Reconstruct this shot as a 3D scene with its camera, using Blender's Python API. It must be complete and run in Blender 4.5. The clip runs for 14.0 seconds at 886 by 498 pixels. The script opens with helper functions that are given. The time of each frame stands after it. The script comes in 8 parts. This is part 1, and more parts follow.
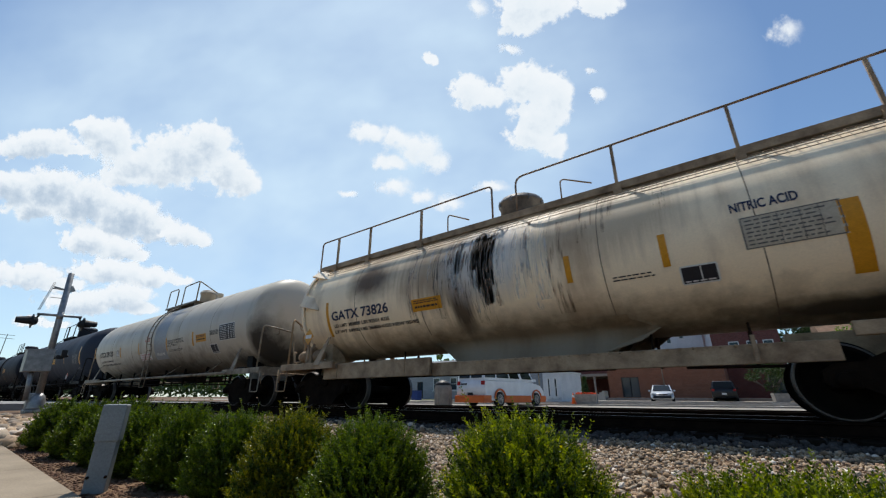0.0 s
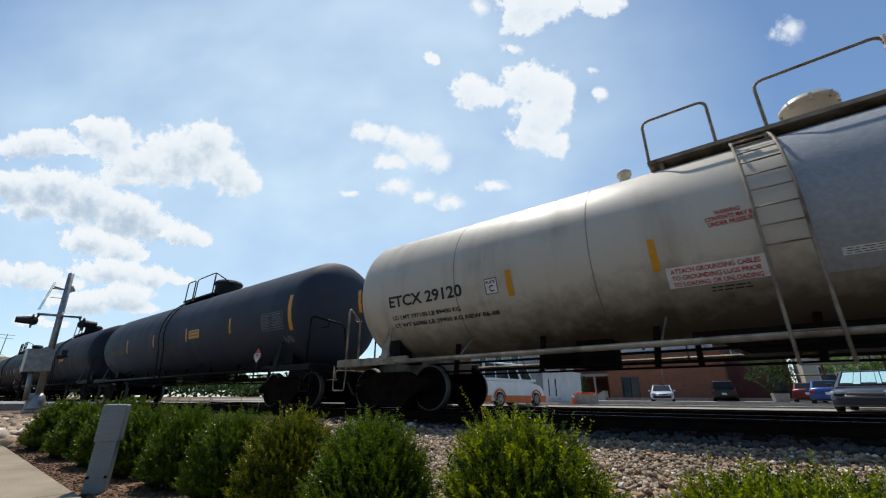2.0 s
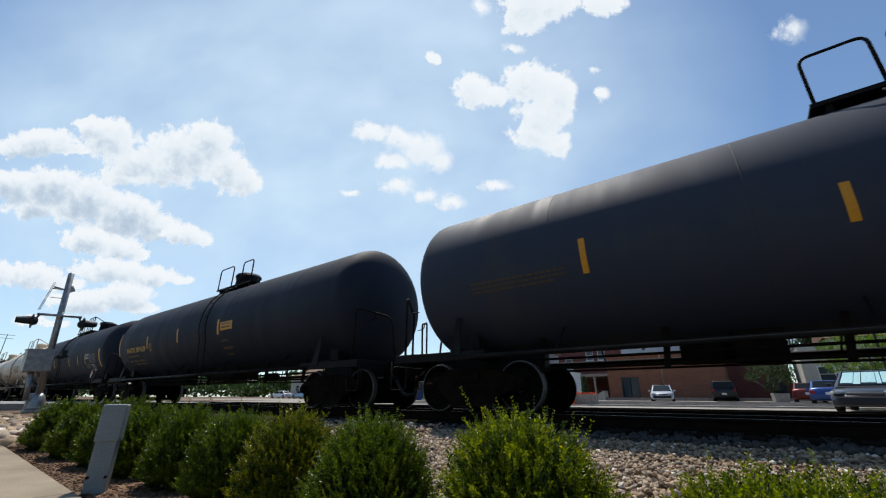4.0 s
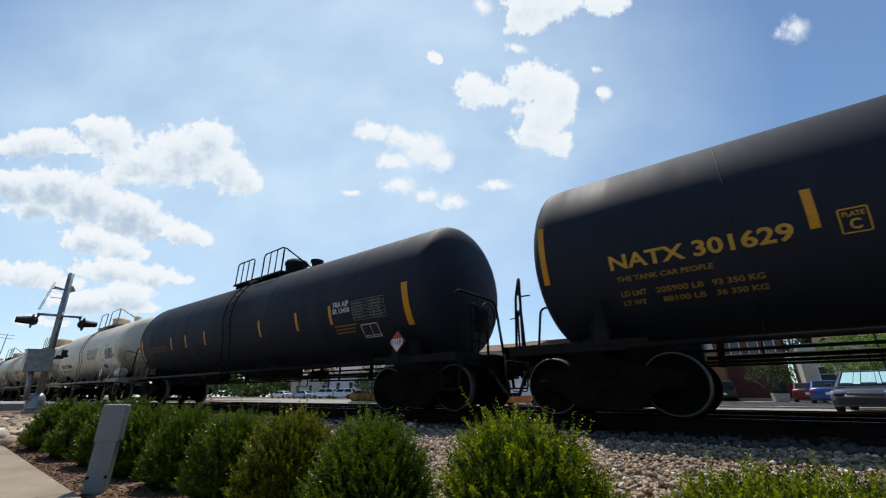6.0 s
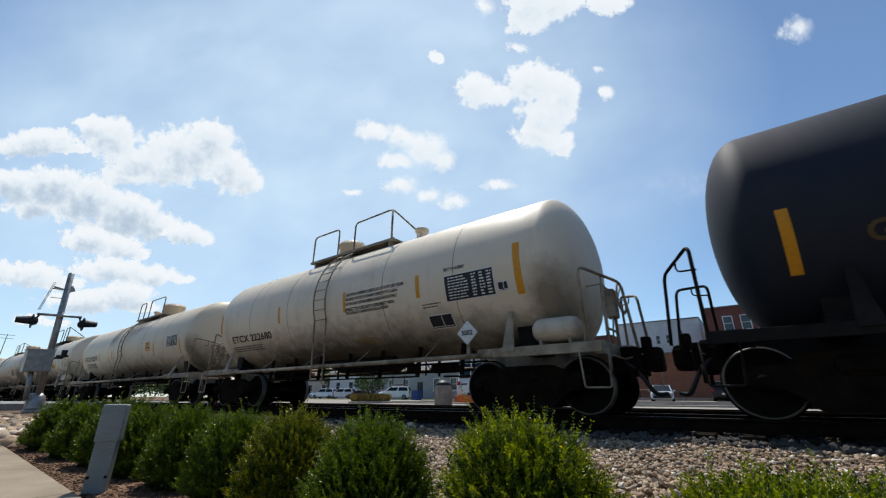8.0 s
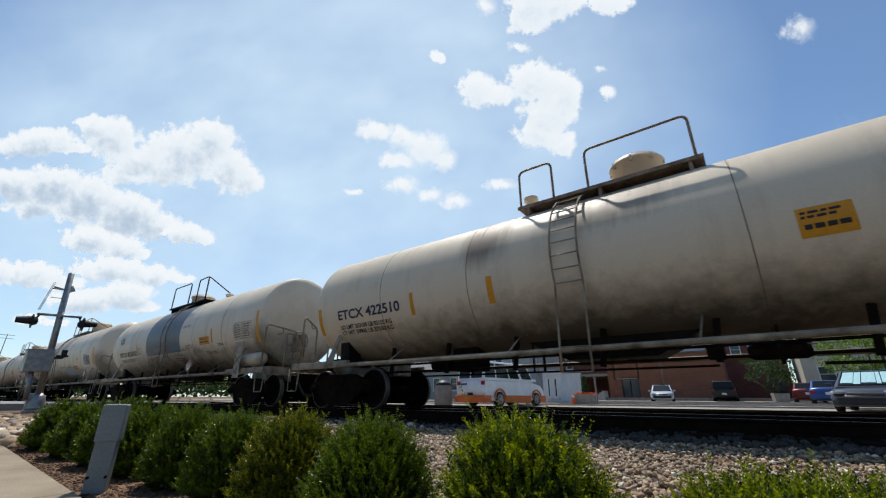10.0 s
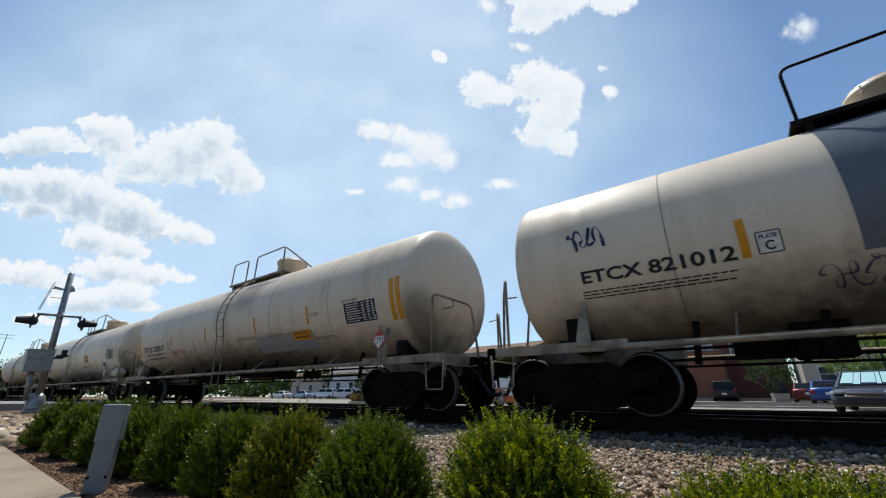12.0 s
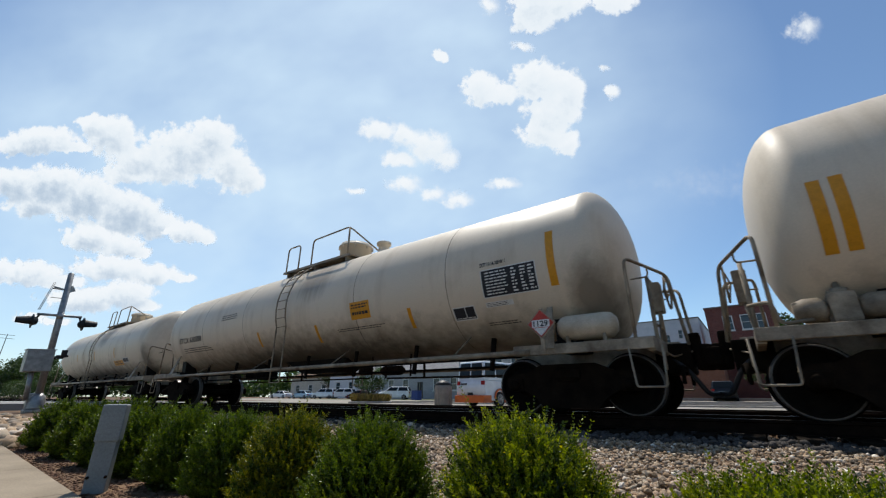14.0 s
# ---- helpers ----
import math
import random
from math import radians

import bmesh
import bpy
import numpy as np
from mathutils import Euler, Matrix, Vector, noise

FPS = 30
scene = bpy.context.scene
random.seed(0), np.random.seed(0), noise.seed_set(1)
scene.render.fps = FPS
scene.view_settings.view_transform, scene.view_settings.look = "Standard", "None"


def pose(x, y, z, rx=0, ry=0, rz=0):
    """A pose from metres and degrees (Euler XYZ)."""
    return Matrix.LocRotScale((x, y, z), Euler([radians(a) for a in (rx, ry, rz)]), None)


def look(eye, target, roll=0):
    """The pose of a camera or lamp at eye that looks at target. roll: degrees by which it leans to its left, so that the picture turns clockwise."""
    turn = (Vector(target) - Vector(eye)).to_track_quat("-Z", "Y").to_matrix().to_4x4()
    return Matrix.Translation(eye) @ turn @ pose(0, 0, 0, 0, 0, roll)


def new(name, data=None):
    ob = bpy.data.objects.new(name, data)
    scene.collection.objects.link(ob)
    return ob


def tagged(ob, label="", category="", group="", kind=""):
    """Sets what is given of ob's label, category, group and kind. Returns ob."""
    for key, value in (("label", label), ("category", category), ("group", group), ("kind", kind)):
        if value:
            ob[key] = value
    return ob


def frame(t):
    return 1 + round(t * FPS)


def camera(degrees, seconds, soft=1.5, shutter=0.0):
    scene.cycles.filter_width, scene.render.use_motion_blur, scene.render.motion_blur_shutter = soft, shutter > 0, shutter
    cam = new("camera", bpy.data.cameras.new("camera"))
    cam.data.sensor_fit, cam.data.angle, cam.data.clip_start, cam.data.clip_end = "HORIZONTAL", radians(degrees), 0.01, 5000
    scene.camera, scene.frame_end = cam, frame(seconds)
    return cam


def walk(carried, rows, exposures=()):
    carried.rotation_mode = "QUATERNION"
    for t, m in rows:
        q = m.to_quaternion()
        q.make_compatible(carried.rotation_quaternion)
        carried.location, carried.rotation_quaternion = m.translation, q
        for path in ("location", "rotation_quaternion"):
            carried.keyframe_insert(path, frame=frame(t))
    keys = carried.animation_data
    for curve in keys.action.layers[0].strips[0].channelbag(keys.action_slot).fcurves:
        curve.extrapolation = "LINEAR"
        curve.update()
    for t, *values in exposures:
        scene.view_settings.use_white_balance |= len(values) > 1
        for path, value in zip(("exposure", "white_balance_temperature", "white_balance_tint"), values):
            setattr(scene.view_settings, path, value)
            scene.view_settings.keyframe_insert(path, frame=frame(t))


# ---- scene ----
FOV = 96.48
cam = camera(FOV, 14.0, soft=1.2, shutter=0.05)
VIEW = pose(0, 0, 0.255, 110.59, 0, 36.994) @ pose(0, 0, 0, 0, 0, 0.146)
walk(cam, [(0.0, VIEW), (14.0, VIEW)])

# ---- daylight ----
SUN_TURN, SUN_HEIGHT = 50.0, 66.0   # degrees from +y towards -x, and above the horizon
EXPOSURE = 0.0
sun_way = Vector((-math.sin(radians(SUN_TURN)) * math.cos(radians(SUN_HEIGHT)),
                  math.cos(radians(SUN_TURN)) * math.cos(radians(SUN_HEIGHT)), math.sin(radians(SUN_HEIGHT))))
sun = new("sun", bpy.data.lights.new("sun", "SUN"))
sun.data.energy, sun.data.angle, sun.data.color = 4.6, radians(0.55), (1.0, 0.95, 0.87)
sun.matrix_world = look(sun_way * 60, (0, 0, 0))
world = bpy.data.worlds.new("daylight")
scene.world = world
world.use_nodes = True
wn = world.node_tree.nodes
sky = wn.new("ShaderNodeTexSky")
sky.sky_type, sky.sun_disc = "NISHITA", False
sky.sun_elevation, sky.sun_rotation = radians(SUN_HEIGHT), radians(-SUN_TURN)
sky.altitude, sky.air_density, sky.dust_density, sky.ozone_density = 150, 1.0, 0.35, 0.9
air = wn.new("ShaderNodeMix")
air.data_type, air.blend_type = "RGBA", "MULTIPLY"
air.inputs[0].default_value, air.inputs[7].default_value = 1.0, (0.87, 0.99, 1.05, 1)   # humid summer air
world.node_tree.links.new(sky.outputs[0], air.inputs[6])
world.node_tree.links.new(air.outputs[2], wn["Background"].inputs[0])
wn["Background"].inputs[1].default_value = 0.130
scene.view_settings.exposure = EXPOSURE

# ---- materials ----
def material(name):
    m = bpy.data.materials.new(name)
    m.use_nodes = True
    n = m.node_tree.nodes
    return m, n, m.node_tree.links, n["Principled BSDF"]


def ramp(n, l, source, stops):
    r = n.new("ShaderNodeValToRGB")
    e = r.color_ramp.elements
    while len(e) < len(stops):
        e.new(0.5)
    for k, (p, c) in enumerate(stops):
        e[k].position, e[k].color = p, (*c, 1) if len(c) == 3 else c
    l.new(source, r.inputs[0])
    return r.outputs[0]


def noise_of(n, l, scale, detail=4.0, rough=0.55, stretch=(1, 1, 1), space="Object", move=(0, 0, 0), kind="NOISE"):
    tc, mp = n.new("ShaderNodeTexCoord"), n.new("ShaderNodeMapping")
    mp.inputs["Scale"].default_value, mp.inputs["Location"].default_value = stretch, move
    l.new(tc.outputs[space], mp.inputs[0])
    t = n.new("ShaderNodeTexNoise")
    t.inputs["Scale"].default_value, t.inputs["Detail"].default_value, t.inputs["Roughness"].default_value = scale, detail, rough
    l.new(mp.outputs[0], t.inputs["Vector"])
    return t.outputs[0]


def mixed(n, l, fac, a, b, mode="MIX"):
    x = n.new("ShaderNodeMix")
    x.data_type, x.blend_type = "RGBA", mode
    for sock, val in ((x.inputs[0], fac), (x.inputs[6], a), (x.inputs[7], b)):
        if isinstance(val, bpy.types.NodeSocket):
            l.new(val, sock)
        elif isinstance(val, (int, float)):
            sock.default_value = val
        else:
            sock.default_value = (*val, 1)
    return x.outputs[2]


def bumped(n, l, p, height, strength=0.3, distance=0.01):
    b = n.new("ShaderNodeBump")
    b.inputs["Strength"].default_value, b.inputs["Distance"].default_value = strength, distance
    l.new(height, b.inputs["Height"])
    l.new(b.outputs[0], p.inputs["Normal"])


def surface(name, dark, light, scale=6.0, rough=0.6, metal=0.0, bump=0.2, fine=60.0, per_object=0.0, stretch=(1, 1, 1), gloss=0.3):
    """Colour from dark to light in broad patches with fine grain and relief."""
    m, n, l, p = material(name)
    broad = noise_of(n, l, scale, 5, 0.6, stretch)
    col = ramp(n, l, broad, [(0.3, dark), (0.7, light)])
    grain = noise_of(n, l, fine, 3, 0.6, stretch)
    col = mixed(n, l, 0.35, col, ramp(n, l, grain, [(0.3, (0.35, 0.35, 0.35)), (0.7, (1, 1, 1))]), "MULTIPLY")
    if per_object:
        oi = n.new("ShaderNodeObjectInfo")
        v = ramp(n, l, oi.outputs["Random"], [(0, (1 - per_object,) * 3), (1, (1, 1, 1))])
        col = mixed(n, l, 1.0, col, v, "MULTIPLY")
    l.new(col, p.inputs["Base Color"])
    p.inputs["Roughness"].default_value, p.inputs["Metallic"].default_value = rough, metal
    p.inputs["Specular IOR Level"].default_value = gloss
    if bump:
        bumped(n, l, p, grain, bump, 0.01)
    return m


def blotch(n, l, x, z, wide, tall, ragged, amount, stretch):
    """Mask of a ragged stain or of painted belly shade round a place on the tank's side."""
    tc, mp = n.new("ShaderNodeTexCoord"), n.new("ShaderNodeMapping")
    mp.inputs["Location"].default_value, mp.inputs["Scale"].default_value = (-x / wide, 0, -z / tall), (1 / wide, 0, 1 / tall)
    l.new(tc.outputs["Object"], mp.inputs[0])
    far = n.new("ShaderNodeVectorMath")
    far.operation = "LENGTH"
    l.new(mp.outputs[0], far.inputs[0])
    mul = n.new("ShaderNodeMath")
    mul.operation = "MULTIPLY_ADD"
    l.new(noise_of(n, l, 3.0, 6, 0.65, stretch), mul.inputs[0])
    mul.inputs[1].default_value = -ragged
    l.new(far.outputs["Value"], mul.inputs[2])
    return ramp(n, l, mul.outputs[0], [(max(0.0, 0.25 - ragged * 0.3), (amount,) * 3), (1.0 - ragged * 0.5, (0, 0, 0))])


def tank_paint(name, paint, grime, grime_amount=0.5, rust=0.15, rough=0.42, seed=0.0, soot_and_shade=()):
    """Weathered tank paint: run-down streaks, dusty patches and rust freckles, then stains and painted belly shade."""
    m, n, l, p = material(name)
    broad = noise_of(n, l, 0.7, 4, 0.6, (1, 1, 1), move=(seed, 0, 0))
    runs = noise_of(n, l, 2.3, 6, 0.6, (1.0, 0.16, 0.12), move=(seed, 3, 0))
    grain = noise_of(n, l, 40.0, 3, 0.6)
    both = n.new("ShaderNodeMath")
    both.operation = "MULTIPLY"
    l.new(broad, both.inputs[0])
    l.new(runs, both.inputs[1])
    lo = 0.30 - 0.12 * grime_amount
    f = ramp(n, l, both.outputs[0], [(lo, (0, 0, 0)), (lo + 0.17, (grime_amount,) * 3)])
    col = mixed(n, l, f, paint, grime)
    spots = noise_of(n, l, 9.0, 6, 0.7, (1, 0.45, 0.4), move=(seed + 7, 1, 2))
    f2 = ramp(n, l, spots, [(0.66, (0, 0, 0)), (0.8, (rust,) * 3)])
    col = mixed(n, l, f2, col, (0.16, 0.06, 0.025))
    col = mixed(n, l, 0.18, col, ramp(n, l, grain, [(0.3, (0.5, 0.5, 0.5)), (0.7, (1, 1, 1))]), "MULTIPLY")
    for x, z, wide, tall, ragged, amount, colour, stretch in soot_and_shade:
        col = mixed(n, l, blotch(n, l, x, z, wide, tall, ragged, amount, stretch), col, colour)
    l.new(col, p.inputs["Base Color"])
    r = ramp(n, l, runs, [(0.3, (rough - 0.06,) * 3), (0.7, (rough + 0.14,) * 3)])
    l.new(r, p.inputs["Roughness"])
    p.inputs["Specular IOR Level"].default_value = 0.27
    big = noise_of(n, l, 1.6, 3, 0.5)
    bumped(n, l, p, big, 0.25, 0.015)
    return m


def plain(name, colour, rough=0.5, metal=0.0, vary=0.25, scale=14.0):
    return surface(name, tuple(c * (1 - vary) for c in colour), colour, scale, rough, metal, 0.08, 90.0)


RUSTY = surface("rusty_steel", (0.014, 0.009, 0.006), (0.042, 0.024, 0.015), 5, 0.8, 0.1, 0.35, gloss=0.04)
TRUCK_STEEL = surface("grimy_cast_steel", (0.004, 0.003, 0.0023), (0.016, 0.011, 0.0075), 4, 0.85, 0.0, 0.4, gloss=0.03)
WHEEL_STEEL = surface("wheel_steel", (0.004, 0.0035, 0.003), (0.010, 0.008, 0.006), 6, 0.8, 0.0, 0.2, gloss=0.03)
TREAD = plain("worn_tread", (0.12, 0.11, 0.10), 0.45, 0.4)
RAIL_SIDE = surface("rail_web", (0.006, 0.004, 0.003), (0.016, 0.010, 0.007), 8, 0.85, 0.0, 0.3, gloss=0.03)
RAIL_TOP = plain("rail_head", (0.13, 0.125, 0.12), 0.42, 1.0)
TIE_WOOD = surface("creosoted_timber", (0.008, 0.006, 0.005), (0.022, 0.017, 0.012), 3, 0.9, 0, 0.5, stretch=(8, 1, 8), gloss=0.05)
DARK_PAINT = plain("black_paint", (0.022, 0.022, 0.024), 0.5)
YELLOW = plain("reflective_yellow", (0.68, 0.30, 0.014), 0.4, 0, 0.2)
WHITE = plain("white_lettering", (0.75, 0.75, 0.73), 0.5)
INK = plain("black_lettering", (0.02, 0.022, 0.03), 0.5)
GOLD = plain("yellow_lettering", (0.62, 0.36, 0.05), 0.5)
RED = plain("placard_red", (0.50, 0.045, 0.03), 0.45)
BLUE_INK = plain("blue_stencil", (0.02, 0.03, 0.08), 0.5)
GREY_PATCH = plain("grey_patch_paint", (0.13, 0.15, 0.18), 0.45)
DULL_PATCH = plain("dull_grey_patch_paint", (0.33, 0.345, 0.36), 0.45)
RUST_RAIL = surface("rust_worn_rail", (0.13, 0.075, 0.045), (0.34, 0.26, 0.19), 7, 0.6, 0, 0.2)
DIM_WHITE = plain("faded_white_lettering", (0.20, 0.20, 0.20), 0.6)
DIM_GOLD = plain("faded_yellow_lettering", (0.11, 0.07, 0.025), 0.6)
GREY_INK = plain("worn_grey_lettering", (0.14, 0.135, 0.13), 0.6)
DULL_GOLD = plain("dusty_yellow_lettering", (0.32, 0.19, 0.04), 0.6)
HUB_BLUE = plain("blue_hub_paint", (0.03, 0.07, 0.20), 0.5)


# ---- mesh tools ----
def box(bm, c, s, turn=None, bevel=0.0):
    hx, hy, hz = (v / 2 for v in s)
    m = Matrix.Translation(c) @ (turn.to_4x4() if turn else Matrix.Identity(4))
    vs = [bm.verts.new(m @ Vector((x * hx, y * hy, z * hz))) for x in (-1, 1) for y in (-1, 1) for z in (-1, 1)]
    fs = [bm.faces.new([vs[i] for i in q]) for q in ((0, 1, 3, 2), (4, 6, 7, 5), (0, 4, 5, 1), (2, 3, 7, 6), (0, 2, 6, 4), (1, 5, 7, 3))]
    if bevel:
        es = list({e for f in fs for e in f.edges})
        bmesh.ops.bevel(bm, geom=es, offset=bevel, segments=2, affect="EDGES", profile=0.6)
    return fs


def tube(bm, pts, r, seg=8, closed=False, caps=True):
    """A round bar along a line of points."""
    pts = [Vector(p) for p in pts]
    rings, n = [], len(pts)
    side = None
    for i, p in enumerate(pts):
        a = pts[i - 1] if (i or closed) else p
        b = pts[(i + 1) % n] if (i < n - 1 or closed) else p
        d = (b - a).normalized()
        if side is None:
            side = d.orthogonal().normalized()
        side = (side - d * side.dot(d)).normalized()
        up = d.cross(side)
        rings.append([bm.verts.new(p + r * (side * math.cos(2 * math.pi * k / seg) + up * math.sin(2 * math.pi * k / seg))) for k in range(seg)])
    for i in range(n if closed else n - 1):
        a, b = rings[i], rings[(i + 1) % n]
        for k in range(seg):
            bm.faces.new((a[k], a[(k + 1) % seg], b[(k + 1) % seg], b[k])).smooth = True
    if caps and not closed:
        bm.faces.new(rings[0][::-1])
        bm.faces.new(rings[-1])


def bend(pts, r=0.12, steps=4):
    """Rounds the corners of a line of points."""
    pts = [Vector(p) for p in pts]
    out = [pts[0]]
    for a, b, c in zip(pts, pts[1:], pts[2:]):
        u, w = (a - b), (c - b)
        k = min(r, u.length * 0.45, w.length * 0.45)
        p, q = b + u.normalized() * k, b + w.normalized() * k
        for i in range(steps + 1):
            t = i / steps
            out.append(p * (1 - t) ** 2 + b * 2 * t * (1 - t) + q * t * t)
    return out + [pts[-1]]


def lathe(bm, profile, axis="x", seg=48, at=(0, 0, 0), smooth=True, sharp=()):
    """Turns (along, radius) pairs round an axis through at."""
    rings = []
    at = Vector(at)
    for s, r in profile:
        ring = []
        for k in range(seg):
            a = 2 * math.pi * k / seg
            u, w = r * math.cos(a), r * math.sin(a)
            v = {"x": (s, u, w), "y": (w, s, u), "z": (u, w, s)}[axis]
            ring.append(bm.verts.new(at + Vector(v)))
        rings.append(ring)
    for i in range(len(rings) - 1):
        for k in range(seg):
            f = bm.faces.new((rings[i][k], rings[i][(k + 1) % seg], rings[i + 1][(k + 1) % seg], rings[i + 1][k]))
            f.smooth = smooth and i not in sharp
    if profile[0][1] > 1e-4:
        bm.faces.new(rings[0][::-1])
    if profile[-1][1] > 1e-4:
        bm.faces.new(rings[-1])


def mesh_of(name, bm, mats):
    bmesh.ops.recalc_face_normals(bm, faces=bm.faces[:])
    me = bpy.data.meshes.new(name)
    bm.to_mesh(me)
    bm.free()
    for m in (mats if isinstance(mats, (list, tuple)) else [mats]):
        me.materials.append(m)
    return me


def part(name, bm, mats, parent=None, label=""):
    me = bm if isinstance(bm, bpy.types.Mesh) else mesh_of(name, bm, mats)
    ob = new(name, me)
    if parent:
        ob.parent = parent
    return tagged(ob, label) if label else ob


def thing(name, label, category, group="", kind="", at=None):
    ob = new(name)
    ob.empty_display_size = 0.3
    if at is not None:
        ob.matrix_basis = at
    return tagged(ob, label, category, group, kind)


def grid_sheet(bm, xs, ys, height):
    rows = [[bm.verts.new((x, y, height(x, y))) for x in xs] for y in ys]
    for j in range(len(ys) - 1):
        for i in range(len(xs) - 1):
            bm.faces.new((rows[j][i], rows[j][i + 1], rows[j + 1][i + 1], rows[j + 1][i])).smooth = True


# ---- ground and track ----
TRACK = 7.694
SIDING = TRACK + 4.0   # an empty second track beyond


def smooth_step(a, b, v):
    t = min(1.0, max(0.0, (v - a) / (b - a)))
    return t * t * (3 - 2 * t)


def ground_z(x, y):
    """Bed before the track, ballast under it, a parking lot that rises gently beyond."""
    bed = -0.36
    bed += 0.09 * smooth_step(-9, -16, x)
    near = bed + (-0.27 - bed) * smooth_step(4.6, 6.2, y)
    far = -0.27 + 0.0075 * max(0.0, min(y, 95) - 12)
    return near if y < TRACK else far

def make_ground():
    xs = [-900, -400, -200, -120, -80, -60] + [-50 + 1.0 * i for i in range(36)] + [-14 + 0.25 * i for i in range(81)] + [7, 8, 10, 12, 15, 20, 30, 50, 80, 140, 300, 900]
    ys = [-300, -100, -30, -10, -4, -2, -1] + [-0.5 + 0.25 * i for i in range(42)] + [10.5, 11, 12, 14, 17, 20, 25, 30, 40, 50, 60, 75, 95, 130, 200, 400, 900, 1500]
    bm = bmesh.new()
    grid_sheet(bm, xs, ys, ground_z)
    m = surface("earth_and_mulch", (0.045, 0.026, 0.015), (0.20, 0.12, 0.066), 1.3, 0.95, 0, 0.6, 45)
    tagged(part("ground", bm, m), "bare brown earth with mulch and fine gravel", "ground", kind="structure")
    # parking lot and street beyond the track
    bm = bmesh.new()
    grid_sheet(bm, [-48, -40, -30, -20, -10, 0, 10, 20, 40, 80], [13.3, 15, 17, 20, 25, 30], lambda x, y: ground_z(x, y) + 0.012)
    grid_sheet(bm, [-85, -70, -48, -40, -30, -20, -10, 0, 10, 20, 40, 80], [30, 40, 47], lambda x, y: ground_z(x, y) + 0.012)
    m = surface("sunlit_asphalt", (0.22, 0.20, 0.165), (0.33, 0.30, 0.255), 0.5, 0.9, 0, 0.3, 50)
    tagged(part("parking_lot", bm, m), "pale worn asphalt parking lot beyond the railway", "parking lot", kind="structure")
    # the road that crosses the track
    bm = bmesh.new()
    for y0, y1 in ((-20, TRACK - 0.86), (TRACK - 0.58, TRACK + 0.58), (TRACK + 0.86, SIDING - 0.86), (SIDING - 0.58, SIDING + 0.58), (SIDING + 0.86, 13.3)):
        box(bm, (-31, (y0 + y1) / 2, -0.16), (14, y1 - y0, 0.28))
    m = surface("grey_road", (0.2, 0.195, 0.185), (0.3, 0.29, 0.275), 0.8, 0.9, 0, 0.3, 50)
    tagged(part("road", bm, m), "pale grey asphalt road over the crossing", "road", kind="structure")


def make_track(centre, count, head):
    bed = thing("railway_track", "dark steel rails on timber ties in ballast", "railway track", kind="structure")
    prof = [(-0.075, -0.17), (0.075, -0.17), (0.075, -0.158), (0.012, -0.145), (0.010, -0.045), (0.036, -0.034), (0.036, -0.004),
            (0.030, 0.0), (-0.030, 0.0), (-0.036, -0.004), (-0.036, -0.034), (-0.010, -0.045), (-0.012, -0.145), (-0.075, -0.158)]
    for side in (-1, 1):
        bm = bmesh.new()
        y = centre + side * 0.7535
        ends = [[bm.verts.new((x, y + a, b)) for a, b in prof] for x in (-400, 200)]
        for k in range(len(prof)):
            f = bm.faces.new((ends[0][k], ends[0][(k + 1) % len(prof)], ends[1][(k + 1) % len(prof)], ends[1][k]))
            f.material_index = 1 if k == 7 else 0
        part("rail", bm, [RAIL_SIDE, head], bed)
    bm = bmesh.new()
    box(bm, (0, 0, 0), (0.23, 2.6, 0.17), bevel=0.012)
    me = mesh_of("tie", bm, TIE_WOOD)
    for i in range(count):
        t = part("tie", me, None, bed)
        t.location = (-48 + i * 0.52, centre + random.uniform(-0.03, 0.03), -0.262)


make_ground()
make_track(TRACK, 110, RAIL_TOP)
make_track(SIDING, 110, RAIL_SIDE)

# ---- the train ----
def train_place(t):
    return 10.3 * t + 0.035 * t * t - 73.815


def wheel_mesh(painted):
    bm = bmesh.new()
    for s in (-1, 1):
        prof = [(0.675, 0.0), (0.675, 0.483), (0.690, 0.485), (0.705, 0.462), (0.715, 0.459), (0.808, 0.452), (0.816, 0.444), (0.818, 0.428), (0.815, 0.385),
                (0.790, 0.375), (0.765, 0.30), (0.770, 0.15), (0.815, 0.125), (0.830, 0.115), (0.830, 0.0)]
        lathe(bm, [(s * a, r) for a, r in prof], "y", 40, smooth=False)
    for f in bm.faces:
        c = f.calc_center_median()
        rad = math.hypot(c.x, c.z)
        f.material_index = 1 if rad > 0.432 and abs(c.y) > 0.70 else 0
    tube(bm, [(0, -1.0, 0), (0, 1.0, 0)], 0.085, 14)
    # a painted hub on some wheels
    for s in (-1, 1):
        if painted:
            n = len(bm.faces)
            lathe(bm, [(s * 0.828, 0.115), (s * 0.835, 0.112), (s * 0.836, 0.05), (s * 0.836, 0.0)], "y", 20)
            bm.faces.ensure_lookup_table()
            for f in bm.faces[n:]:
                f.material_index = 2
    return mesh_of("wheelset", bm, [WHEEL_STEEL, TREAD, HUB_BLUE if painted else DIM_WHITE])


WHEELSET, WHEELSET_PAINTED = wheel_mesh(False), wheel_mesh(True)


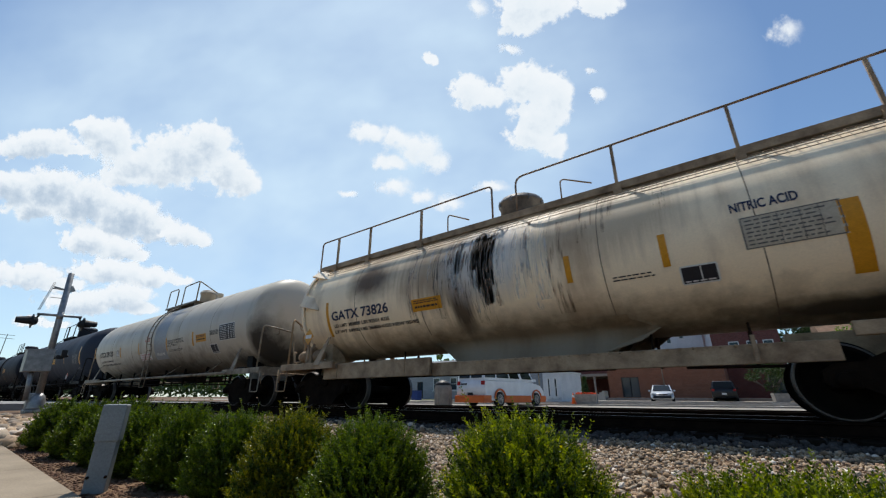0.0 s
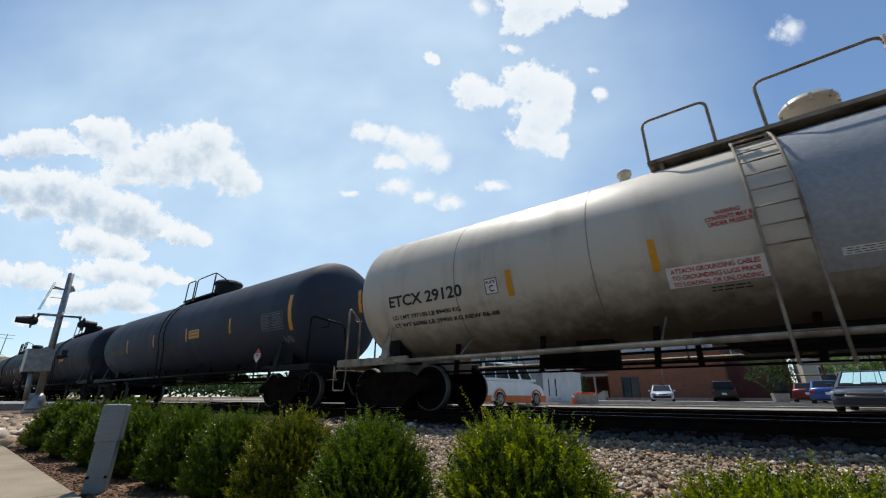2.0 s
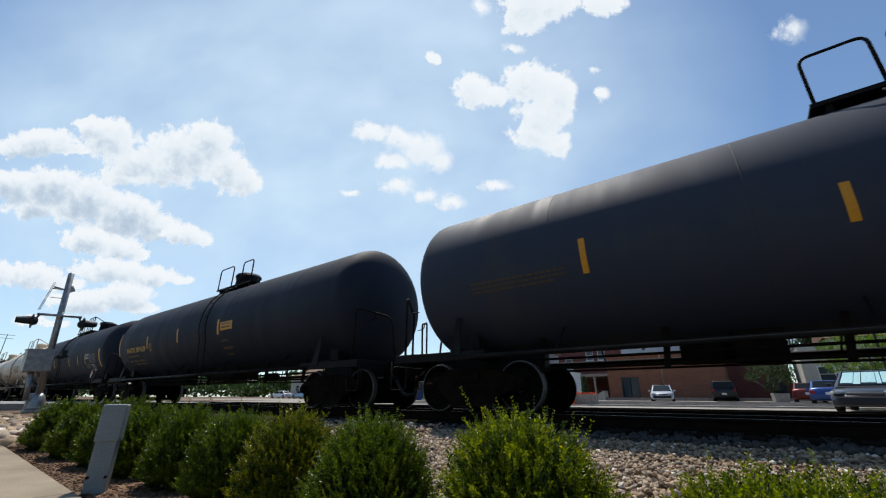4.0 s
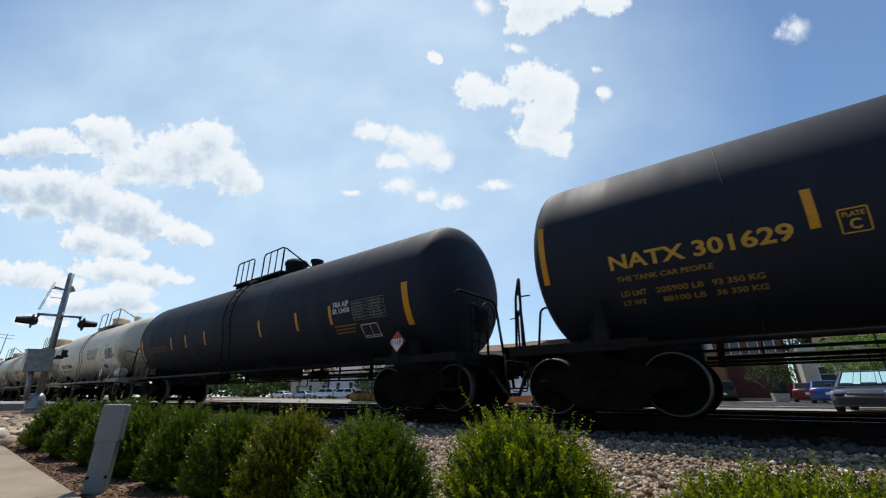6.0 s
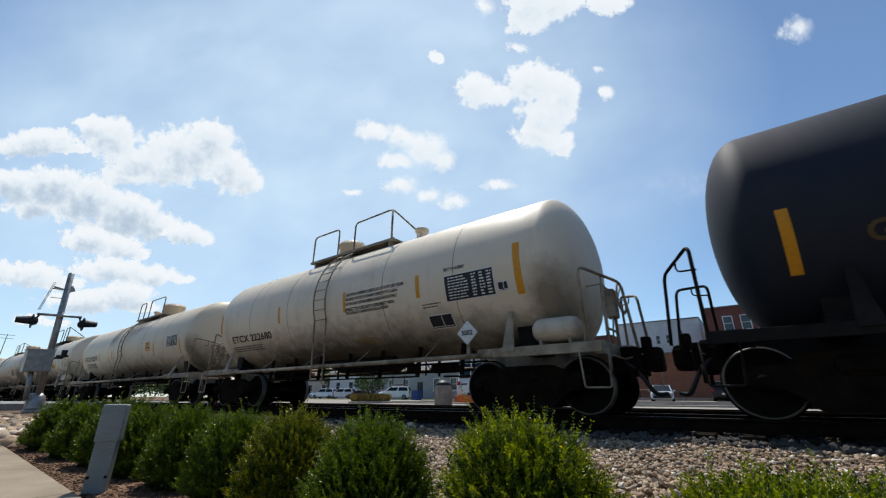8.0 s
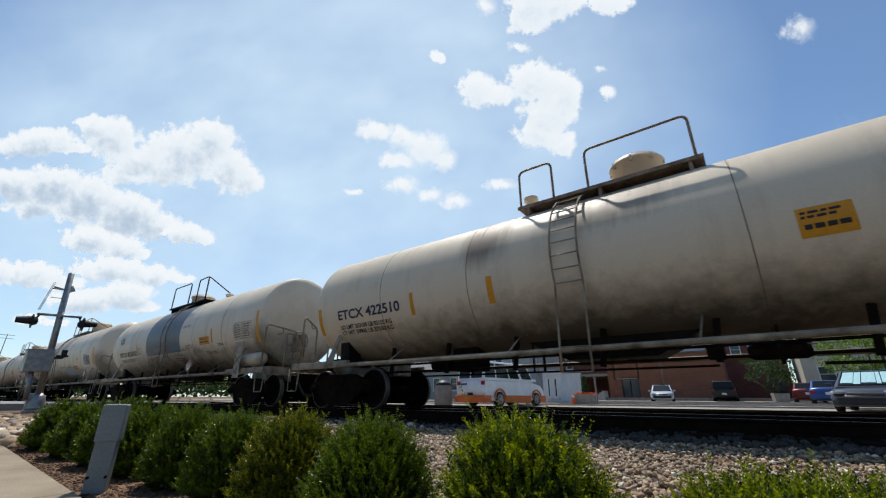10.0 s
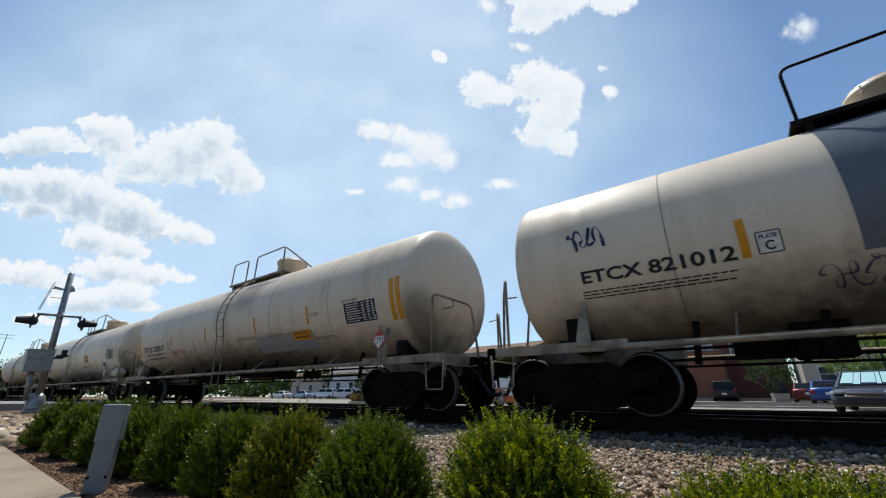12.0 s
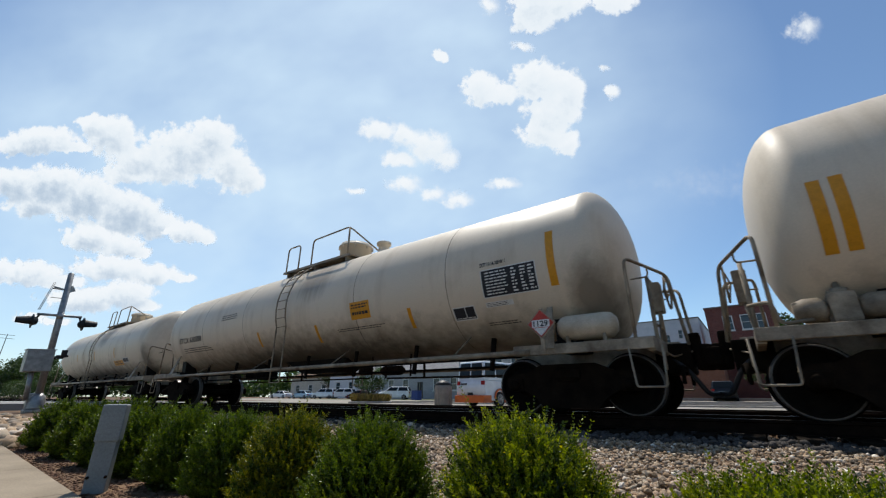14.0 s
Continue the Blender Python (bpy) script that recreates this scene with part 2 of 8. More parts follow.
def side_frame_mesh():
    """Cast truck side frame: arched top chord, dropped bottom chord, window and journal boxes."""
    bm = bmesh.new()
    outer = [(-1.10, 0.56), (-1.10, 0.44), (-1.02, 0.38), (-0.80, 0.38), (-0.60, 0.27), (-0.44, 0.10), (0.44, 0.10), (0.60, 0.27), (0.80, 0.38),
             (1.02, 0.38), (1.10, 0.44), (1.10, 0.56), (0.98, 0.64), (0.72, 0.66), (0.45, 0.78), (-0.45, 0.78), (-0.72, 0.66), (-0.98, 0.64)]
    w = 0.09
    front = [bm.verts.new((x, -w, z)) for x, z in outer]
    back = [bm.verts.new((x, w, z)) for x, z in outer]
    n = len(outer)
    for k in range(n):
        bm.faces.new((front[k], front[(k + 1) % n], back[(k + 1) % n], back[k]))
    # hollowed face: a recessed web inside a raised rim
    fr, bk = bm.faces.new(front), bm.faces.new(back[::-1])
    bmesh.ops.inset_individual(bm, faces=[fr, bk], thickness=0.05, depth=-0.03)
    for s in (-1, 1):
        box(bm, (s * 0.925, 0, 0.46), (0.27, 0.24, 0.2), bevel=0.02)
        lathe(bm, [(-0.2, 0.0), (-0.2, 0.075), (-0.1, 0.085)], "y", 16, (s * 0.925, 0, 0.455))
    box(bm, (0, -0.02, 0.62), (0.44, 0.26, 0.14), bevel=0.02)
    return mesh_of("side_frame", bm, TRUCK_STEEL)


def spring_mesh():
    bm = bmesh.new()
    pts = [(0.055 * math.cos(a * 0.6), 0.055 * math.sin(a * 0.6), 0.006 * a) for a in range(48)]
    tube(bm, pts, 0.012, 6)
    return mesh_of("spring", bm, RUSTY)


SIDE_FRAME, SPRING = side_frame_mesh(), spring_mesh()
bm = bmesh.new()
box(bm, (0, 0, 0.62), (0.36, 2.2, 0.24), bevel=0.03)
box(bm, (0, 0, 0.17), (0.84, 1.9, 0.12), bevel=0.03)
lathe(bm, [(0.72, 0.2), (0.84, 0.2)], "z", 20)
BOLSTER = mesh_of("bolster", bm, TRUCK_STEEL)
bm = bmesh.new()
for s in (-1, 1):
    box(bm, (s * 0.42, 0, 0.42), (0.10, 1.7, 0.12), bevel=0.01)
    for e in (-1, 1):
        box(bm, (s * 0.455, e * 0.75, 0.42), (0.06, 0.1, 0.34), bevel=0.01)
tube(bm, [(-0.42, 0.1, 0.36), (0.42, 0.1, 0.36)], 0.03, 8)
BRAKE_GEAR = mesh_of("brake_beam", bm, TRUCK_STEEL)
WHEELS = []   # (wheelset, its place on the truck)


def truck(car, x, wheel):
    t = part("truck", BOLSTER, None, car, "grimy cast-steel truck with two axles")
    t.location = (x, 0, 0)
    for s in (-1, 1):
        f = part("side_frame", SIDE_FRAME, None, t)
        f.location = (0, s * 0.98, 0)
        for dx in (-0.13, 0.0, 0.13):
            sp = part("spring", SPRING, None, t)
            sp.location = (dx, s * 0.96, 0.235)
    part("brake_beam", BRAKE_GEAR, None, t)
    for dx in (-0.925, 0.925):
        w = part("wheelset", wheel, None, t)
        w.location = (dx, 0, 0.452)
        WHEELS.append((w, dx))


def tank_mesh(L, R, zc, head, mat, seg=72):
    bm = bmesh.new()
    h = L / 2
    prof = [(-h + head * (1 - math.cos(math.pi / 2 * k / 12)), R * math.sin(math.pi / 2 * k / 12)) for k in range(13)]
    mid = [(-h + head + (L - 2 * head) * k / 10, R) for k in range(1, 10)]
    prof = prof + mid + [(-s, r) for s, r in prof[::-1]]
    prof[0], prof[-1] = (-h, 0.0), (h, 0.0)
    lathe(bm, prof, "x", seg, (0, 0, zc))
    bmesh.ops.remove_doubles(bm, verts=bm.verts[:], dist=0.0005)
    return mesh_of("tank", bm, mat)


def hoop(bm, pts, r=0.022):
    tube(bm, bend(pts, 0.14, 5), r, 8)


def belly_gear(car, xo, zb, h, L):
    """Skid round the outlet, brake cylinder, rods and hangers under the shell."""
    bm = bmesh.new()
    side = [(-1.5, 0.12), (1.5, 0.12), (0.75, -0.26), (-0.75, -0.26)]
    vs = [[bm.verts.new((xo + a, e * (0.5 if b > 0 else 0.34), zb + b)) for a, b in side] for e in (-1, 1)]
    bm.faces.new(vs[0]); bm.faces.new(vs[1][::-1])
    for k in range(4):
        bm.faces.new((vs[0][k], vs[1][k], vs[1][(k + 1) % 4], vs[0][(k + 1) % 4]))
    part("outlet_skid", bm, BLACK_STEEL, car)
    # brake cylinder box and the rods with their flat hangers
    bm = bmesh.new()
    box(bm, (-2.9, -0.25, zb - 0.12), (0.62, 0.5, 0.52), bevel=0.04)
    lathe(bm, [(-3.9, 0.0), (-3.9, 0.16), (-3.2, 0.16), (-3.2, 0.0)], "x", 16, (0, -0.25, zb - 0.2))
    part("brake_cylinder", bm, TRUCK_STEEL, car)
    for zr in (zb - 0.36, zb - 0.2):
        bm = bmesh.new()
        tube(bm, [(-h + 2.1, -0.72, zr), (h - 2.1, -0.72, zr)], 0.022, 6)
        part("brake_rod", bm, TRUCK_STEEL, car)
    for k in range(7):
        x = -h + 2.7 + (L - 5.4) * k / 6
        bm = bmesh.new()
        box(bm, (x, -0.72, zb - 0.12), (0.09, 0.05, 0.62), Euler((0, 0.12, 0)).to_matrix())
        part("rod_hanger", bm, TRUCK_STEEL, car)


def tank_car(spec):
    """One tank car: its tank, underframe, trucks, ladders, platform and rails. Lengths in metres from the car's middle."""
    g = spec.get
    L, R, zc, head = spec["L"], g("R", 1.5), g("zc", 2.66), g("head", 0.62)
    paint, steel = spec["paint"], spec["steel"]
    car = thing("tank_car", spec["label"], "tank car", "tank cars of the freight train")
    h = L / 2
    part("tank", tank_mesh(L, R, zc, head, paint), None, car)
    # weld seams round the shell
    for x in g("seams", (-0.62 * h, -0.3 * h, 0.3 * h, 0.62 * h)):
        bm = bmesh.new()
        lathe(bm, [(x - 0.010, R - 0.01), (x - 0.006, R + 0.0025), (x + 0.006, R + 0.0025), (x + 0.010, R - 0.01)], "x", 72, (0, 0, zc))
        part("weld_seam", bm, g("seam", GRIMY_SEAM), car)
    ends = h + 0.36
    for s in (-1, 1):
        truck(car, s * (h - g("inset", 1.13)), WHEELSET_PAINTED if g("painted_hubs") else WHEELSET)
        # stub sill, bolster saddle, end platform
        bm = bmesh.new()
        box(bm, (s * (ends - 1.35), 0, 0.93), (2.9, 0.46, 0.36), bevel=0.02)
        box(bm, (s * (ends - 0.12), 0, 0.98), (0.1, 2.75, 0.2), bevel=0.012)
        part("stub_sill", bm, steel, car)
        bm = bmesh.new()
        xs = s * (h - g("inset", 1.13))
        box(bm, (xs, 0, 1.06), (0.42, 2.5, 0.14), bevel=0.015)
        for e in (-1, 1):
            vs = [bm.verts.new((xs + dx, e * yy, zz)) for dx in (-0.16, 0.16) for yy, zz in ((0.5, 1.1), (0.95, 1.1), (0.98, 1.56), (0.85, 1.48), (0.6, 1.30))]
            bm.faces.new(vs[:5]); bm.faces.new(vs[5:][::-1])
            for k in range(5):
                bm.faces.new((vs[k], vs[(k + 1) % 5], vs[5 + (k + 1) % 5], vs[5 + k]))
        part("saddle", bm, g("saddle", BLACK_STEEL), car)
        for e in (-1, 1):
            bm = bmesh.new()
            x0, x1 = h - 1.9, ends - 0.07
            box(bm, (s * (x0 + x1) / 2, e * 1.38, 0.99), (x1 - x0, 0.09, 0.16), bevel=0.012)
            part("side_sill", bm, steel, car)
            # sill step and grab hoop by the corner
            bm = bmesh.new()
            tube(bm, bend([(s * (ends + 0.02), e * 1.42, 0.95), (s * (ends + 0.0), e * 1.42, 0.40), (s * (ends - 0.38), e * 1.42, 0.40), (s * (ends - 0.42), e * 1.42, 0.95)], 0.04, 3), 0.014, 6)
            part("sill_step", bm, steel, car)
            # handrail that slants from the corner to the middle of the end, with a link to the head
            bm = bmesh.new()
            c = h + g("corner", 0.05)
            hoop(bm, [(s * c, e * 1.36, 1.02), (s * c, e * 1.36, 2.31), (s * (c + 0.46), e * 0.60, 2.12), (s * (c + 0.56), e * 0.50, 1.02)], 0.026)
            tube(bm, bend([(s * (c + 0.24), e * 0.97, 2.20), (s * (c + 0.24), e * 0.93, 2.06), (s * (c - 0.02), e * 0.98, 2.04)], 0.06, 3), 0.014, 6)
            part("end_handrail", bm, steel, car)
            # flat upright plate that stays the shell on the sill
            bm = bmesh.new()
            xp = s * (h - g("stay", 1.27))
            foot = [(xp + dx, e * yy, zz) for yy, zz, w in ((1.43, 1.0, 0.12), (math.sqrt(max(0.1, (R + 0.03) ** 2 - (zc - 1.72) ** 2)), 1.72, 0.045)) for dx in (-w, w)]
            vs = [bm.verts.new(q) for q in foot] + [bm.verts.new((q[0], q[1] + e * 0.025, q[2])) for q in foot]
            for q in ((0, 1, 3, 2), (4, 6, 7, 5), (0, 2, 6, 4), (1, 5, 7, 3), (2, 3, 7, 6), (0, 4, 5, 1)):
                bm.faces.new([vs[k] for k in q])
            part("stay_plate", bm, steel, car)
        bm = bmesh.new()
        for k in range(9):
            box(bm, (s * (ends - 0.3), -1.16 + k * 0.29, 1.085), (0.44, 0.2, 0.025))
        box(bm, (s * (ends - 0.5), 0, 1.06), (0.05, 2.6, 0.05))
        part("end_platform", bm, steel, car)
        # coupler: shank, head, hanging air hose and uncoupling lever
        bm = bmesh.new()
        box(bm, (s * (ends + 0.18), 0, 0.87), (0.5, 0.16, 0.18), bevel=0.02)
        box(bm, (s * (ends + 0.38), 0.05, 0.87), (0.26, 0.36, 0.40), bevel=0.06)
        box(bm, (s * (ends + 0.30), -0.05, 1.08), (0.16, 0.16, 0.34), bevel=0.04)
        box(bm, (s * (ends + 0.44), -0.13, 0.87), (0.16, 0.1, 0.28), bevel=0.04)
        part("coupler", bm, TRUCK_STEEL, car)
        # draft gear pocket behind the coupler and its carrier
        bm = bmesh.new()
        box(bm, (s * (ends - 0.02), 0, 0.84), (0.5, 0.72, 0.46), bevel=0.04)
        box(bm, (s * (ends + 0.1), 0, 0.66), (0.14, 0.9, 0.1), bevel=0.02)
        for dy in (-0.5, 0.5):
            tube(bm, [(s * (ends + 0.1), dy, 0.72), (s * (ends + 0.1), dy * 1.1, 0.46)], 0.03, 8)
        part("draft_gear", bm, TRUCK_STEEL, car)
        bm = bmesh.new()
        tube(bm, bend([(s * (ends - 0.05), -0.32, 0.86), (s * (ends + 0.16), -0.36, 0.66), (s * (ends + 0.36), -0.27, 0.30), (s * (ends + 0.5), -0.1, 0.32)], 0.2, 5), 0.036, 8)
        part("air_hose", bm, DARK_PAINT, car)
        bm = bmesh.new()
        tube(bm, bend([(s * (ends + 0.02), -1.36, 0.62), (s * (ends + 0.02), -1.36, 0.86), (s * (ends + 0.02), -0.45, 0.86), (s * (ends + 0.25), -0.2, 0.95)], 0.05, 3), 0.014, 6)
        part("uncoupling_lever", bm, steel, car)
    # long pipes that run along both sides, with hangers from the shell
    for e in ((-1, 1) if g("side_pipe", True) else ()):
        bm = bmesh.new()
        tube(bm, [(-h + 1.6, e * 1.42, 0.96), (h - 1.6, e * 1.42, 0.96)], 0.048, 10)
        part("side_rail", bm, steel, car)
        for k in range(4):
            x = -h + 3.2 + (L - 6.4) * k / 3
            bm = bmesh.new()
            tube(bm, [(x, e * 1.42, 0.95), (x + 0.05, e * math.sqrt(R * R - (zc - 1.4) ** 2), 1.41)], 0.016, 6)
            part("rail_hanger", bm, steel, car)
    # running gear under the belly
    bm = bmesh.new()
    xo = g("outlet", 0.0)
    lathe(bm, [(zc - R - 0.34, 0.11), (zc - R - 0.3, 0.17), (zc - R - 0.12, 0.19), (zc - R + 0.06, 0.34)], "z", 20, (xo, 0, 0))
    part("bottom_outlet", bm, steel, car)
    if g("belly", True):
        belly_gear(car, xo, zc - R, h, L)
    bm = bmesh.new()
    lathe(bm, [(1.9, 0.08), (1.98, 0.12), (2.6, 0.12), (2.68, 0.08)], "x", 16, (0, 0.35, 0.93))
    box(bm, (1.5, 0.1, 0.94), (0.24, 0.3, 0.22), bevel=0.03)
    tube(bm, [(-h + 1.6, 0.3, 0.75), (1.5, 0.3, 0.75)], 0.02, 6)
    tube(bm, [(2.7, -0.25, 0.70), (h - 1.4, -0.25, 0.66)], 0.022, 6)
    for x in (-3.1, -1.4, 2.3, 3.6):
        tube(bm, [(x, 0.1, 0.72), (x, 0.1, zc - R + 0.05)], 0.03, 6)
        tube(bm, [(x, -0.4, 0.72), (x, -0.4, zc - R + 0.08)], 0.02, 6)
    part("brake_gear", bm, RUSTY, car)
    # platform, dome and rails on top
    top = zc + R
    if "deck" in spec:
        x0, x1 = spec["deck"]
        for e in (-1,):
            bm = bmesh.new()
            box(bm, ((x0 + x1) / 2, e * 0.62, top - 0.05), (x1 - x0, 0.42, 0.035))
            for k in range(int((x1 - x0) / 0.12)):
                box(bm, (x0 + 0.06 + k * 0.12, e * 0.62, top - 0.028), (0.02, 0.42, 0.012))
            for x in (x0 + 0.2, (x0 + x1) / 2, x1 - 0.2):
                box(bm, (x, e * 0.62, top - 0.17), (0.06, 0.36, 0.22))
            box(bm, ((x0 + x1) / 2, e * 0.83, top - 0.05), (x1 - x0, 0.02, 0.07))
            part("walkway", bm, spec.get("top_steel", steel), car)
        for e in (-1,):
            y = e * 0.80
            for a, b in g("rails", ((x0, x0 + 0.62 * (x1 - x0) * 0.5), (x0 + 0.5 * (x1 - x0), x1))):
                bm = bmesh.new()
                z0, z1 = top - 0.05, top + g("rail_height", 0.81)
                if g("slope", 0) and b > x1 - 0.2:
                    # the bar bends down across the car beyond its last post
                    hoop(bm, [(a, y, z0), (a, y, z1), (b, y, z1 + 0.03), (b + 0.42, 0.35, z0 + 0.16)], 0.024)
                    tube(bm, [(b, y, z0), (b, y, z1 + 0.02)], 0.028, 8)
                    for x in ([a + (b - a) * k for k in g("posts", ())]):
                        tube(bm, [(x, y, z0), (x, y, z1)], 0.02, 8)
                else:
                    hoop(bm, [(a, y, z0), (a, y, z1), (b, y, z1), (b, y, z0)], 0.024)
                    for x in ([a + (b - a) * k for k in g("posts", ())]):
                        tube(bm, [(x, y, z0), (x, y, z1)], 0.02, 8)
                part("handrail", bm, spec.get("top_steel", steel), car)
    for x, r, hgt, kind in g("domes", ((0, 0.5, 0.55, "manway"),)):
        bm = bmesh.new()
        if kind == "manway":
            lathe(bm, [(-0.1, r + 0.02), (hgt - 0.16, r), (hgt - 0.15, r + 0.05), (hgt - 0.10, r + 0.05), (hgt - 0.09, r + 0.01), (hgt - 0.03, r), (hgt, r * 0.85), (hgt + 0.02, 0.0)], "z", 32, (x, 0, top))
            for k in range(8):
                a = 2 * math.pi * k / 8
                box(bm, (x + (r + 0.03) * math.cos(a), (r + 0.03) * math.sin(a), top + hgt - 0.14), (0.04, 0.04, 0.12))
        else:
            lathe(bm, [(-0.1, r + 0.05), (0.05, r + 0.05), (0.06, r), (hgt - 0.12, r), (hgt - 0.11, r * 1.35), (hgt - 0.03, r * 1.35), (hgt, r * 0.9), (hgt + 0.02, 0.0)], "z", 20, (x, 0, top))
        part("manway_dome" if kind == "manway" else "safety_valve", bm, g("dome_paint", paint), car)
    # ladders on both sides
    if "ladder" in spec:
        x = spec["ladder"]
        for e in (-1, 1):
            lad = bmesh.new()
            line = [(e * 1.47, 0.62), (e * 1.47, 1.0)]
            line += [(e * (R + 0.10) * math.cos(a), zc + (R + 0.10) * math.sin(a)) for a in [radians(q) for q in range(-20, 70, 9)]]
            for dx in (-0.235, 0.235):
                tube(lad, [(x + dx, y, z) for y, z in line], 0.02, 6)
            ladder = part("ladder", lad, steel, car)
            for k in range(12):
                p = k / 11 * (len(line) - 1.01)
                i, q = int(p), p - int(p)
                y = line[i][0] * (1 - q) + line[i + 1][0] * q
                z = line[i][1] * (1 - q) + line[i + 1][1] * q
                rb = bmesh.new()
                tube(rb, [(x - 0.235, y, z), (x + 0.235, y, z)], 0.012, 6)
                part("rung", rb, steel, ladder)
    # air brake valve: cast body on a pipe bracket with bent pipes
    if g("valve", 0):
        s = spec["valve"]
        bm = bmesh.new()
        xv = s * (h - 0.62)
        box(bm, (xv, -1.08, 1.27), (0.26, 0.3, 0.36), bevel=0.04)
        for dx in (-0.3, 0.3):
            lathe(bm, [(dx - 0.16, 0.0), (dx - 0.16, 0.11), (dx - 0.05, 0.15), (dx + 0.1, 0.15), (dx + 0.16, 0.09), (dx + 0.16, 0.0)], "x", 14, (xv, -1.1, 1.27))
        lathe(bm, [(1.42, 0.1), (1.5, 0.1), (1.52, 0.04), (1.6, 0.03)], "z", 12, (xv, -1.08, 0))
        tube(bm, bend([(xv + s * 0.3, -1.2, 1.15), (xv + s * 0.62, -1.2, 1.12), (xv + s * 0.66, -1.2, 1.42), (xv + s * 0.9, -1.0, 1.42)], 0.1, 4), 0.024, 8)
        part("brake_valve", bm, steel, car)
    # brake wheel and chain stand at one end
    if g("brake", 0):
        s = spec["brake"]
        bm = bmesh.new()
        xb = s * (ends - 0.02)
        ring = [(xb + 0.12 * s, -0.45 + 0.27 * math.cos(a), 1.88 + 0.27 * math.sin(a)) for a in [2 * math.pi * k / 24 for k in range(24)]]
        tube(bm, ring, 0.018, 6, closed=True)
        for k in range(5):
            a = 2 * math.pi * k / 5
            tube(bm, [(xb + 0.06 * s, -0.45, 1.88), (xb + 0.12 * s, -0.45 + 0.27 * math.cos(a), 1.88 + 0.27 * math.sin(a))], 0.012, 6)
        box(bm, (xb - 0.06 * s, -0.45, 1.8), (0.18, 0.26, 0.5), bevel=0.03)
        part("brake_wheel", bm, steel, car)
        bm = bmesh.new()
        for dy in (-0.77, -0.13):
            tube(bm, [(xb - 0.1 * s, dy, 1.0), (xb - 0.1 * s, dy, 2.1)], 0.03, 8)
        for z in (1.35, 1.75, 2.08):
            tube(bm, [(xb - 0.1 * s, -0.77, z), (xb - 0.1 * s, -0.13, z)], 0.02, 8)
        tube(bm, [(xb - 0.04 * s, -0.52, 1.6), (xb - 0.1 * s, -0.57, 0.95)], 0.016, 6)
        part("brake_stand", bm, steel, car)
    if g("reservoir"):
        bm = bmesh.new()
        xr, half = h - g("reservoir_at", 0.68), g("reservoir_half", 0.48)
        lathe(bm, [(-half, 0.0), (0.02 - half, 0.12), (0.09 - half, 0.19), (0.17 - half, 0.205), (half - 0.17, 0.205), (half - 0.09, 0.19), (half - 0.02, 0.12), (half, 0.0)], "x", 24, (xr, -1.18, 1.33))
        part("air_reservoir", bm, RESERVOIR, car, "cream-painted air reservoir")
        for dx in (-0.6 * half, 0.6 * half):
            bm = bmesh.new()
            box(bm, (xr + dx, -1.18, 1.12), (0.05, 0.3, 0.2))
            part("reservoir_bracket", bm, steel, car)
    return car

CREAM = tank_paint("stained_cream_paint", (0.80, 0.67, 0.49), (0.30, 0.20, 0.125), 0.7, 0.5, 0.42, 1.0)
NAVY = tank_paint("faded_navy_black_paint", (0.026, 0.034, 0.052), (0.05, 0.05, 0.054), 0.6, 0.1, 0.64, 9.0)
BLACK = tank_paint("black_tank_paint", (0.010, 0.014, 0.024), (0.032, 0.033, 0.037), 0.5, 0.08, 0.66, 14.0)
PALE_STEEL = surface("grimy_pale_steel", (0.10, 0.072, 0.046), (0.40, 0.33, 0.24), 3, 0.65, 0, 0.2)
BLACK_STEEL = surface("grimy_black_steel", (0.006, 0.0055, 0.005), (0.018, 0.015, 0.013), 3, 0.6, 0, 0.2, gloss=0.08)

CREAM_STEEL = surface("stained_cream_steel", (0.17, 0.105, 0.058), (0.46, 0.335, 0.205), 3, 0.65, 0, 0.2)
RESERVOIR = surface("dusty_cream_enamel", (0.40, 0.33, 0.24), (0.60, 0.52, 0.40), 3, 0.5, 0, 0.1)
DULL_STEEL = surface("dull_grey_steel", (0.10, 0.10, 0.10), (0.26, 0.25, 0.24), 4, 0.6, 0.2, 0.2)
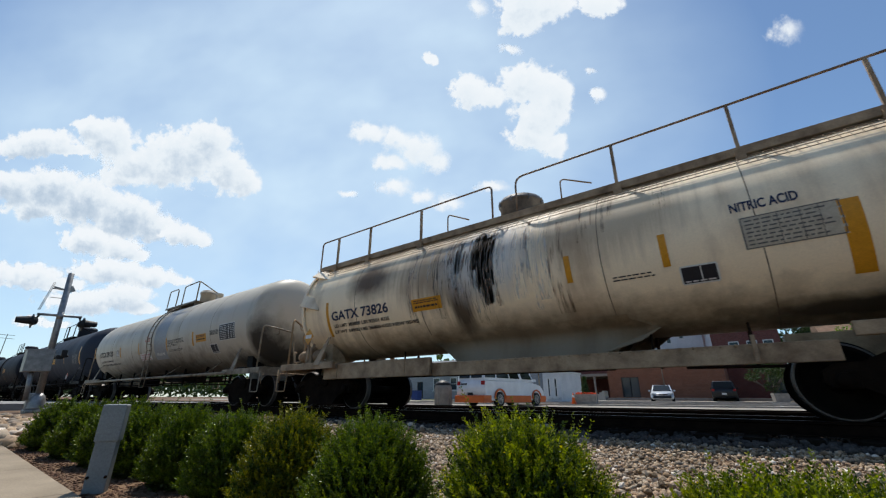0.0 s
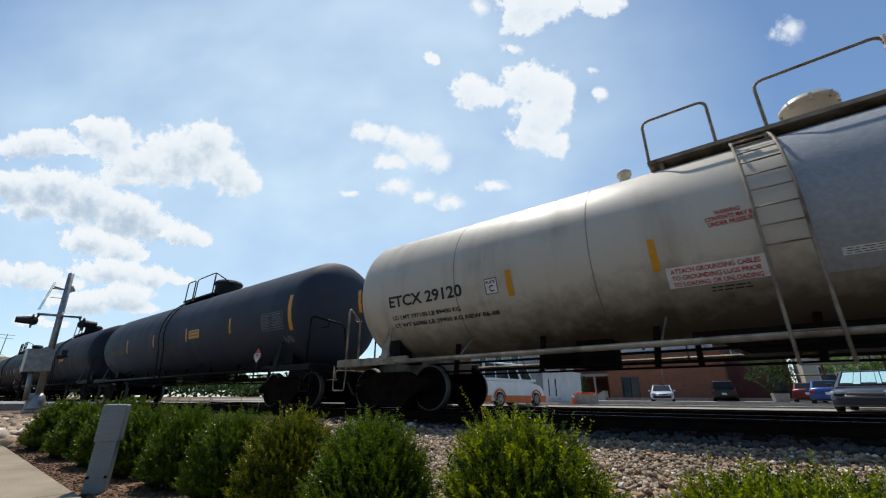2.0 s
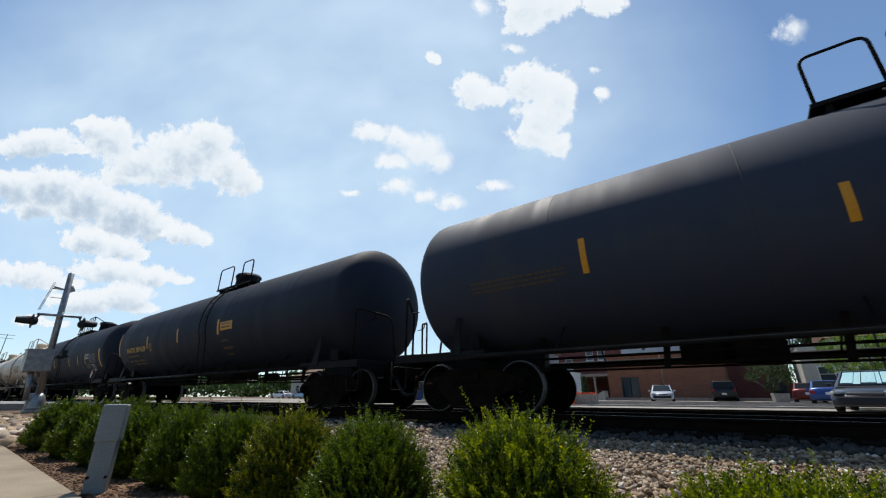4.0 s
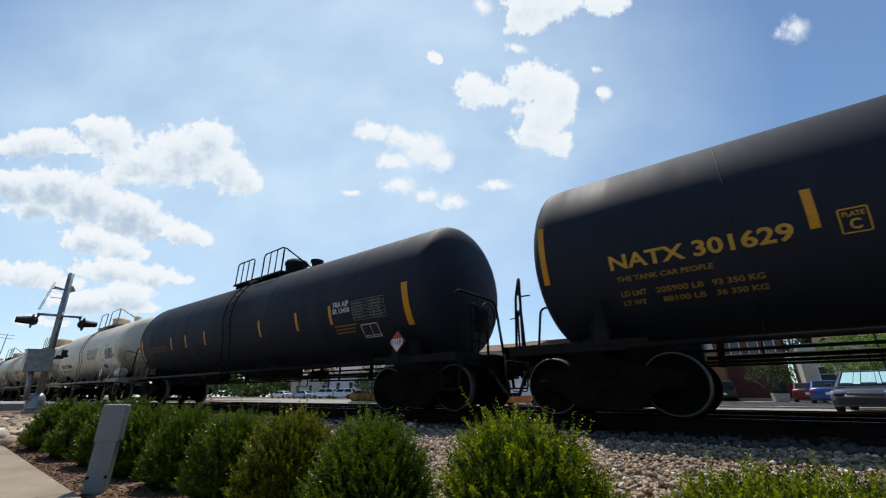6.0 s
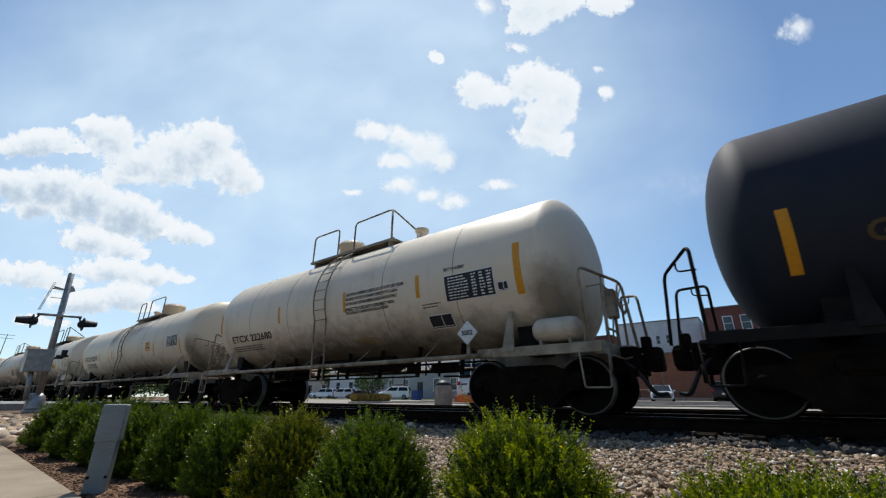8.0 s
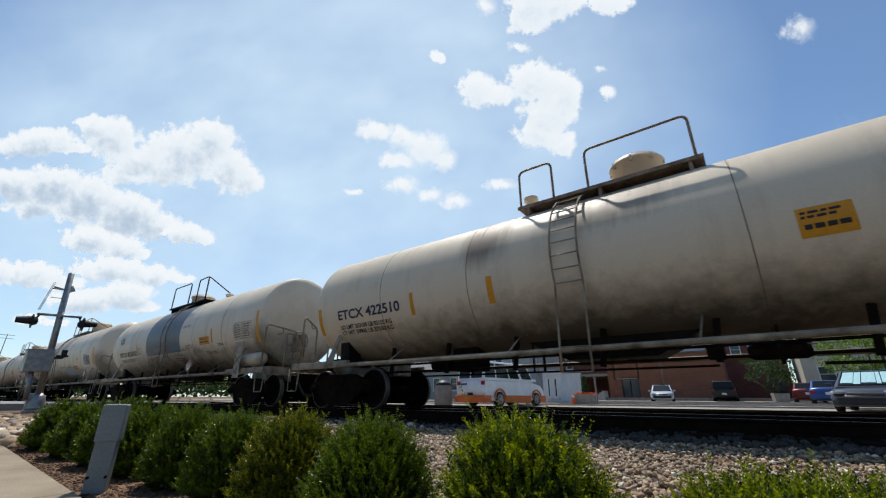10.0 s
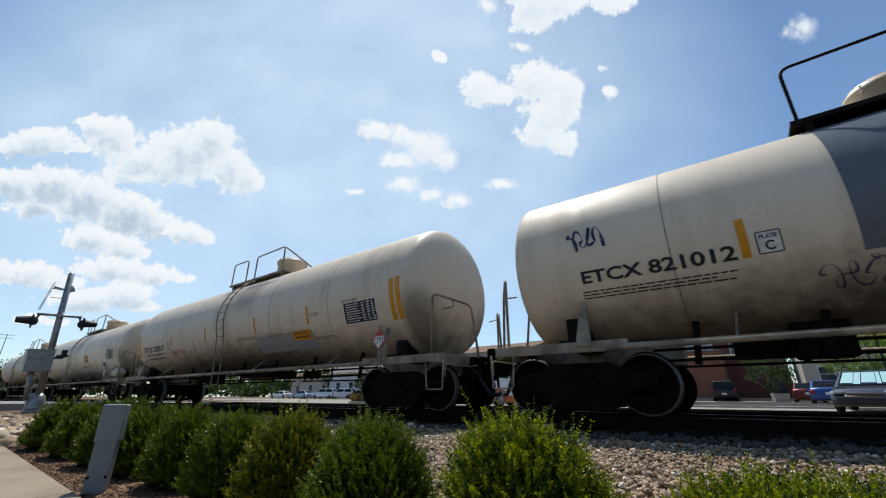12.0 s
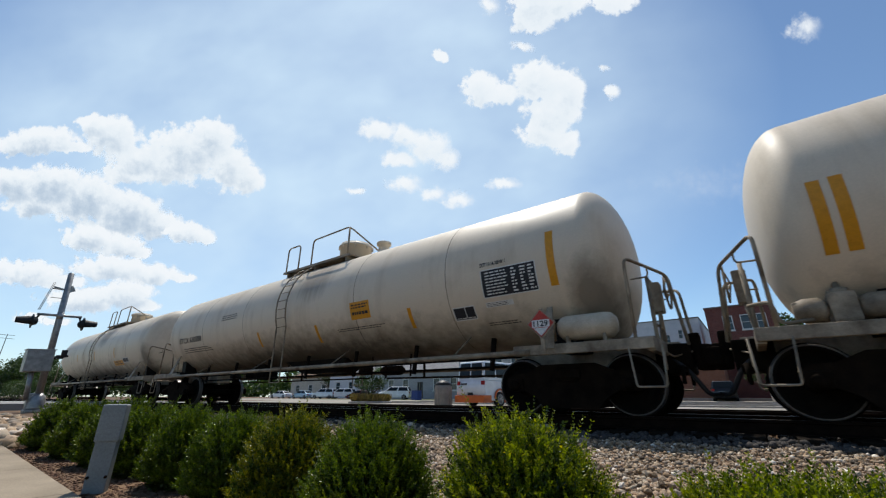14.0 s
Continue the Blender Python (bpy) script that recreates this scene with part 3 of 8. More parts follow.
# each car's own stains and painted belly shade: place, reach, raggedness, strength, colour, stretch of the grain
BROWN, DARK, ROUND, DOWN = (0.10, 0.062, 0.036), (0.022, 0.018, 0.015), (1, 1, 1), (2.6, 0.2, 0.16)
# last row of each: ragged belly grime, darkened further to stand for underside shade
SOOT_AND_SHADE = {
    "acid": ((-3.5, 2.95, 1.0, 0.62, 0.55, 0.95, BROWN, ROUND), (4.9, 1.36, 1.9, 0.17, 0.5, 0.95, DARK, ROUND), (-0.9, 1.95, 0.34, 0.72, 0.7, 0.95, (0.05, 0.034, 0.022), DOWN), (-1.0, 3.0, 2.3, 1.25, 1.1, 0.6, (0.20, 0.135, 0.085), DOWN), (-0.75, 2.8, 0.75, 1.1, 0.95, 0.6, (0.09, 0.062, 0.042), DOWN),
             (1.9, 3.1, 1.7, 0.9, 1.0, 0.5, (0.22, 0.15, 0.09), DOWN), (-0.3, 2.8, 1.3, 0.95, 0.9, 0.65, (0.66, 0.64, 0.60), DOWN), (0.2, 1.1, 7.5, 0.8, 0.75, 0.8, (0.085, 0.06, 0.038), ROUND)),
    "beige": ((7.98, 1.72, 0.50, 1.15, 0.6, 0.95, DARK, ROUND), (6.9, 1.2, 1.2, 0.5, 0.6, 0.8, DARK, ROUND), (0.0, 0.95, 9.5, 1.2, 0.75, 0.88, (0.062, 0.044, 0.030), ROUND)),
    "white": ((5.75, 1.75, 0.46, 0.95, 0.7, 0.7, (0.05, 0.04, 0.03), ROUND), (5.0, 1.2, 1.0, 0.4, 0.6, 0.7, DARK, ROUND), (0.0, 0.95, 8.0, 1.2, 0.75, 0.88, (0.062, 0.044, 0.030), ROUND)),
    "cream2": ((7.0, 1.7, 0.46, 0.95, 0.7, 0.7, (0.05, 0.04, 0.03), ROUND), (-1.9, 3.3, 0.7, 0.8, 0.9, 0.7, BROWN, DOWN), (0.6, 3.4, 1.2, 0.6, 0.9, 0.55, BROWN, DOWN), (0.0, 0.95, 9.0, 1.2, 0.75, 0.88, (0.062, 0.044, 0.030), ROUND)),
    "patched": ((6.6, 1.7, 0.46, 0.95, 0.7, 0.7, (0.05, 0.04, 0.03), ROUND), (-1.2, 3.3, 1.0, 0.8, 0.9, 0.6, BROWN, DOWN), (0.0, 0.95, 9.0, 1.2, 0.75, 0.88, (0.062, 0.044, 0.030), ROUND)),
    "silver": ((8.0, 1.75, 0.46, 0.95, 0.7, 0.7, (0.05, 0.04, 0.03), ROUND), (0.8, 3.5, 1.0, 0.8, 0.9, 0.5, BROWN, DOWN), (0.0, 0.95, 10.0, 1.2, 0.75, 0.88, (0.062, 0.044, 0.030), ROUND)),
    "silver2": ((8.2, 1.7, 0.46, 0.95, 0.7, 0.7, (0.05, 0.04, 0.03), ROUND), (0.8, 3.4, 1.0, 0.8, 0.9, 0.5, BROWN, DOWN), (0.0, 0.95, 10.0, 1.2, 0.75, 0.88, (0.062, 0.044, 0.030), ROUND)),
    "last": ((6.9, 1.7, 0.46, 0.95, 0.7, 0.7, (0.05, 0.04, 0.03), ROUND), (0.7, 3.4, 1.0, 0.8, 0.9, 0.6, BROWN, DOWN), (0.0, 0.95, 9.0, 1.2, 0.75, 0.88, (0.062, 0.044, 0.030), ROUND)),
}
LOOKS = {
    "acid": ("stained_cream_paint", (0.88, 0.72, 0.50), (0.42, 0.29, 0.18), 0.65, 0.45, 0.58, 1.0),
    "beige": ("dusty_grey_beige_paint", (0.50, 0.45, 0.365), (0.25, 0.195, 0.13), 0.45, 0.08, 0.44, 4.0),
    "white": ("weathered_white_paint", (0.66, 0.575, 0.45), (0.32, 0.24, 0.155), 0.4, 0.08, 0.47, 20.0),
    "patched": ("patched_white_paint", (0.66, 0.575, 0.45), (0.32, 0.24, 0.155), 0.45, 0.1, 0.47, 33.0),
    "cream2": ("rust_run_off_white_paint", (0.64, 0.545, 0.41), (0.31, 0.23, 0.145), 0.42, 0.1, 0.46, 27.0),
    "silver": ("dusty_off_white_paint", (0.63, 0.54, 0.42), (0.31, 0.23, 0.15), 0.42, 0.08, 0.46, 41.0),
    "silver2": ("chalky_off_white_paint", (0.63, 0.54, 0.42), (0.31, 0.23, 0.15), 0.42, 0.08, 0.46, 52.0),
    "last": ("worn_off_white_paint", (0.63, 0.54, 0.42), (0.31, 0.23, 0.15), 0.42, 0.08, 0.46, 63.0),
}

GRIMY_SEAM = surface("grimy_weld_seam", (0.09, 0.065, 0.045), (0.22, 0.175, 0.125), 5, 0.7, 0, 0.2)

CARS = [
    dict(name="acid", belly=False, side_pipe=False, valve=-1, dome_paint=DULL_STEEL, left=63.88, right=76.7, R=1.36, zc=2.585, head=0.45, inset=1.14, steel=CREAM_STEEL, saddle=CREAM_STEEL, domes=((0, 0.47, 0.62, "manway"),), brake=-1,
         label="stained cream nitric acid tank car with a full-length walkway"),
    dict(name="beige", left=45.5, right=62.2, R=1.50, zc=2.62, steel=PALE_STEEL, deck=(-1.5, 1.75), rails=((-1.47, -0.49), (0.16, 1.61)), ladder=-0.1,
         domes=((0.82, 0.33, 0.66, "manway"), (1.84, 0.12, 0.42, "valve"), (-2.03, 0.1, 0.4, "valve")), slope=1,
         label="dusty grey-beige tank car with a blue-grey repaint patch"),
    dict(name="navy", left=26.36, right=43.84, R=1.57, zc=2.67, inset=1.35, painted_hubs=True, paint=NAVY, seam=NAVY, steel=BLACK_STEEL, deck=(-1.6, 1.2), rails=((-1.54, -0.8), (-0.61, 1.04)), ladder=-0.65,
         domes=((0.56, 0.5, 0.7, "manway"),), slope=1,
         label="faded navy-black tank car with a diamond hazard placard"),
    dict(name="black", left=7.75, right=24.6, R=1.585, zc=2.675, paint=BLACK, seam=BLACK, steel=BLACK_STEEL, deck=(-0.6, 2.0), rails=((-0.59, 0.47), (1.19, 1.9)), ladder=0.87,
         domes=((0.1, 0.44, 0.7, "manway"), (-1.46, 0.1, 0.25, "valve")),
         label="black tank car with yellow lettering and yellow strips"),
    dict(name="black2", left=-10.95, right=6.04, R=1.585, zc=2.68, corner=0.26, paint=BLACK, seam=BLACK, steel=BLACK_STEEL, deck=(-1.95, 1.3), rails=((-1.88, -0.7), (-0.04, 1.2)), ladder=-0.09,
         domes=((0.79, 0.36, 0.62, "manway"), (2.0, 0.16, 0.42, "valve")), slope=1, posts=(0.33, 0.66), brake=1,
         label="black tank car with orange-yellow reflective strips and a brake wheel"),
    dict(name="white", reservoir_at=0.46, reservoir_half=0.42, left=-25.33, right=-12.86, R=1.53, zc=2.66, steel=PALE_STEEL, deck=(-2.05, 1.5), rails=((-1.99, -0.81), (-0.1, 1.38)), ladder=-0.28,
         domes=((-1.12, 0.4, 0.66, "manway"), (1.74, 0.14, 0.45, "valve")), slope=1, brake=1, reservoir=1,
         label="short white tank car with stencilled warnings and brake wheel"),
    dict(name="cream2", inset=1.25, left=-42.1, right=-27.1, R=1.41, zc=2.57, steel=PALE_STEEL, deck=(-1.3, 2.0), rails=((-1.24, -0.53), (0.15, 1.9)), ladder=-0.22,
         domes=((0.9, 0.45, 0.66, "manway"), (-1.35, 0.12, 0.6, "valve")), top_steel=RUST_RAIL, brake=1,
         label="off-white tank car with rust runs below its platform"),
    dict(name="patched", reservoir_at=0.75, reservoir_half=0.56, left=-58.1, right=-44.09, R=1.46, zc=2.60, head=0.28, inset=1.03, steel=PALE_STEEL, rail_height=0.93, deck=(-2.55, 1.05), rails=((-2.46, -0.72), (0.04, 0.9)), ladder=-0.3,
         domes=((-1.27, 0.44, 0.58, "manway"), (1.27, 0.12, 0.3, "valve")), slope=1, brake=1, reservoir=1, top_steel=BLACK_STEEL,
         label="white tank car with dark grey repaint band and graffiti"),
    dict(name="silver", valve=-1, left=-76.85, right=-59.92, R=1.57, zc=2.70, steel=PALE_STEEL, deck=(-1.9, 1.75), rails=((-1.82, -0.77), (-0.17, 1.59)), ladder=-0.22,
         domes=((0.86, 0.48, 0.68, "manway"),), slope=1, brake=-1,
         label="off-white tank car with a grey repaint patch along its belly"),
    dict(name="silver2", left=-96.0, right=-78.56, R=1.48, zc=2.65, steel=PALE_STEEL, deck=(-1.75, 1.55), rails=((-1.66, -1.0), (-0.32, 1.41)), ladder=-0.34,
         domes=((0.81, 0.48, 0.64, "manway"), (2.05, 0.16, 0.45, "valve")), slope=1, brake=1, reservoir=1,
         label="dusty off-white tank car with an air reservoir and red placard"),
    dict(name="last", left=-112.9, right=-97.75, R=1.47, zc=2.64, steel=PALE_STEEL, deck=(-1.8, 1.5), rails=((-1.7, -0.9), (-0.3, 1.35)), ladder=-0.4,
         domes=((0.7, 0.46, 0.6, "manway"), (1.8, 0.14, 0.4, "valve")), slope=1,
         label="dusty off-white tank car at the end of the train"),
]
MADE = {}
for spec in CARS:
    spec["L"] = spec["right"] - spec["left"]
    spec["mid"] = (spec["right"] + spec["left"]) / 2
    if spec["name"] in LOOKS:
        spec["paint"] = tank_paint(*LOOKS[spec["name"]], soot_and_shade=SOOT_AND_SHADE[spec["name"]])
    MADE[spec["name"]] = tank_car(spec)



# ---- lettering, strips and notices on the tanks ----
SPEC = {s["name"]: s for s in CARS}


def on_tank(spec, x, s, lift):
    """A place on the tank's near side: x along it, s round it from mid-height."""
    a = s / spec["R"]
    return Vector((x, -(spec["R"] + lift) * math.cos(a), spec["zc"] + (spec["R"] + lift) * math.sin(a)))


def patch(bm, spec, x, s, w, h, lift, index=0):
    n = max(1, int(h / 0.09))
    m = max(1, int(w / 0.6))
    rows = [[bm.verts.new(on_tank(spec, x - w / 2 + w * i / m, s - h / 2 + h * k / n, lift)) for i in range(m + 1)] for k in range(n + 1)]
    for k in range(n):
        for i in range(m):
            f = bm.faces.new((rows[k][i], rows[k][i + 1], rows[k + 1][i + 1], rows[k + 1][i]))
            f.material_index, f.smooth = index, True


def strip(name, x, s, w, h):
    bm = bmesh.new()
    patch(bm, SPEC[name], x, s, w, h, 0.005)
    part("reflective_strip", bm, YELLOW, MADE[name], "orange-yellow reflective strip")


def band(name, x0, x1, s0, s1, mat):
    spec = SPEC[name]
    bm = bmesh.new()
    patch(bm, spec, (x0 + x1) / 2, (s0 + s1) / 2, x1 - x0, s1 - s0, 0.004)
    part("repaint_patch", bm, mat, MADE[name], "darker repainted patch")


def text_mesh(body):
    cu = bpy.data.curves.new("letters", "FONT")
    cu.body, cu.size, cu.resolution_u, cu.offset = body, 1.0, 3, 0.026
    ob = bpy.data.objects.new("letters", cu)
    scene.collection.objects.link(ob)
    dg = bpy.context.evaluated_depsgraph_get()
    me = bpy.data.meshes.new_from_object(ob.evaluated_get(dg))
    bpy.data.objects.remove(ob)
    bpy.data.curves.remove(cu)
    bm = bmesh.new()
    bm.from_mesh(me)
    bpy.data.meshes.remove(me)
    xs, ys = [v.co.x for v in bm.verts], [v.co.y for v in bm.verts]
    lo, hi, b, t = min(xs), max(xs), min(min(ys), 0.0), max(ys)
    for v in bm.verts:
        v.co.x, v.co.y = (v.co.x - lo) / (hi - lo), v.co.y / t
    return bm


def lettering(name, body, x, s, w, h, mat):
    """Words painted on the shell; s is their base line."""
    spec = SPEC[name]
    bm = text_mesh(body)
    cuts = max(1, int(h / 0.07))
    for k in range(1, cuts):
        bmesh.ops.bisect_plane(bm, geom=bm.verts[:] + bm.edges[:] + bm.faces[:], plane_co=(0, k / cuts, 0), plane_no=(0, 1, 0))
    for v in bm.verts:
        v.co = on_tank(spec, x + v.co.x * w, s + v.co.y * h, 0.008)
    part("lettering", bm, mat, MADE[name])


def bars(bm, spec, x, s, w, h, lines, index, lift=0.009, dense=0.55):
    """Writing too small to read: lines of short bars."""
    for k in range(lines):
        y = s + h / 2 - h * (k + 0.5) / lines
        u = x - w / 2
        stop = x + w / 2 - (random.random() * 0.2 * w if lines > 1 else 0)
        while u < stop - 0.02:
            l = min(random.uniform(0.035, 0.11) * max(1, 0.7 * w), stop - u)
            patch(bm, spec, u + l / 2, y, l, h / lines * dense, lift, index)
            u += l + 0.022


def outline(bm, spec, x, s, w, h, t, index, lift=0.009):
    for dx, dy, a, b in ((0, h / 2, w, t), (0, -h / 2, w, t), (-w / 2, 0, t, h - t), (w / 2, 0, t, h - t)):
        patch(bm, spec, x + dx, s + dy, a, b, lift, index)


def panel(name, x, s, w, h, what):
    spec = SPEC[name]
    bm = bmesh.new()
    h = max(h, 0.1)
    mats = [WHITE, INK]
    title = "notice_panel"
    if what == "phone":
        mats = [YELLOW, INK]
        h = max(h, 0.26)
        patch(bm, spec, x, s, w, h, 0.005)
        bars(bm, spec, x, s + h * 0.25, w * 0.86, h * 0.3, 2, 1)
        bars(bm, spec, x, s - h * 0.15, w * 0.8, h * 0.3, 1, 1)
    elif what in ("white_table", "white_notice", "faded_table"):
        if what == "faded_table":
            mats = [FADED, GREY_INK]
        patch(bm, spec, x, s, w, h, 0.005)
        bars(bm, spec, x, s, w * 0.9, h * 0.85, 3 if what == "white_notice" else 7, 1, dense=0.36)
        if what != "white_notice":
            for c in (-0.1, 0.12, 0.3):
                patch(bm, spec, x + w * c, s, 0.008, h * 0.9, 0.010, 1)
            outline(bm, spec, x, s, w * 0.97, h * 0.95, 0.012, 1)
    elif what == "white_plate":
        patch(bm, spec, x, s, w, h, 0.005)
    elif what == "dark_table":
        mats = [INK, WHITE]
        patch(bm, spec, x, s, w, h, 0.005)
        outline(bm, spec, x, s, w, h, 0.02, 1)
        bars(bm, spec, x - w * 0.2, s, w * 0.45, h * 0.88, 8, 1, dense=0.4)
        for c in (0.12, 0.28, 0.42):
            bars(bm, spec, x + w * c, s, w * 0.1, h * 0.88, 8, 1, dense=0.5)
    elif what in ("line_table", "line_print"):
        mats = [DIM_WHITE] if what == "line_table" else [GREY_INK]
        outline(bm, spec, x, s, w, h, 0.014, 0)
        for k in range(1, 6):
            patch(bm, spec, x, s - h / 2 + h * k / 6, w, 0.008, 0.008)
        for c in (-0.05, 0.15, 0.33):
            patch(bm, spec, x + w * c, s, 0.01, h, 0.008)
        bars(bm, spec, x - w * 0.28, s, w * 0.4, h * 0.9, 6, 0, 0.010, 0.4)
        bars(bm, spec, x + w * 0.24, s, w * 0.44, h * 0.9, 6, 0, 0.010, 0.4)
    elif what == "load_box":
        mats = [INK, WHITE]
        patch(bm, spec, x, s, w, h, 0.005)
        outline(bm, spec, x, s, w, h, 0.022, 1)
        patch(bm, spec, x + 0.06 * w, s + 0.05 * h, 0.016, h * 0.8, 0.009, 1)
        bars(bm, spec, x, s - h * 0.36, w * 0.85, h * 0.14, 1, 1)
    elif what in ("fine_print", "gold_print"):
        mats = [INK] if what == "fine_print" else [DIM_GOLD] if name == "navy" else [DULL_GOLD]
        title = "fine_print"
        bars(bm, spec, x, s, w, h, max(2, min(3, int(h / 0.05))), 0, 0.007, 0.4)
    elif what == "scrawl":
        mats = [SCRAWL]
        title = "graffiti"
        pts, n = [], 26
        for k in range(n):
            pts.append((x - w / 2 + w * k / n + random.uniform(-0.06, 0.06), s + random.uniform(-h / 2, h / 2)))
        for (a, b), (c, d) in zip(pts, pts[1:]):
            e = Vector((c - a, d - b))
            q = Vector((-e.y, e.x)).normalized() * 0.011
            v = [bm.verts.new(on_tank(spec, p[0] + o.x, p[1] + o.y, 0.007)) for p, o in (((a, b), q), ((a, b), -q), ((c, d), -q), ((c, d), q))]
            bm.faces.new(v)
    part(title, bm, mats, MADE[name])


FADED = plain("faded_notice_paint", (0.55, 0.49, 0.38), 0.6)
SCRAWL = plain("spray_paint", (0.10, 0.10, 0.12), 0.5)
PALE_SPRAY, CYAN_SPRAY, PURPLE_SPRAY, DUST_SPRAY = plain("pale_spray", (0.34, 0.34, 0.32), 0.6), plain("cyan_spray", (0.02, 0.30, 0.36), 0.5), plain("purple_spray", (0.07, 0.055, 0.12), 0.5), plain("dusty_scrawl", (0.30, 0.25, 0.19), 0.7)


def tag(name, x, s, w, h, mat, loops, line=0.013):
    """A sprayed scribble: one ribbon that loops along the shell."""
    spec, bm = SPEC[name], bmesh.new()
    a, b, c = random.uniform(0, 6), random.uniform(0, 6), random.uniform(1.3, 1.9)
    n = loops * 14
    pts = []
    for k in range(n + 1):
        u = k / n
        f = 2 * math.pi * loops * u
        pts.append(Vector((x - w / 2 + w * u + 0.32 * w / loops * math.sin(f * c + a), s + h / 2 * (0.65 * math.sin(f) + 0.35 * math.sin(f * c * 1.3 + b)))))
    sides = []
    for k, p in enumerate(pts):
        e = pts[min(k + 1, n)] - pts[max(k - 1, 0)]
        q = Vector((-e.y, e.x)).normalized() * line * (0.7 + 0.5 * math.sin(k * 0.9))
        sides.append([bm.verts.new(on_tank(spec, o.x, o.y, 0.009 + 0.00004 * k)) for o in (p + q, p - q)])
    for (a0, a1), (b0, b1) in zip(sides, sides[1:]):
        bm.faces.new((a0, a1, b1, b0))
    part("graffiti", bm, mat, MADE[name])


def plate_c(name, x, s):
    """Small outlined clearance plate mark."""
    bm = bmesh.new()
    patch(bm, SPEC[name], x, s, 0.24, 0.27, 0.005)
    outline(bm, SPEC[name], x, s, 0.25, 0.28, 0.014, 1)
    part("plate_mark", bm, [WHITE, INK], MADE[name])
    lettering(name, "C", x - 0.05, s - 0.1, 0.1, 0.12, INK)
    lettering(name, "PLATE", x - 0.095, s + 0.05, 0.19, 0.055, INK)



def placard(name, x, z, number, mat):
    """A diamond hazard placard in a holder that rises from the side sill."""
    car, spec = MADE[name], SPEC[name]
    y = -1.57
    bm = bmesh.new()
    box(bm, (x, y + 0.03, z - 0.1), (0.06, 0.03, max(0.2, (z - 0.95) * 2 - 0.2)))
    turn = Euler((0, radians(45), 0)).to_matrix()
    box(bm, (x, y + 0.015, z), (0.35, 0.02, 0.35), turn)
    holder = part("placard_holder", bm, SPEC[name]["steel"], car)
    bm = bmesh.new()
    box(bm, (x, y, z), (0.31, 0.008, 0.31), turn)
    part("placard", bm, mat, holder, "diamond-shaped hazard placard")
    bm = bmesh.new()
    box(bm, (x, y - 0.006, z), (0.30, 0.006, 0.12))
    v = [bm.verts.new((x + a, y - 0.009, z + b)) for a, b in ((0.0, -0.2), (0.13, -0.07), (-0.13, -0.07))]
    bm.faces.new(v)
    part("placard_centre", bm, WHITE, holder)
    bm = text_mesh(number)
    for v in bm.verts:
        v.co = Vector((x - 0.125 + v.co.x * 0.25, y - 0.012, z - 0.045 + v.co.y * 0.09))
    part("placard_number", bm, INK, holder)


lettering("acid", "GATX 73826", -4.87, -0.50, 2.00, 0.229, BLUE_INK)
lettering("acid", "LD LMT 202800 LBS 92501 KGS", -4.84, -0.69, 1.95, 0.085, INK)
lettering("acid", "LT WT 58900 LBS 26800 KGS NEW 05-95", -4.88, -0.85, 2.8, 0.085, INK)
strip("acid", -5.03, -0.47, 0.10, 0.91)
strip("acid", 1.37, -0.30, 0.10, 0.46)
strip("acid", 2.83, -0.28, 0.10, 0.49)
strip("acid", 4.86, -0.53, 0.20, 0.94)
panel("acid", -1.75, -0.47, 0.80, 0.27, "phone")
lettering("acid", "NITRIC ACID", 3.72, 0.06, 0.73, 0.136, BLUE_INK)
panel("acid", 4.29, -0.26, 1.01, 0.44, "faded_table")
panel("acid", 3.20, -0.70, 0.45, 0.26, "load_box")
panel("acid", 2.36, -0.59, 0.63, 0.08, "fine_print")
lettering("beige", "ETCX 29120", -6.98, -0.50, 1.96, 0.235, INK)
strip("beige", -3.98, -0.42, 0.12, 0.48)
strip("beige", -1.60, -0.40, 0.10, 0.49)
strip("beige", 1.44, -0.41, 0.10, 0.50)
strip("beige", 3.81, -0.38, 0.12, 0.50)
strip("beige", -7.93, -0.22, 0.10, 0.53)
panel("beige", 4.46, -0.40, 0.80, 0.27, "phone")
panel("beige", -0.90, -0.78, 1.19, 0.31, "white_plate")
lettering("beige", "ATTACH GROUNDING CABLES", -1.44, -0.72, 1.04, 0.066, RED)
lettering("beige", "TO GROUNDING LUGS PRIOR", -1.44, -0.82, 1.04, 0.066, RED)
lettering("beige", "TO LOADING OR UNLOADING", -1.44, -0.92, 1.04, 0.066, RED)
lettering("beige", "WARNING:", -0.76, 0.00, 0.3, 0.06, RED)
lettering("beige", "CONTENTS MAY BE", -0.88, -0.08, 0.56, 0.06, RED)
lettering("beige", "UNDER PRESSURE", -0.86, -0.16, 0.54, 0.06, RED)
panel("beige", -0.75, -1.02, 0.5, 0.1, "fine_print")
lettering("beige", "LD LMT 197100 LB 89400 KG", -6.96, -0.79, 1.82, 0.09, INK)
lettering("beige", "LT WT 65900 LB 29900 KG NEW 06-88", -6.96, -0.97, 2.64, 0.09, INK)
plate_c("beige", -4.36, -0.42)
lettering("beige", "CAUTION: DO NOT USE STEAM, BOILING WATER", 1.57, -0.33, 1.41, 0.069, INK)
lettering("beige", "OR SHARP OBJECTS TO CLEAN. ENTER CAR WITH", 1.55, -0.42, 1.49, 0.069, INK)
lettering("beige", "CLEAN, SOFT SOLED SHOES", 1.52, -0.51, 0.88, 0.069, INK)
panel("beige", 2.35, -0.68, 1.47, 0.03, "fine_print")
lettering("beige", "PLASITE 3070 COATING", 5.14, -0.28, 0.65, 0.071, INK)
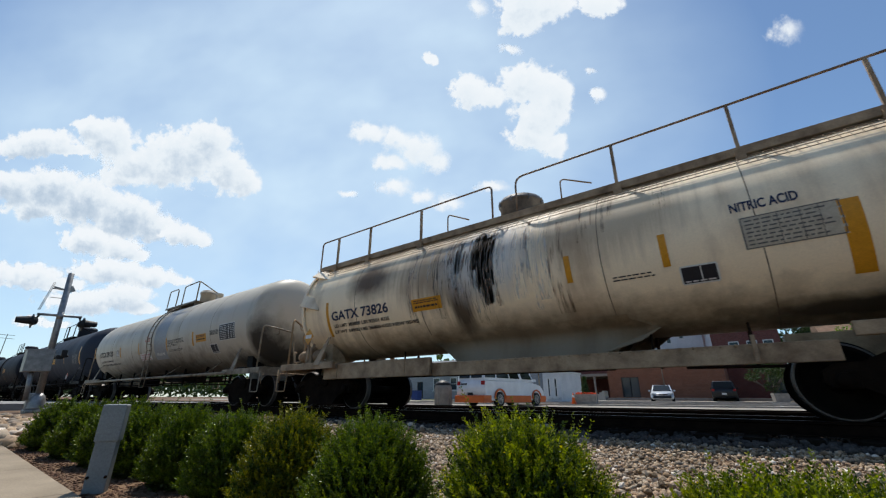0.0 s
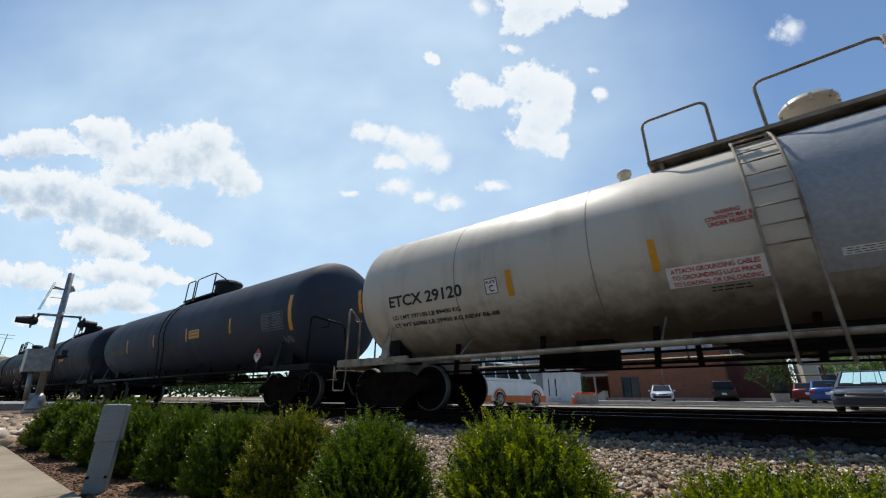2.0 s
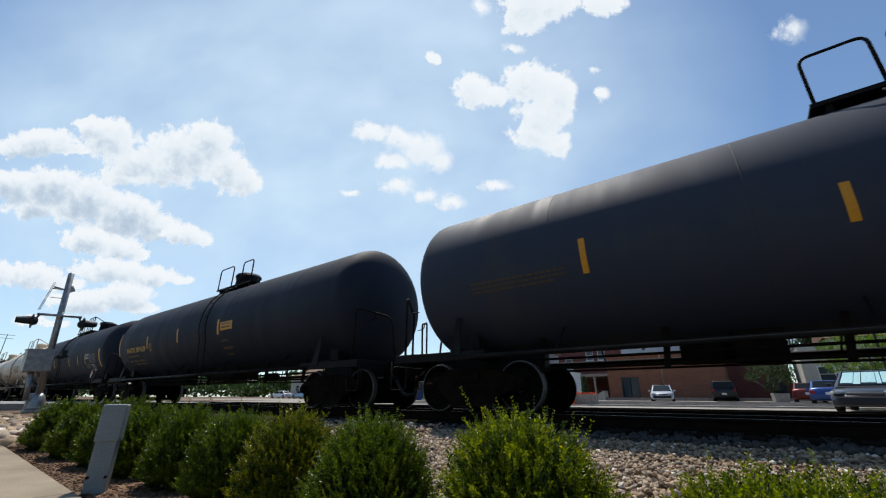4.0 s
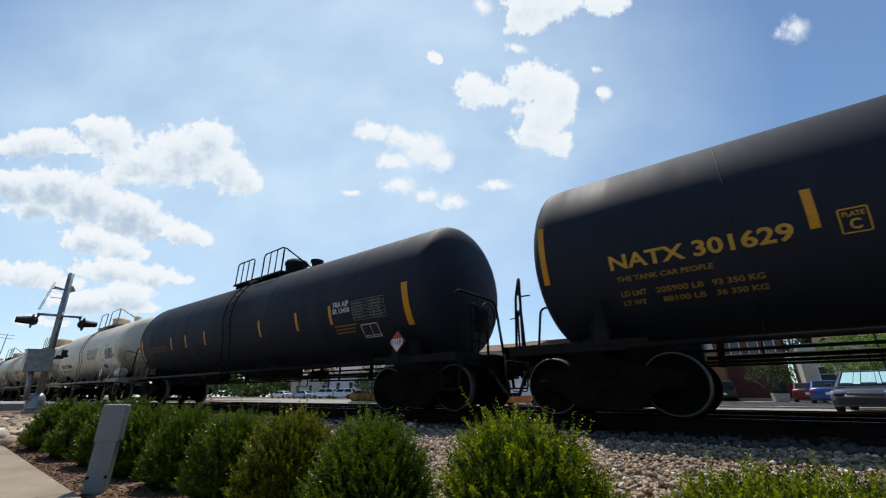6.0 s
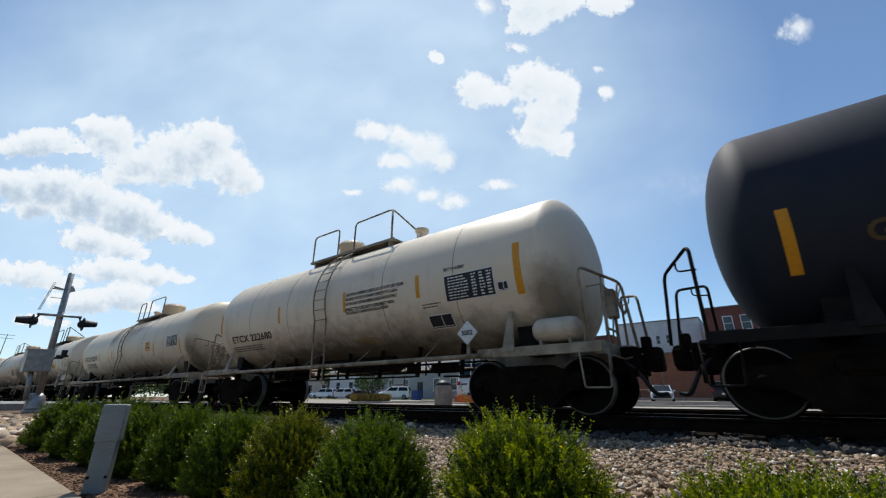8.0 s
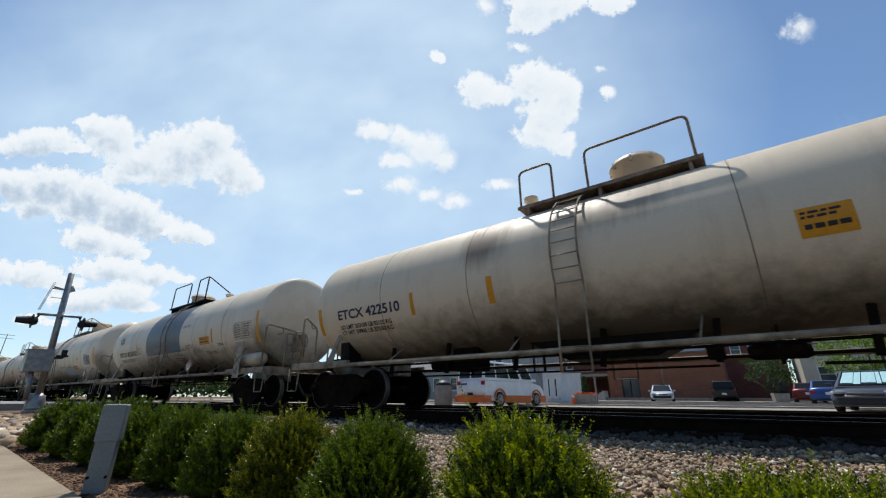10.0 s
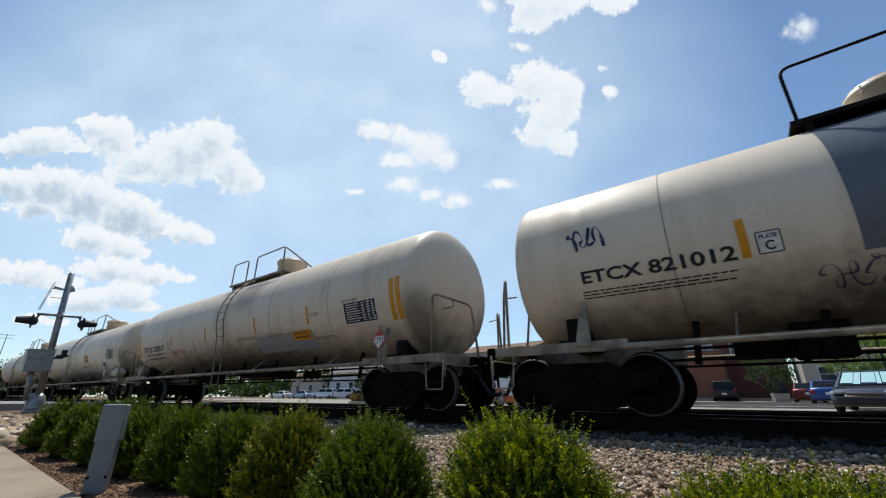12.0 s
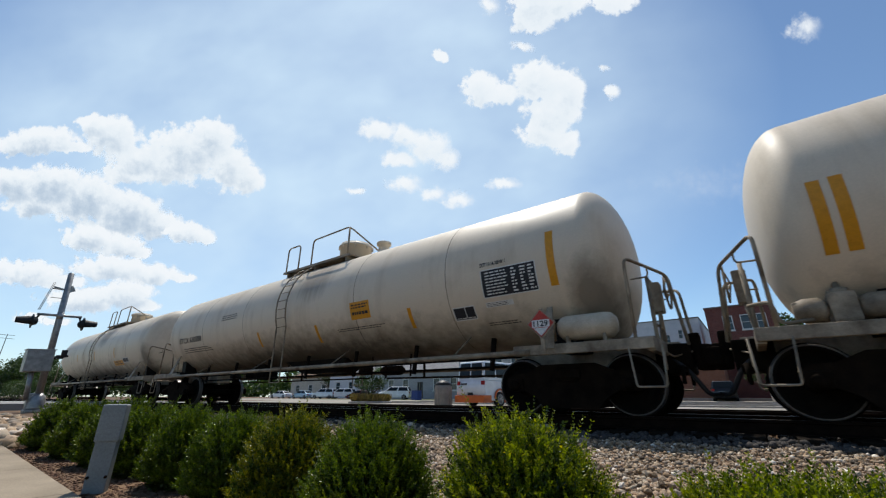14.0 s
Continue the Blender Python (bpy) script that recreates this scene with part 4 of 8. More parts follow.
lettering("beige", "APPLIED 08-2013 RELT", 5.14, -0.36, 0.63, 0.070, INK)
panel("beige", 5.33, -0.85, 0.48, 0.33, "load_box")
panel("beige", 6.36, -0.34, 1.05, 0.52, "dark_table")
panel("beige", 0.74, -0.76, 0.75, 0.10, "white_notice")
band("beige", 0.15, 1.36, -1.0, 2.0, DULL_PATCH)
strip("navy", -4.85, -0.27, 0.10, 0.58)
strip("navy", -1.73, -0.26, 0.10, 0.49)
strip("navy", 1.42, -0.27, 0.10, 0.47)
strip("navy", 4.68, -0.26, 0.10, 0.48)
strip("navy", 8.03, -0.21, 0.16, 0.99)
panel("navy", 2.06, -0.29, 0.84, 0.30, "phone")
panel("navy", 7.13, -0.37, 1.11, 0.49, "line_table")
placard("navy", 6.74, 1.36, "1993", RED)
panel("navy", -6.03, -0.49, 2.01, 0.25, "gold_print")
panel("navy", 0.52, -0.91, 0.91, 0.00, "gold_print")
lettering("black", "NATX 301629", -6.86, -0.59, 2.20, 0.217, GOLD)
strip("black", -7.90, -0.15, 0.10, 1.02)
strip("black", -4.46, -0.26, 0.10, 0.50)
strip("black", -1.43, -0.24, 0.10, 0.50)
strip("black", 1.81, -0.22, 0.12, 0.50)
panel("black", 2.37, -0.22, 0.79, 0.27, "phone")
panel("black", 2.21, -0.70, 0.48, 0.10, "gold_print")
panel("black", 2.29, -0.96, 0.62, 0.10, "gold_print")
panel("black", 2.21, -1.20, 0.45, 0.03, "gold_print")
lettering("black", "THE TANK CAR PEOPLE", -6.81, -0.79, 1.25, 0.075, DULL_GOLD)
lettering("black", "LD LMT", -6.80, -1.03, 0.36, 0.085, DULL_GOLD)
lettering("black", "205900 LB", -6.32, -1.03, 0.60, 0.085, DULL_GOLD)
lettering("black", "93 350 KG", -5.62, -1.03, 0.58, 0.085, DULL_GOLD)
lettering("black", "LT WT", -6.80, -1.19, 0.32, 0.085, DULL_GOLD)
lettering("black", "80100 LB", -6.26, -1.19, 0.54, 0.085, DULL_GOLD)
lettering("black", "36 350 KG", -5.60, -1.19, 0.57, 0.085, DULL_GOLD)
bm = bmesh.new()
outline(bm, SPEC["black"], -4.12, -0.49, 0.25, 0.28, 0.016, 0)
part("plate_mark", bm, GOLD, MADE["black"])
lettering("black", "C", -4.17, -0.59, 0.1, 0.12, GOLD)
lettering("black", "PLATE", -4.215, -0.44, 0.19, 0.055, GOLD)
tag("navy", 7.80, -0.95, 0.42, 0.26, PALE_SPRAY, 5, 0.008)
strip("black2", -7.68, -0.63, 0.13, 0.86)
strip("black2", -4.67, -0.51, 0.10, 0.47)
strip("black2", -3.39, -0.52, 0.10, 0.46)
strip("black2", -1.87, -0.52, 0.10, 0.48)
strip("black2", 1.69, -0.53, 0.10, 0.49)
strip("black2", 3.56, -0.53, 0.10, 0.49)
strip("black2", 5.00, -0.51, 0.10, 0.47)
strip("black2", 7.55, -0.55, 0.17, 0.95)
lettering("black2", "FRA AIP", 5.16, -0.35, 0.57, 0.126, WHITE)
lettering("black2", "SR 13450", 5.11, -0.50, 0.63, 0.116, WHITE)
panel("black2", 6.37, -0.50, 1.08, 0.46, "line_table")
panel("black2", 5.50, -0.91, 0.81, 0.27, "gold_print")
panel("black2", 6.28, -1.03, 0.54, 0.34, "load_box")
placard("black2", 7.41, 1.34, "1110", RED)
lettering("black2", "GATX 51377", -7.00, -0.77, 1.90, 0.247, DIM_GOLD)
strip("white", -2.26, -0.21, 0.10, 0.47)
strip("white", 0.57, -0.22, 0.10, 0.48)
strip("white", 2.93, -0.20, 0.10, 0.48)
strip("white", -5.62, -0.14, 0.10, 0.61)
strip("white", 5.27, -0.22, 0.14, 0.96)
lettering("white", "ETCX 222680", -5.00, -0.82, 2.25, 0.214, INK)
lettering("white", "CAUTION: INTERIOR LINED CAR DO NOT USE STEAM", 0.65, -0.10, 1.89, 0.075, INK)
lettering("white", "BOILING WATER OR SHARP OBJECTS TO CLEAN", 0.64, -0.21, 1.72, 0.073, INK)
lettering("white", "ENTER CAR WITH RUBBER SOLED SHOES ONLY", 0.63, -0.32, 1.72, 0.072, INK)
lettering("white", "SUBJECT TO A SECURITY AGREEMENT WITH", 0.61, -0.45, 1.63, 0.071, INK)
lettering("white", "THE SURFACE TRANSPORTATION BOARD", 0.59, -0.54, 1.45, 0.071, INK)
lettering("white", "DOT 111A100W1", 3.64, -0.01, 0.50, 0.072, INK)
panel("white", 4.21, -0.37, 1.13, 0.52, "dark_table")
panel("white", 4.94, -0.50, 0.21, 0.17, "load_box")
panel("white", 3.37, -1.01, 0.59, 0.31, "load_box")
placard("white", 4.22, 1.37, "3082", WHITE)
panel("white", 1.14, -1.28, 0.82, 0.24, "gold_print")
panel("white", 3.24, -0.64, 0.49, 0.12, "fine_print")
panel("white", -4.16, -1.05, 1.97, 0.22, "fine_print")
lettering("cream2", "ETCX 422510", -6.16, -0.51, 2.09, 0.226, BLUE_INK)
lettering("cream2", "LD LMT 203100 LB 92150 KG", -6.14, -0.76, 1.74, 0.104, INK)
lettering("cream2", "LT WT 59900 LB 27150 KG", -6.14, -0.91, 1.74, 0.109, INK)
strip("cream2", -3.71, -0.42, 0.10, 0.49)
strip("cream2", -1.75, -0.41, 0.13, 0.52)
strip("cream2", -6.87, -0.51, 0.12, 0.70)
panel("cream2", 3.01, -0.27, 0.53, 0.38, "phone")
panel("cream2", 5.55, -0.22, 1.01, 0.42, "dark_table")
strip("cream2", 6.25, -0.47, 0.10, 0.56)
strip("cream2", 3.66, -0.42, 0.10, 0.48)
lettering("patched", "ETCX 821012", -5.66, -0.62, 2.08, 0.198, INK)
strip("patched", -3.48, -0.36, 0.10, 0.53)
plate_c("patched", -3.22, -0.46)
strip("patched", 3.63, -0.35, 0.10, 0.48)
strip("patched", 6.60, -0.33, 0.14, 0.99)
panel("patched", 5.73, -0.36, 1.08, 0.51, "line_print")
panel("patched", 3.05, -0.48, 0.76, 0.28, "phone")
placard("patched", 2.70, 1.28, "2529", RED)
panel("patched", 4.21, -0.69, 0.50, 0.02, "fine_print")
tag("patched", -5.5, 0.1, 0.6, 0.42, BLUE_INK, 4, 0.02)
tag("patched", -1.15, -0.56, 0.62, 0.2, PALE_SPRAY, 5)
tag("patched", 0.58, -0.57, 0.62, 0.16, CYAN_SPRAY, 6, 0.022)
tag("patched", -1.95, -1.02, 1.7, 0.42, PURPLE_SPRAY, 8)
tag("patched", -1.75, -0.88, 1.2, 0.2, SCRAWL, 6)
tag("patched", -0.45, -0.85, 0.5, 0.3, PURPLE_SPRAY, 4)
tag("patched", 0.75, -0.86, 0.86, 0.16, SCRAWL, 6)
tag("patched", 2.45, -0.82, 0.85, 0.22, DUST_SPRAY, 5)
tag("patched", 1.75, -0.62, 0.6, 0.16, DUST_SPRAY, 5)
lettering("patched", "EXTERIOR HEATER COILS NO INLET", 0.30, -1.05, 0.95, 0.06, INK)
lettering("patched", "OR OUTLET PIPE CAPS REQUIRED", 0.30, -1.14, 0.9, 0.06, INK)
panel("patched", 1.45, -0.69, 0.8, 0.12, "fine_print")
panel("patched", 1.55, 0.16, 0.7, 0.08, "fine_print")
panel("patched", -4.6, -0.82, 2.2, 0.16, "fine_print")
tag("patched", 5.13, -0.93, 0.55, 0.21, SCRAWL, 4)
tag("patched", 3.42, -0.94, 0.76, 0.15, SCRAWL, 5)
band("patched", -2.39, 1.01, -0.75, 2.05, GREY_PATCH)
lettering("silver", "ETCX 230517", -7.13, -0.72, 2.04, 0.213, INK)
strip("silver", -4.37, -0.42, 0.10, 0.44)
strip("silver", -1.50, -0.43, 0.10, 0.48)
strip("silver", 1.75, -0.42, 0.10, 0.49)
strip("silver", 4.39, -0.41, 0.10, 0.49)
strip("silver", -7.81, -0.41, 0.13, 0.93)
strip("silver", -7.60, -0.40, 0.13, 0.93)
strip("silver", 7.49, -0.41, 0.14, 0.94)
strip("silver", 7.68, -0.40, 0.14, 0.96)
panel("silver", 6.42, -0.56, 1.10, 0.52, "dark_table")
lettering("silver", "DOT 111A100W1", 5.82, -0.29, 0.54, 0.074, INK)
panel("silver", 3.98, -0.92, 0.81, 0.29, "phone")
placard("silver", 7.22, 1.44, "1191", RED)
panel("silver", 4.71, -0.42, 0.45, 0.01, "fine_print")
panel("silver", 4.89, -1.07, 0.80, 0.02, "fine_print")
panel("silver", 1.18, -0.78, 1.20, 0.00, "fine_print")
panel("silver", 2.76, -0.79, 0.81, 0.02, "fine_print")
lettering("silver", "LD LMT 194400 LB 88200 KG", -7.07, -0.90, 1.76, 0.095, INK)
lettering("silver", "LT WT 68600 LB 31100 KG", -7.02, -1.08, 1.72, 0.095, INK)
plate_c("silver", -4.69, -0.58)
lettering("silver", "ATTACH GROUNDING CABLES TO", -4.48, -0.84, 0.95, 0.055, RED)
lettering("silver", "GROUNDING LUGS PRIOR TO LOADING AND", -4.48, -0.92, 1.2, 0.055, RED)
lettering("silver", "UNLOADING", -4.48, -1.00, 0.4, 0.055, RED)
panel("silver", -6.3, -1.35, 0.5, 0.05, "fine_print")
band("silver", 1.69, 4.48, -1.36, -0.80, DULL_PATCH)
lettering("silver2", "ETCX 630588", -7.28, -0.52, 1.78, 0.191, INK)
panel("silver2", 2.81, -0.45, 0.67, 0.42, "phone")
strip("silver2", 7.65, -0.13, 0.14, 0.99)
strip("silver2", 4.33, -0.83, 0.10, 0.48)
panel("silver2", 5.71, -0.89, 0.50, 0.27, "load_box")
panel("silver2", 6.52, -0.79, 0.58, 0.10, "white_notice")
panel("silver2", 6.80, -0.39, 1.11, 0.52, "dark_table")
lettering("silver2", "DOT 111 A 100 W 1", 6.24, -0.06, 0.54, 0.079, INK)
placard("silver2", 7.42, 1.39, "1129", RED)
panel("silver2", -3.49, 0.09, 1.11, 0.20, "fine_print")
panel("silver2", 2.75, -0.88, 1.79, 0.04, "fine_print")
panel("silver2", 6.53, -1.19, 0.75, 0.03, "fine_print")
panel("silver2", -5.92, -0.82, 2.23, 0.22, "fine_print")
strip("silver2", -1.77, -0.81, 0.10, 0.48)
strip("silver2", 1.04, -0.89, 0.10, 0.51)
strip("last", -3.38, -0.29, 0.10, 0.37)
strip("last", -0.12, -0.33, 0.10, 0.43)
strip("last", 3.08, -0.36, 0.10, 0.47)
panel("last", 3.45, -0.90, 1.26, 0.21, "phone")
panel("last", 4.52, -0.80, 0.70, 0.22, "load_box")

# the long walkway of the acid car, its rails, sloping bottom sheet and side girder
def acid_fittings():
    car, spec = MADE["acid"], SPEC["acid"]
    h, top = spec["L"] / 2, spec["zc"] + spec["R"]
    bm = bmesh.new()
    y, z = -0.55, 3.85
    box(bm, (0, y - 0.2, z), (spec["L"] - 0.1, 0.05, 0.15), bevel=0.01)
    box(bm, (0, y, z + 0.06), (spec["L"] - 0.4, 0.4, 0.02))
    part("walkway", bm, CREAM_STEEL, car)
    # wire guard laid over the shell below the walkway
    bm = bmesh.new()
    hug = [on_tank(spec, 0, spec["R"] * math.radians(a), 0.03) for a in (54, 49, 44, 39)]
    for k in range(int((spec["L"] - 1.0) / 0.11)):
        x = -h + 0.5 + k * 0.11
        tube(bm, [(x, p.y, p.z) for p in hug], 0.005, 4, caps=False)
    for p in hug:
        tube(bm, [(-h + 0.4, p.y, p.z), (h - 0.4, p.y, p.z)], 0.006, 4)
    part("mesh_guard", bm, CREAM_STEEL, car)
    zt = 4.735
    bm = bmesh.new()
    tube(bm, bend([(-h + 0.05, y - 0.2, z), (-h + 0.05, y - 0.2, zt), (-0.34, y - 0.2, zt), (-0.34, y - 0.2, z)], 0.12, 4), 0.022, 8)
    part("handrail", bm, RUST_RAIL, car)
    bm = bmesh.new()
    tube(bm, bend([(0.25, y - 0.2, z), (0.25, y - 0.2, zt), (h - 0.2, y - 0.2, zt), (h - 0.2, y - 0.2, z)], 0.2, 4), 0.022, 8)
    part("handrail", bm, RUST_RAIL, car)
    for x in (-5.6, -4.24, -2.39, 2.25, 4.06, 5.68):
        bm = bmesh.new()
        box(bm, (x, y - 0.2, (z + zt) / 2), (0.05, 0.05, zt - z))
        box(bm, (x, y - 0.23, z - 0.1), (0.14, 0.1, 0.2))
        part("rail_post", bm, CREAM_STEEL, car)
    for x in (-1.6, 1.2):
        bm = bmesh.new()
        tube(bm, bend([(x, y - 0.15, z), (x, y - 0.15, z + 0.55), (x + 0.6, y - 0.15, z + 0.25)], 0.12, 4), 0.016, 6)
        part("grab_hoop", bm, CREAM_STEEL, car)
    # jacket sheet that deepens the belly, with a riveted girder below
    bm = bmesh.new()
    rows = []
    for a, x0, x1 in ((-50, -2.05, 2.1), (-54, -2.05, 2.1), (-60, -2.0, 2.3), (-66, -1.9, 2.5)):
        q = spec["R"] + 0.035
        rows.append((x0, x1, q * math.cos(radians(a)), spec["zc"] + q * math.sin(radians(a))))
    rows += [(-1.6, 2.2, 0.62, 1.12), (-1.2, 1.6, 0.7, 0.95), (-1.2, 1.6, 0.7, 0.80)]
    for e in (-1, 1):
        line = [[bm.verts.new((x0 + (x1 - x0) * k / 6, e * y, z)) for k in range(7)] for x0, x1, y, z in rows]
        for a, b in zip(line, line[1:]):
            for k in range(6):
                bm.faces.new((a[k], a[k + 1], b[k + 1], b[k])).smooth = True
        for k in (0, 6):
            bm.faces.new([r[k] for r in line] + [bm.verts.new((line[-1][k].co.x, e * 0.3, 0.8)), bm.verts.new((line[0][k].co.x, e * 0.3, 1.5))])
        bm.faces.new((line[-1][0], line[-1][6], bm.verts.new((1.6, e * 0.3, 0.8)), bm.verts.new((-1.2, e * 0.3, 0.8))))
    part("belly_sheet", bm, spec["paint"], car)
    bm = bmesh.new()
    box(bm, (-3.4, -1.16, 0.85), (3.4, 0.1, 0.36), bevel=0.015)
    box(bm, (1.35, -1.1, 0.79), (6.1, 0.08, 0.25), bevel=0.012)
    for x in (-4.6, -2.4, -1.7, 3.6):
        box(bm, (x, -1.2, 0.85), (0.05, 0.06, 0.34), bevel=0.008)
    for k in range(28):
        lathe(bm, [(-0.012, 0.0), (-0.01, 0.018), (0.0, 0.02)], "y", 8, (-0.6 + k * 0.16, -1.145, 0.9))
    part("side_girder", bm, CREAM_STEEL, car)
    # bolted flange ring at the end head
    bm = bmesh.new()
    lathe(bm, [(-h + 0.34, spec["R"] - 0.02), (-h + 0.34, spec["R"] + 0.06), (-h + 0.44, spec["R"] + 0.06), (-h + 0.44, spec["R"] - 0.02)], "x", 64, (0, 0, spec["zc"]), smooth=False)
    part("head_ring", bm, CREAM, car)
    # grab ladder and stiffener plates on the end head
    bm = bmesh.new()
    for dy in (-0.06, 0.06):
        tube(bm, [(-h + 0.02, y - 0.2 + dy, z), (-h - 0.02, y - 0.2 + dy, 2.1)], 0.01, 6)
    for k in range(6):
        tube(bm, [(-h, y - 0.27, 2.2 + 0.25 * k), (-h, y - 0.13, 2.2 + 0.25 * k)], 0.012, 6)
    part("end_ladder", bm, CREAM_STEEL, car)
    for s in (0.95, 0.05):
        bm = bmesh.new()
        c = on_tank(spec, -h + 0.75, s, 0.03)
        box(bm, c, (0.62, 0.05, 0.34), Euler((radians(-20 - 30 * s), radians(14), radians(18))).to_matrix(), bevel=0.01)
        part("stiffener_plate", bm, CREAM, car)
    # yellow diamond placard on a bracket by the end
    bm = bmesh.new()
    box(bm, (-5.62, -1.36, 1.4), (0.06, 0.04, 0.6))
    holder = part("placard_holder", bm, CREAM_STEEL, car)
    bm = bmesh.new()
    box(bm, (-5.62, -1.40, 1.74), (0.29, 0.012, 0.29), Euler((0, radians(45), 0)).to_matrix())
    part("placard", bm, YELLOW, holder, "yellow diamond hazard placard")
    bm = bmesh.new()
    box(bm, (-5.62, -1.409, 1.74), (0.24, 0.006, 0.09))
    part("placard_centre", bm, WHITE, holder)
    # spilled runs below the dome
    for k in range(46):
        x = random.gauss(-0.7, 0.85)
        s1 = random.uniform(0.6, 1.2)
        s0 = s1 - random.uniform(0.8, 1.9)
        bm = bmesh.new()
        patch(bm, spec, x, (s0 + s1) / 2, random.uniform(0.08, 0.3), s1 - s0, 0.003 + 0.0002 * k)
        part("spill_stain", bm, random.choice((STAIN_DARK, STAIN_RUST, STAIN_GREY, STAIN_PALE, STAIN_PALE)), car)


def run_stain(name, colour):
    """A run of dried spill, ragged and thin at its edges."""
    m, n, l, p = material(name)
    k = noise_of(n, l, 7.0, 6, 0.7, (3.2, 0.3, 0.3))
    a = ramp(n, l, k, [(0.5, (0, 0, 0)), (0.68, (0.7, 0.7, 0.7))])
    p.inputs["Base Color"].default_value = (*colour, 1)
    p.inputs["Roughness"].default_value = 0.7
    l.new(a, p.inputs["Alpha"])
    return m


STAIN_DARK, STAIN_GREY, STAIN_PALE = run_stain("dark_spill", (0.085, 0.060, 0.042)), run_stain("grey_spill", (0.20, 0.155, 0.115)), run_stain("pale_spill", (0.66, 0.66, 0.63))
STAIN_RUST = run_stain("rust_run", (0.17, 0.065, 0.025))
acid_fittings()


def stains(name, centre, spread, count, mats, top, drop, wide=(0.03, 0.1)):
    spec = SPEC[name]
    for k in range(count):
        x, s1 = random.gauss(centre, spread), top + random.uniform(-0.15, 0.15)
        s0 = s1 - random.uniform(*drop)
        bm = bmesh.new()
        patch(bm, spec, x, (s0 + s1) / 2, random.uniform(*wide), s1 - s0, 0.003 + 0.0002 * k)
        part("run_stain", bm, random.choice(mats), MADE[name])


stains("acid", 1.6, 0.7, 12, [STAIN_DARK, STAIN_GREY, STAIN_RUST], 1.0, (0.3, 0.9))
stains("acid", 3.0, 0.1, 3, [STAIN_RUST], 1.0, (0.4, 0.8))
stains("cream2", -2.0, 0.25, 6, [STAIN_RUST], 1.5, (0.4, 1.0), (0.03, 0.07))
stains("cream2", 0.4, 0.6, 7, [STAIN_RUST, STAIN_GREY], 1.5, (0.3, 0.8))
stains("last", 0.0, 0.8, 6, [STAIN_RUST, STAIN_GREY], 1.4, (0.5, 1.0))

# white notice board with a painted cross beside the reservoir
bm = bmesh.new()
box(bm, (5.93, -1.5, 1.22), (0.34, 0.02, 0.85), bevel=0.004)
box(bm, (5.88, -1.48, 1.72), (0.52, 0.04, 0.3), bevel=0.01)
board = part("notice_board", bm, PALE_STEEL, MADE["patched"])
bm = bmesh.new()
for a in (38, -38):
    box(bm, (5.93, -1.513, 1.32), (0.4, 0.004, 0.03), Euler((0, radians(a), 0)).to_matrix())
part("cross_mark", bm, INK, board)
bm = text_mesh("NO")
for v in bm.verts:
    v.co = Vector((5.81 + v.co.x * 0.24, -1.513, 0.92 + v.co.y * 0.15))
part("board_lettering", bm, BLUE_INK, board)




# ---- the planted bed before the track ----
def leaf_material(name, dark, light, yellow, glow=0.4, rough=0.45):
    """Leaves that let light through, each a little different."""
    m, n, l, p = material(name)
    geo = n.new("ShaderNodeNewGeometry")
    col = ramp(n, l, geo.outputs["Random Per Island"], [(0.0, dark), (0.72, light), (0.93, light), (1.0, yellow)])
    patch_noise = noise_of(n, l, 3.5, 2, 0.5)
    col = mixed(n, l, ramp(n, l, patch_noise, [(0.5, (0, 0, 0)), (0.75, (0.4, 0.4, 0.4))]), col, yellow)
    l.new(col, p.inputs["Base Color"])
    p.inputs["Roughness"].default_value, p.inputs["Specular IOR Level"].default_value = rough, 0.3
    tr = n.new("ShaderNodeBsdfTranslucent")
    l.new(mixed(n, l, 1.0, col, (1.5, 1.6, 0.6), "MULTIPLY"), tr.inputs["Color"])
    mx = n.new("ShaderNodeMixShader")
    mx.inputs[0].default_value = glow
    l.new(p.outputs[0], mx.inputs[1])
    l.new(tr.outputs[0], mx.inputs[2])
    l.new(mx.outputs[0], n["Material Output"].inputs["Surface"])
    return m


BOX_LEAF = leaf_material("boxwood_leaf", (0.005, 0.013, 0.001), (0.050, 0.082, 0.003), (0.12, 0.12, 0.004), 0.30, 0.30)
# young leaves twice: sunlight put into one colour, shade into the other
SUNLIT_TIP_LEAF = leaf_material("sunlit_young_boxwood_leaf", (0.040, 0.062, 0.001), (0.185, 0.215, 0.003), (0.36, 0.30, 0.004), 0.42, 0.36)
SHADED_TIP_LEAF = leaf_material("shaded_young_boxwood_leaf", (0.022, 0.040, 0.002), (0.090, 0.130, 0.004), (0.20, 0.20, 0.005), 0.36, 0.32)
GOLD_LEAF = leaf_material("yellowing_boxwood_leaf", (0.03, 0.04, 0.001), (0.15, 0.145, 0.003), (0.32, 0.24, 0.005), 0.36, 0.36)
DARK_INNER_LEAF = leaf_material("dark_inner_boxwood_leaf", (0.008, 0.014, 0.002), (0.030, 0.045, 0.004), (0.05, 0.05, 0.006), 0.1, 0.5)
TREE_LEAF = leaf_material("tree_leaf", (0.014, 0.032, 0.010), (0.042, 0.075, 0.020), (0.07, 0.10, 0.025), 0.25)
BRIGHT_LEAF = leaf_material("young_leaf", (0.05, 0.10, 0.012), (0.11, 0.18, 0.02), (0.16, 0.2, 0.03))
TWIG = surface("twig_bark", (0.035, 0.026, 0.016), (0.09, 0.065, 0.04), 9, 0.85, 0, 0.3)
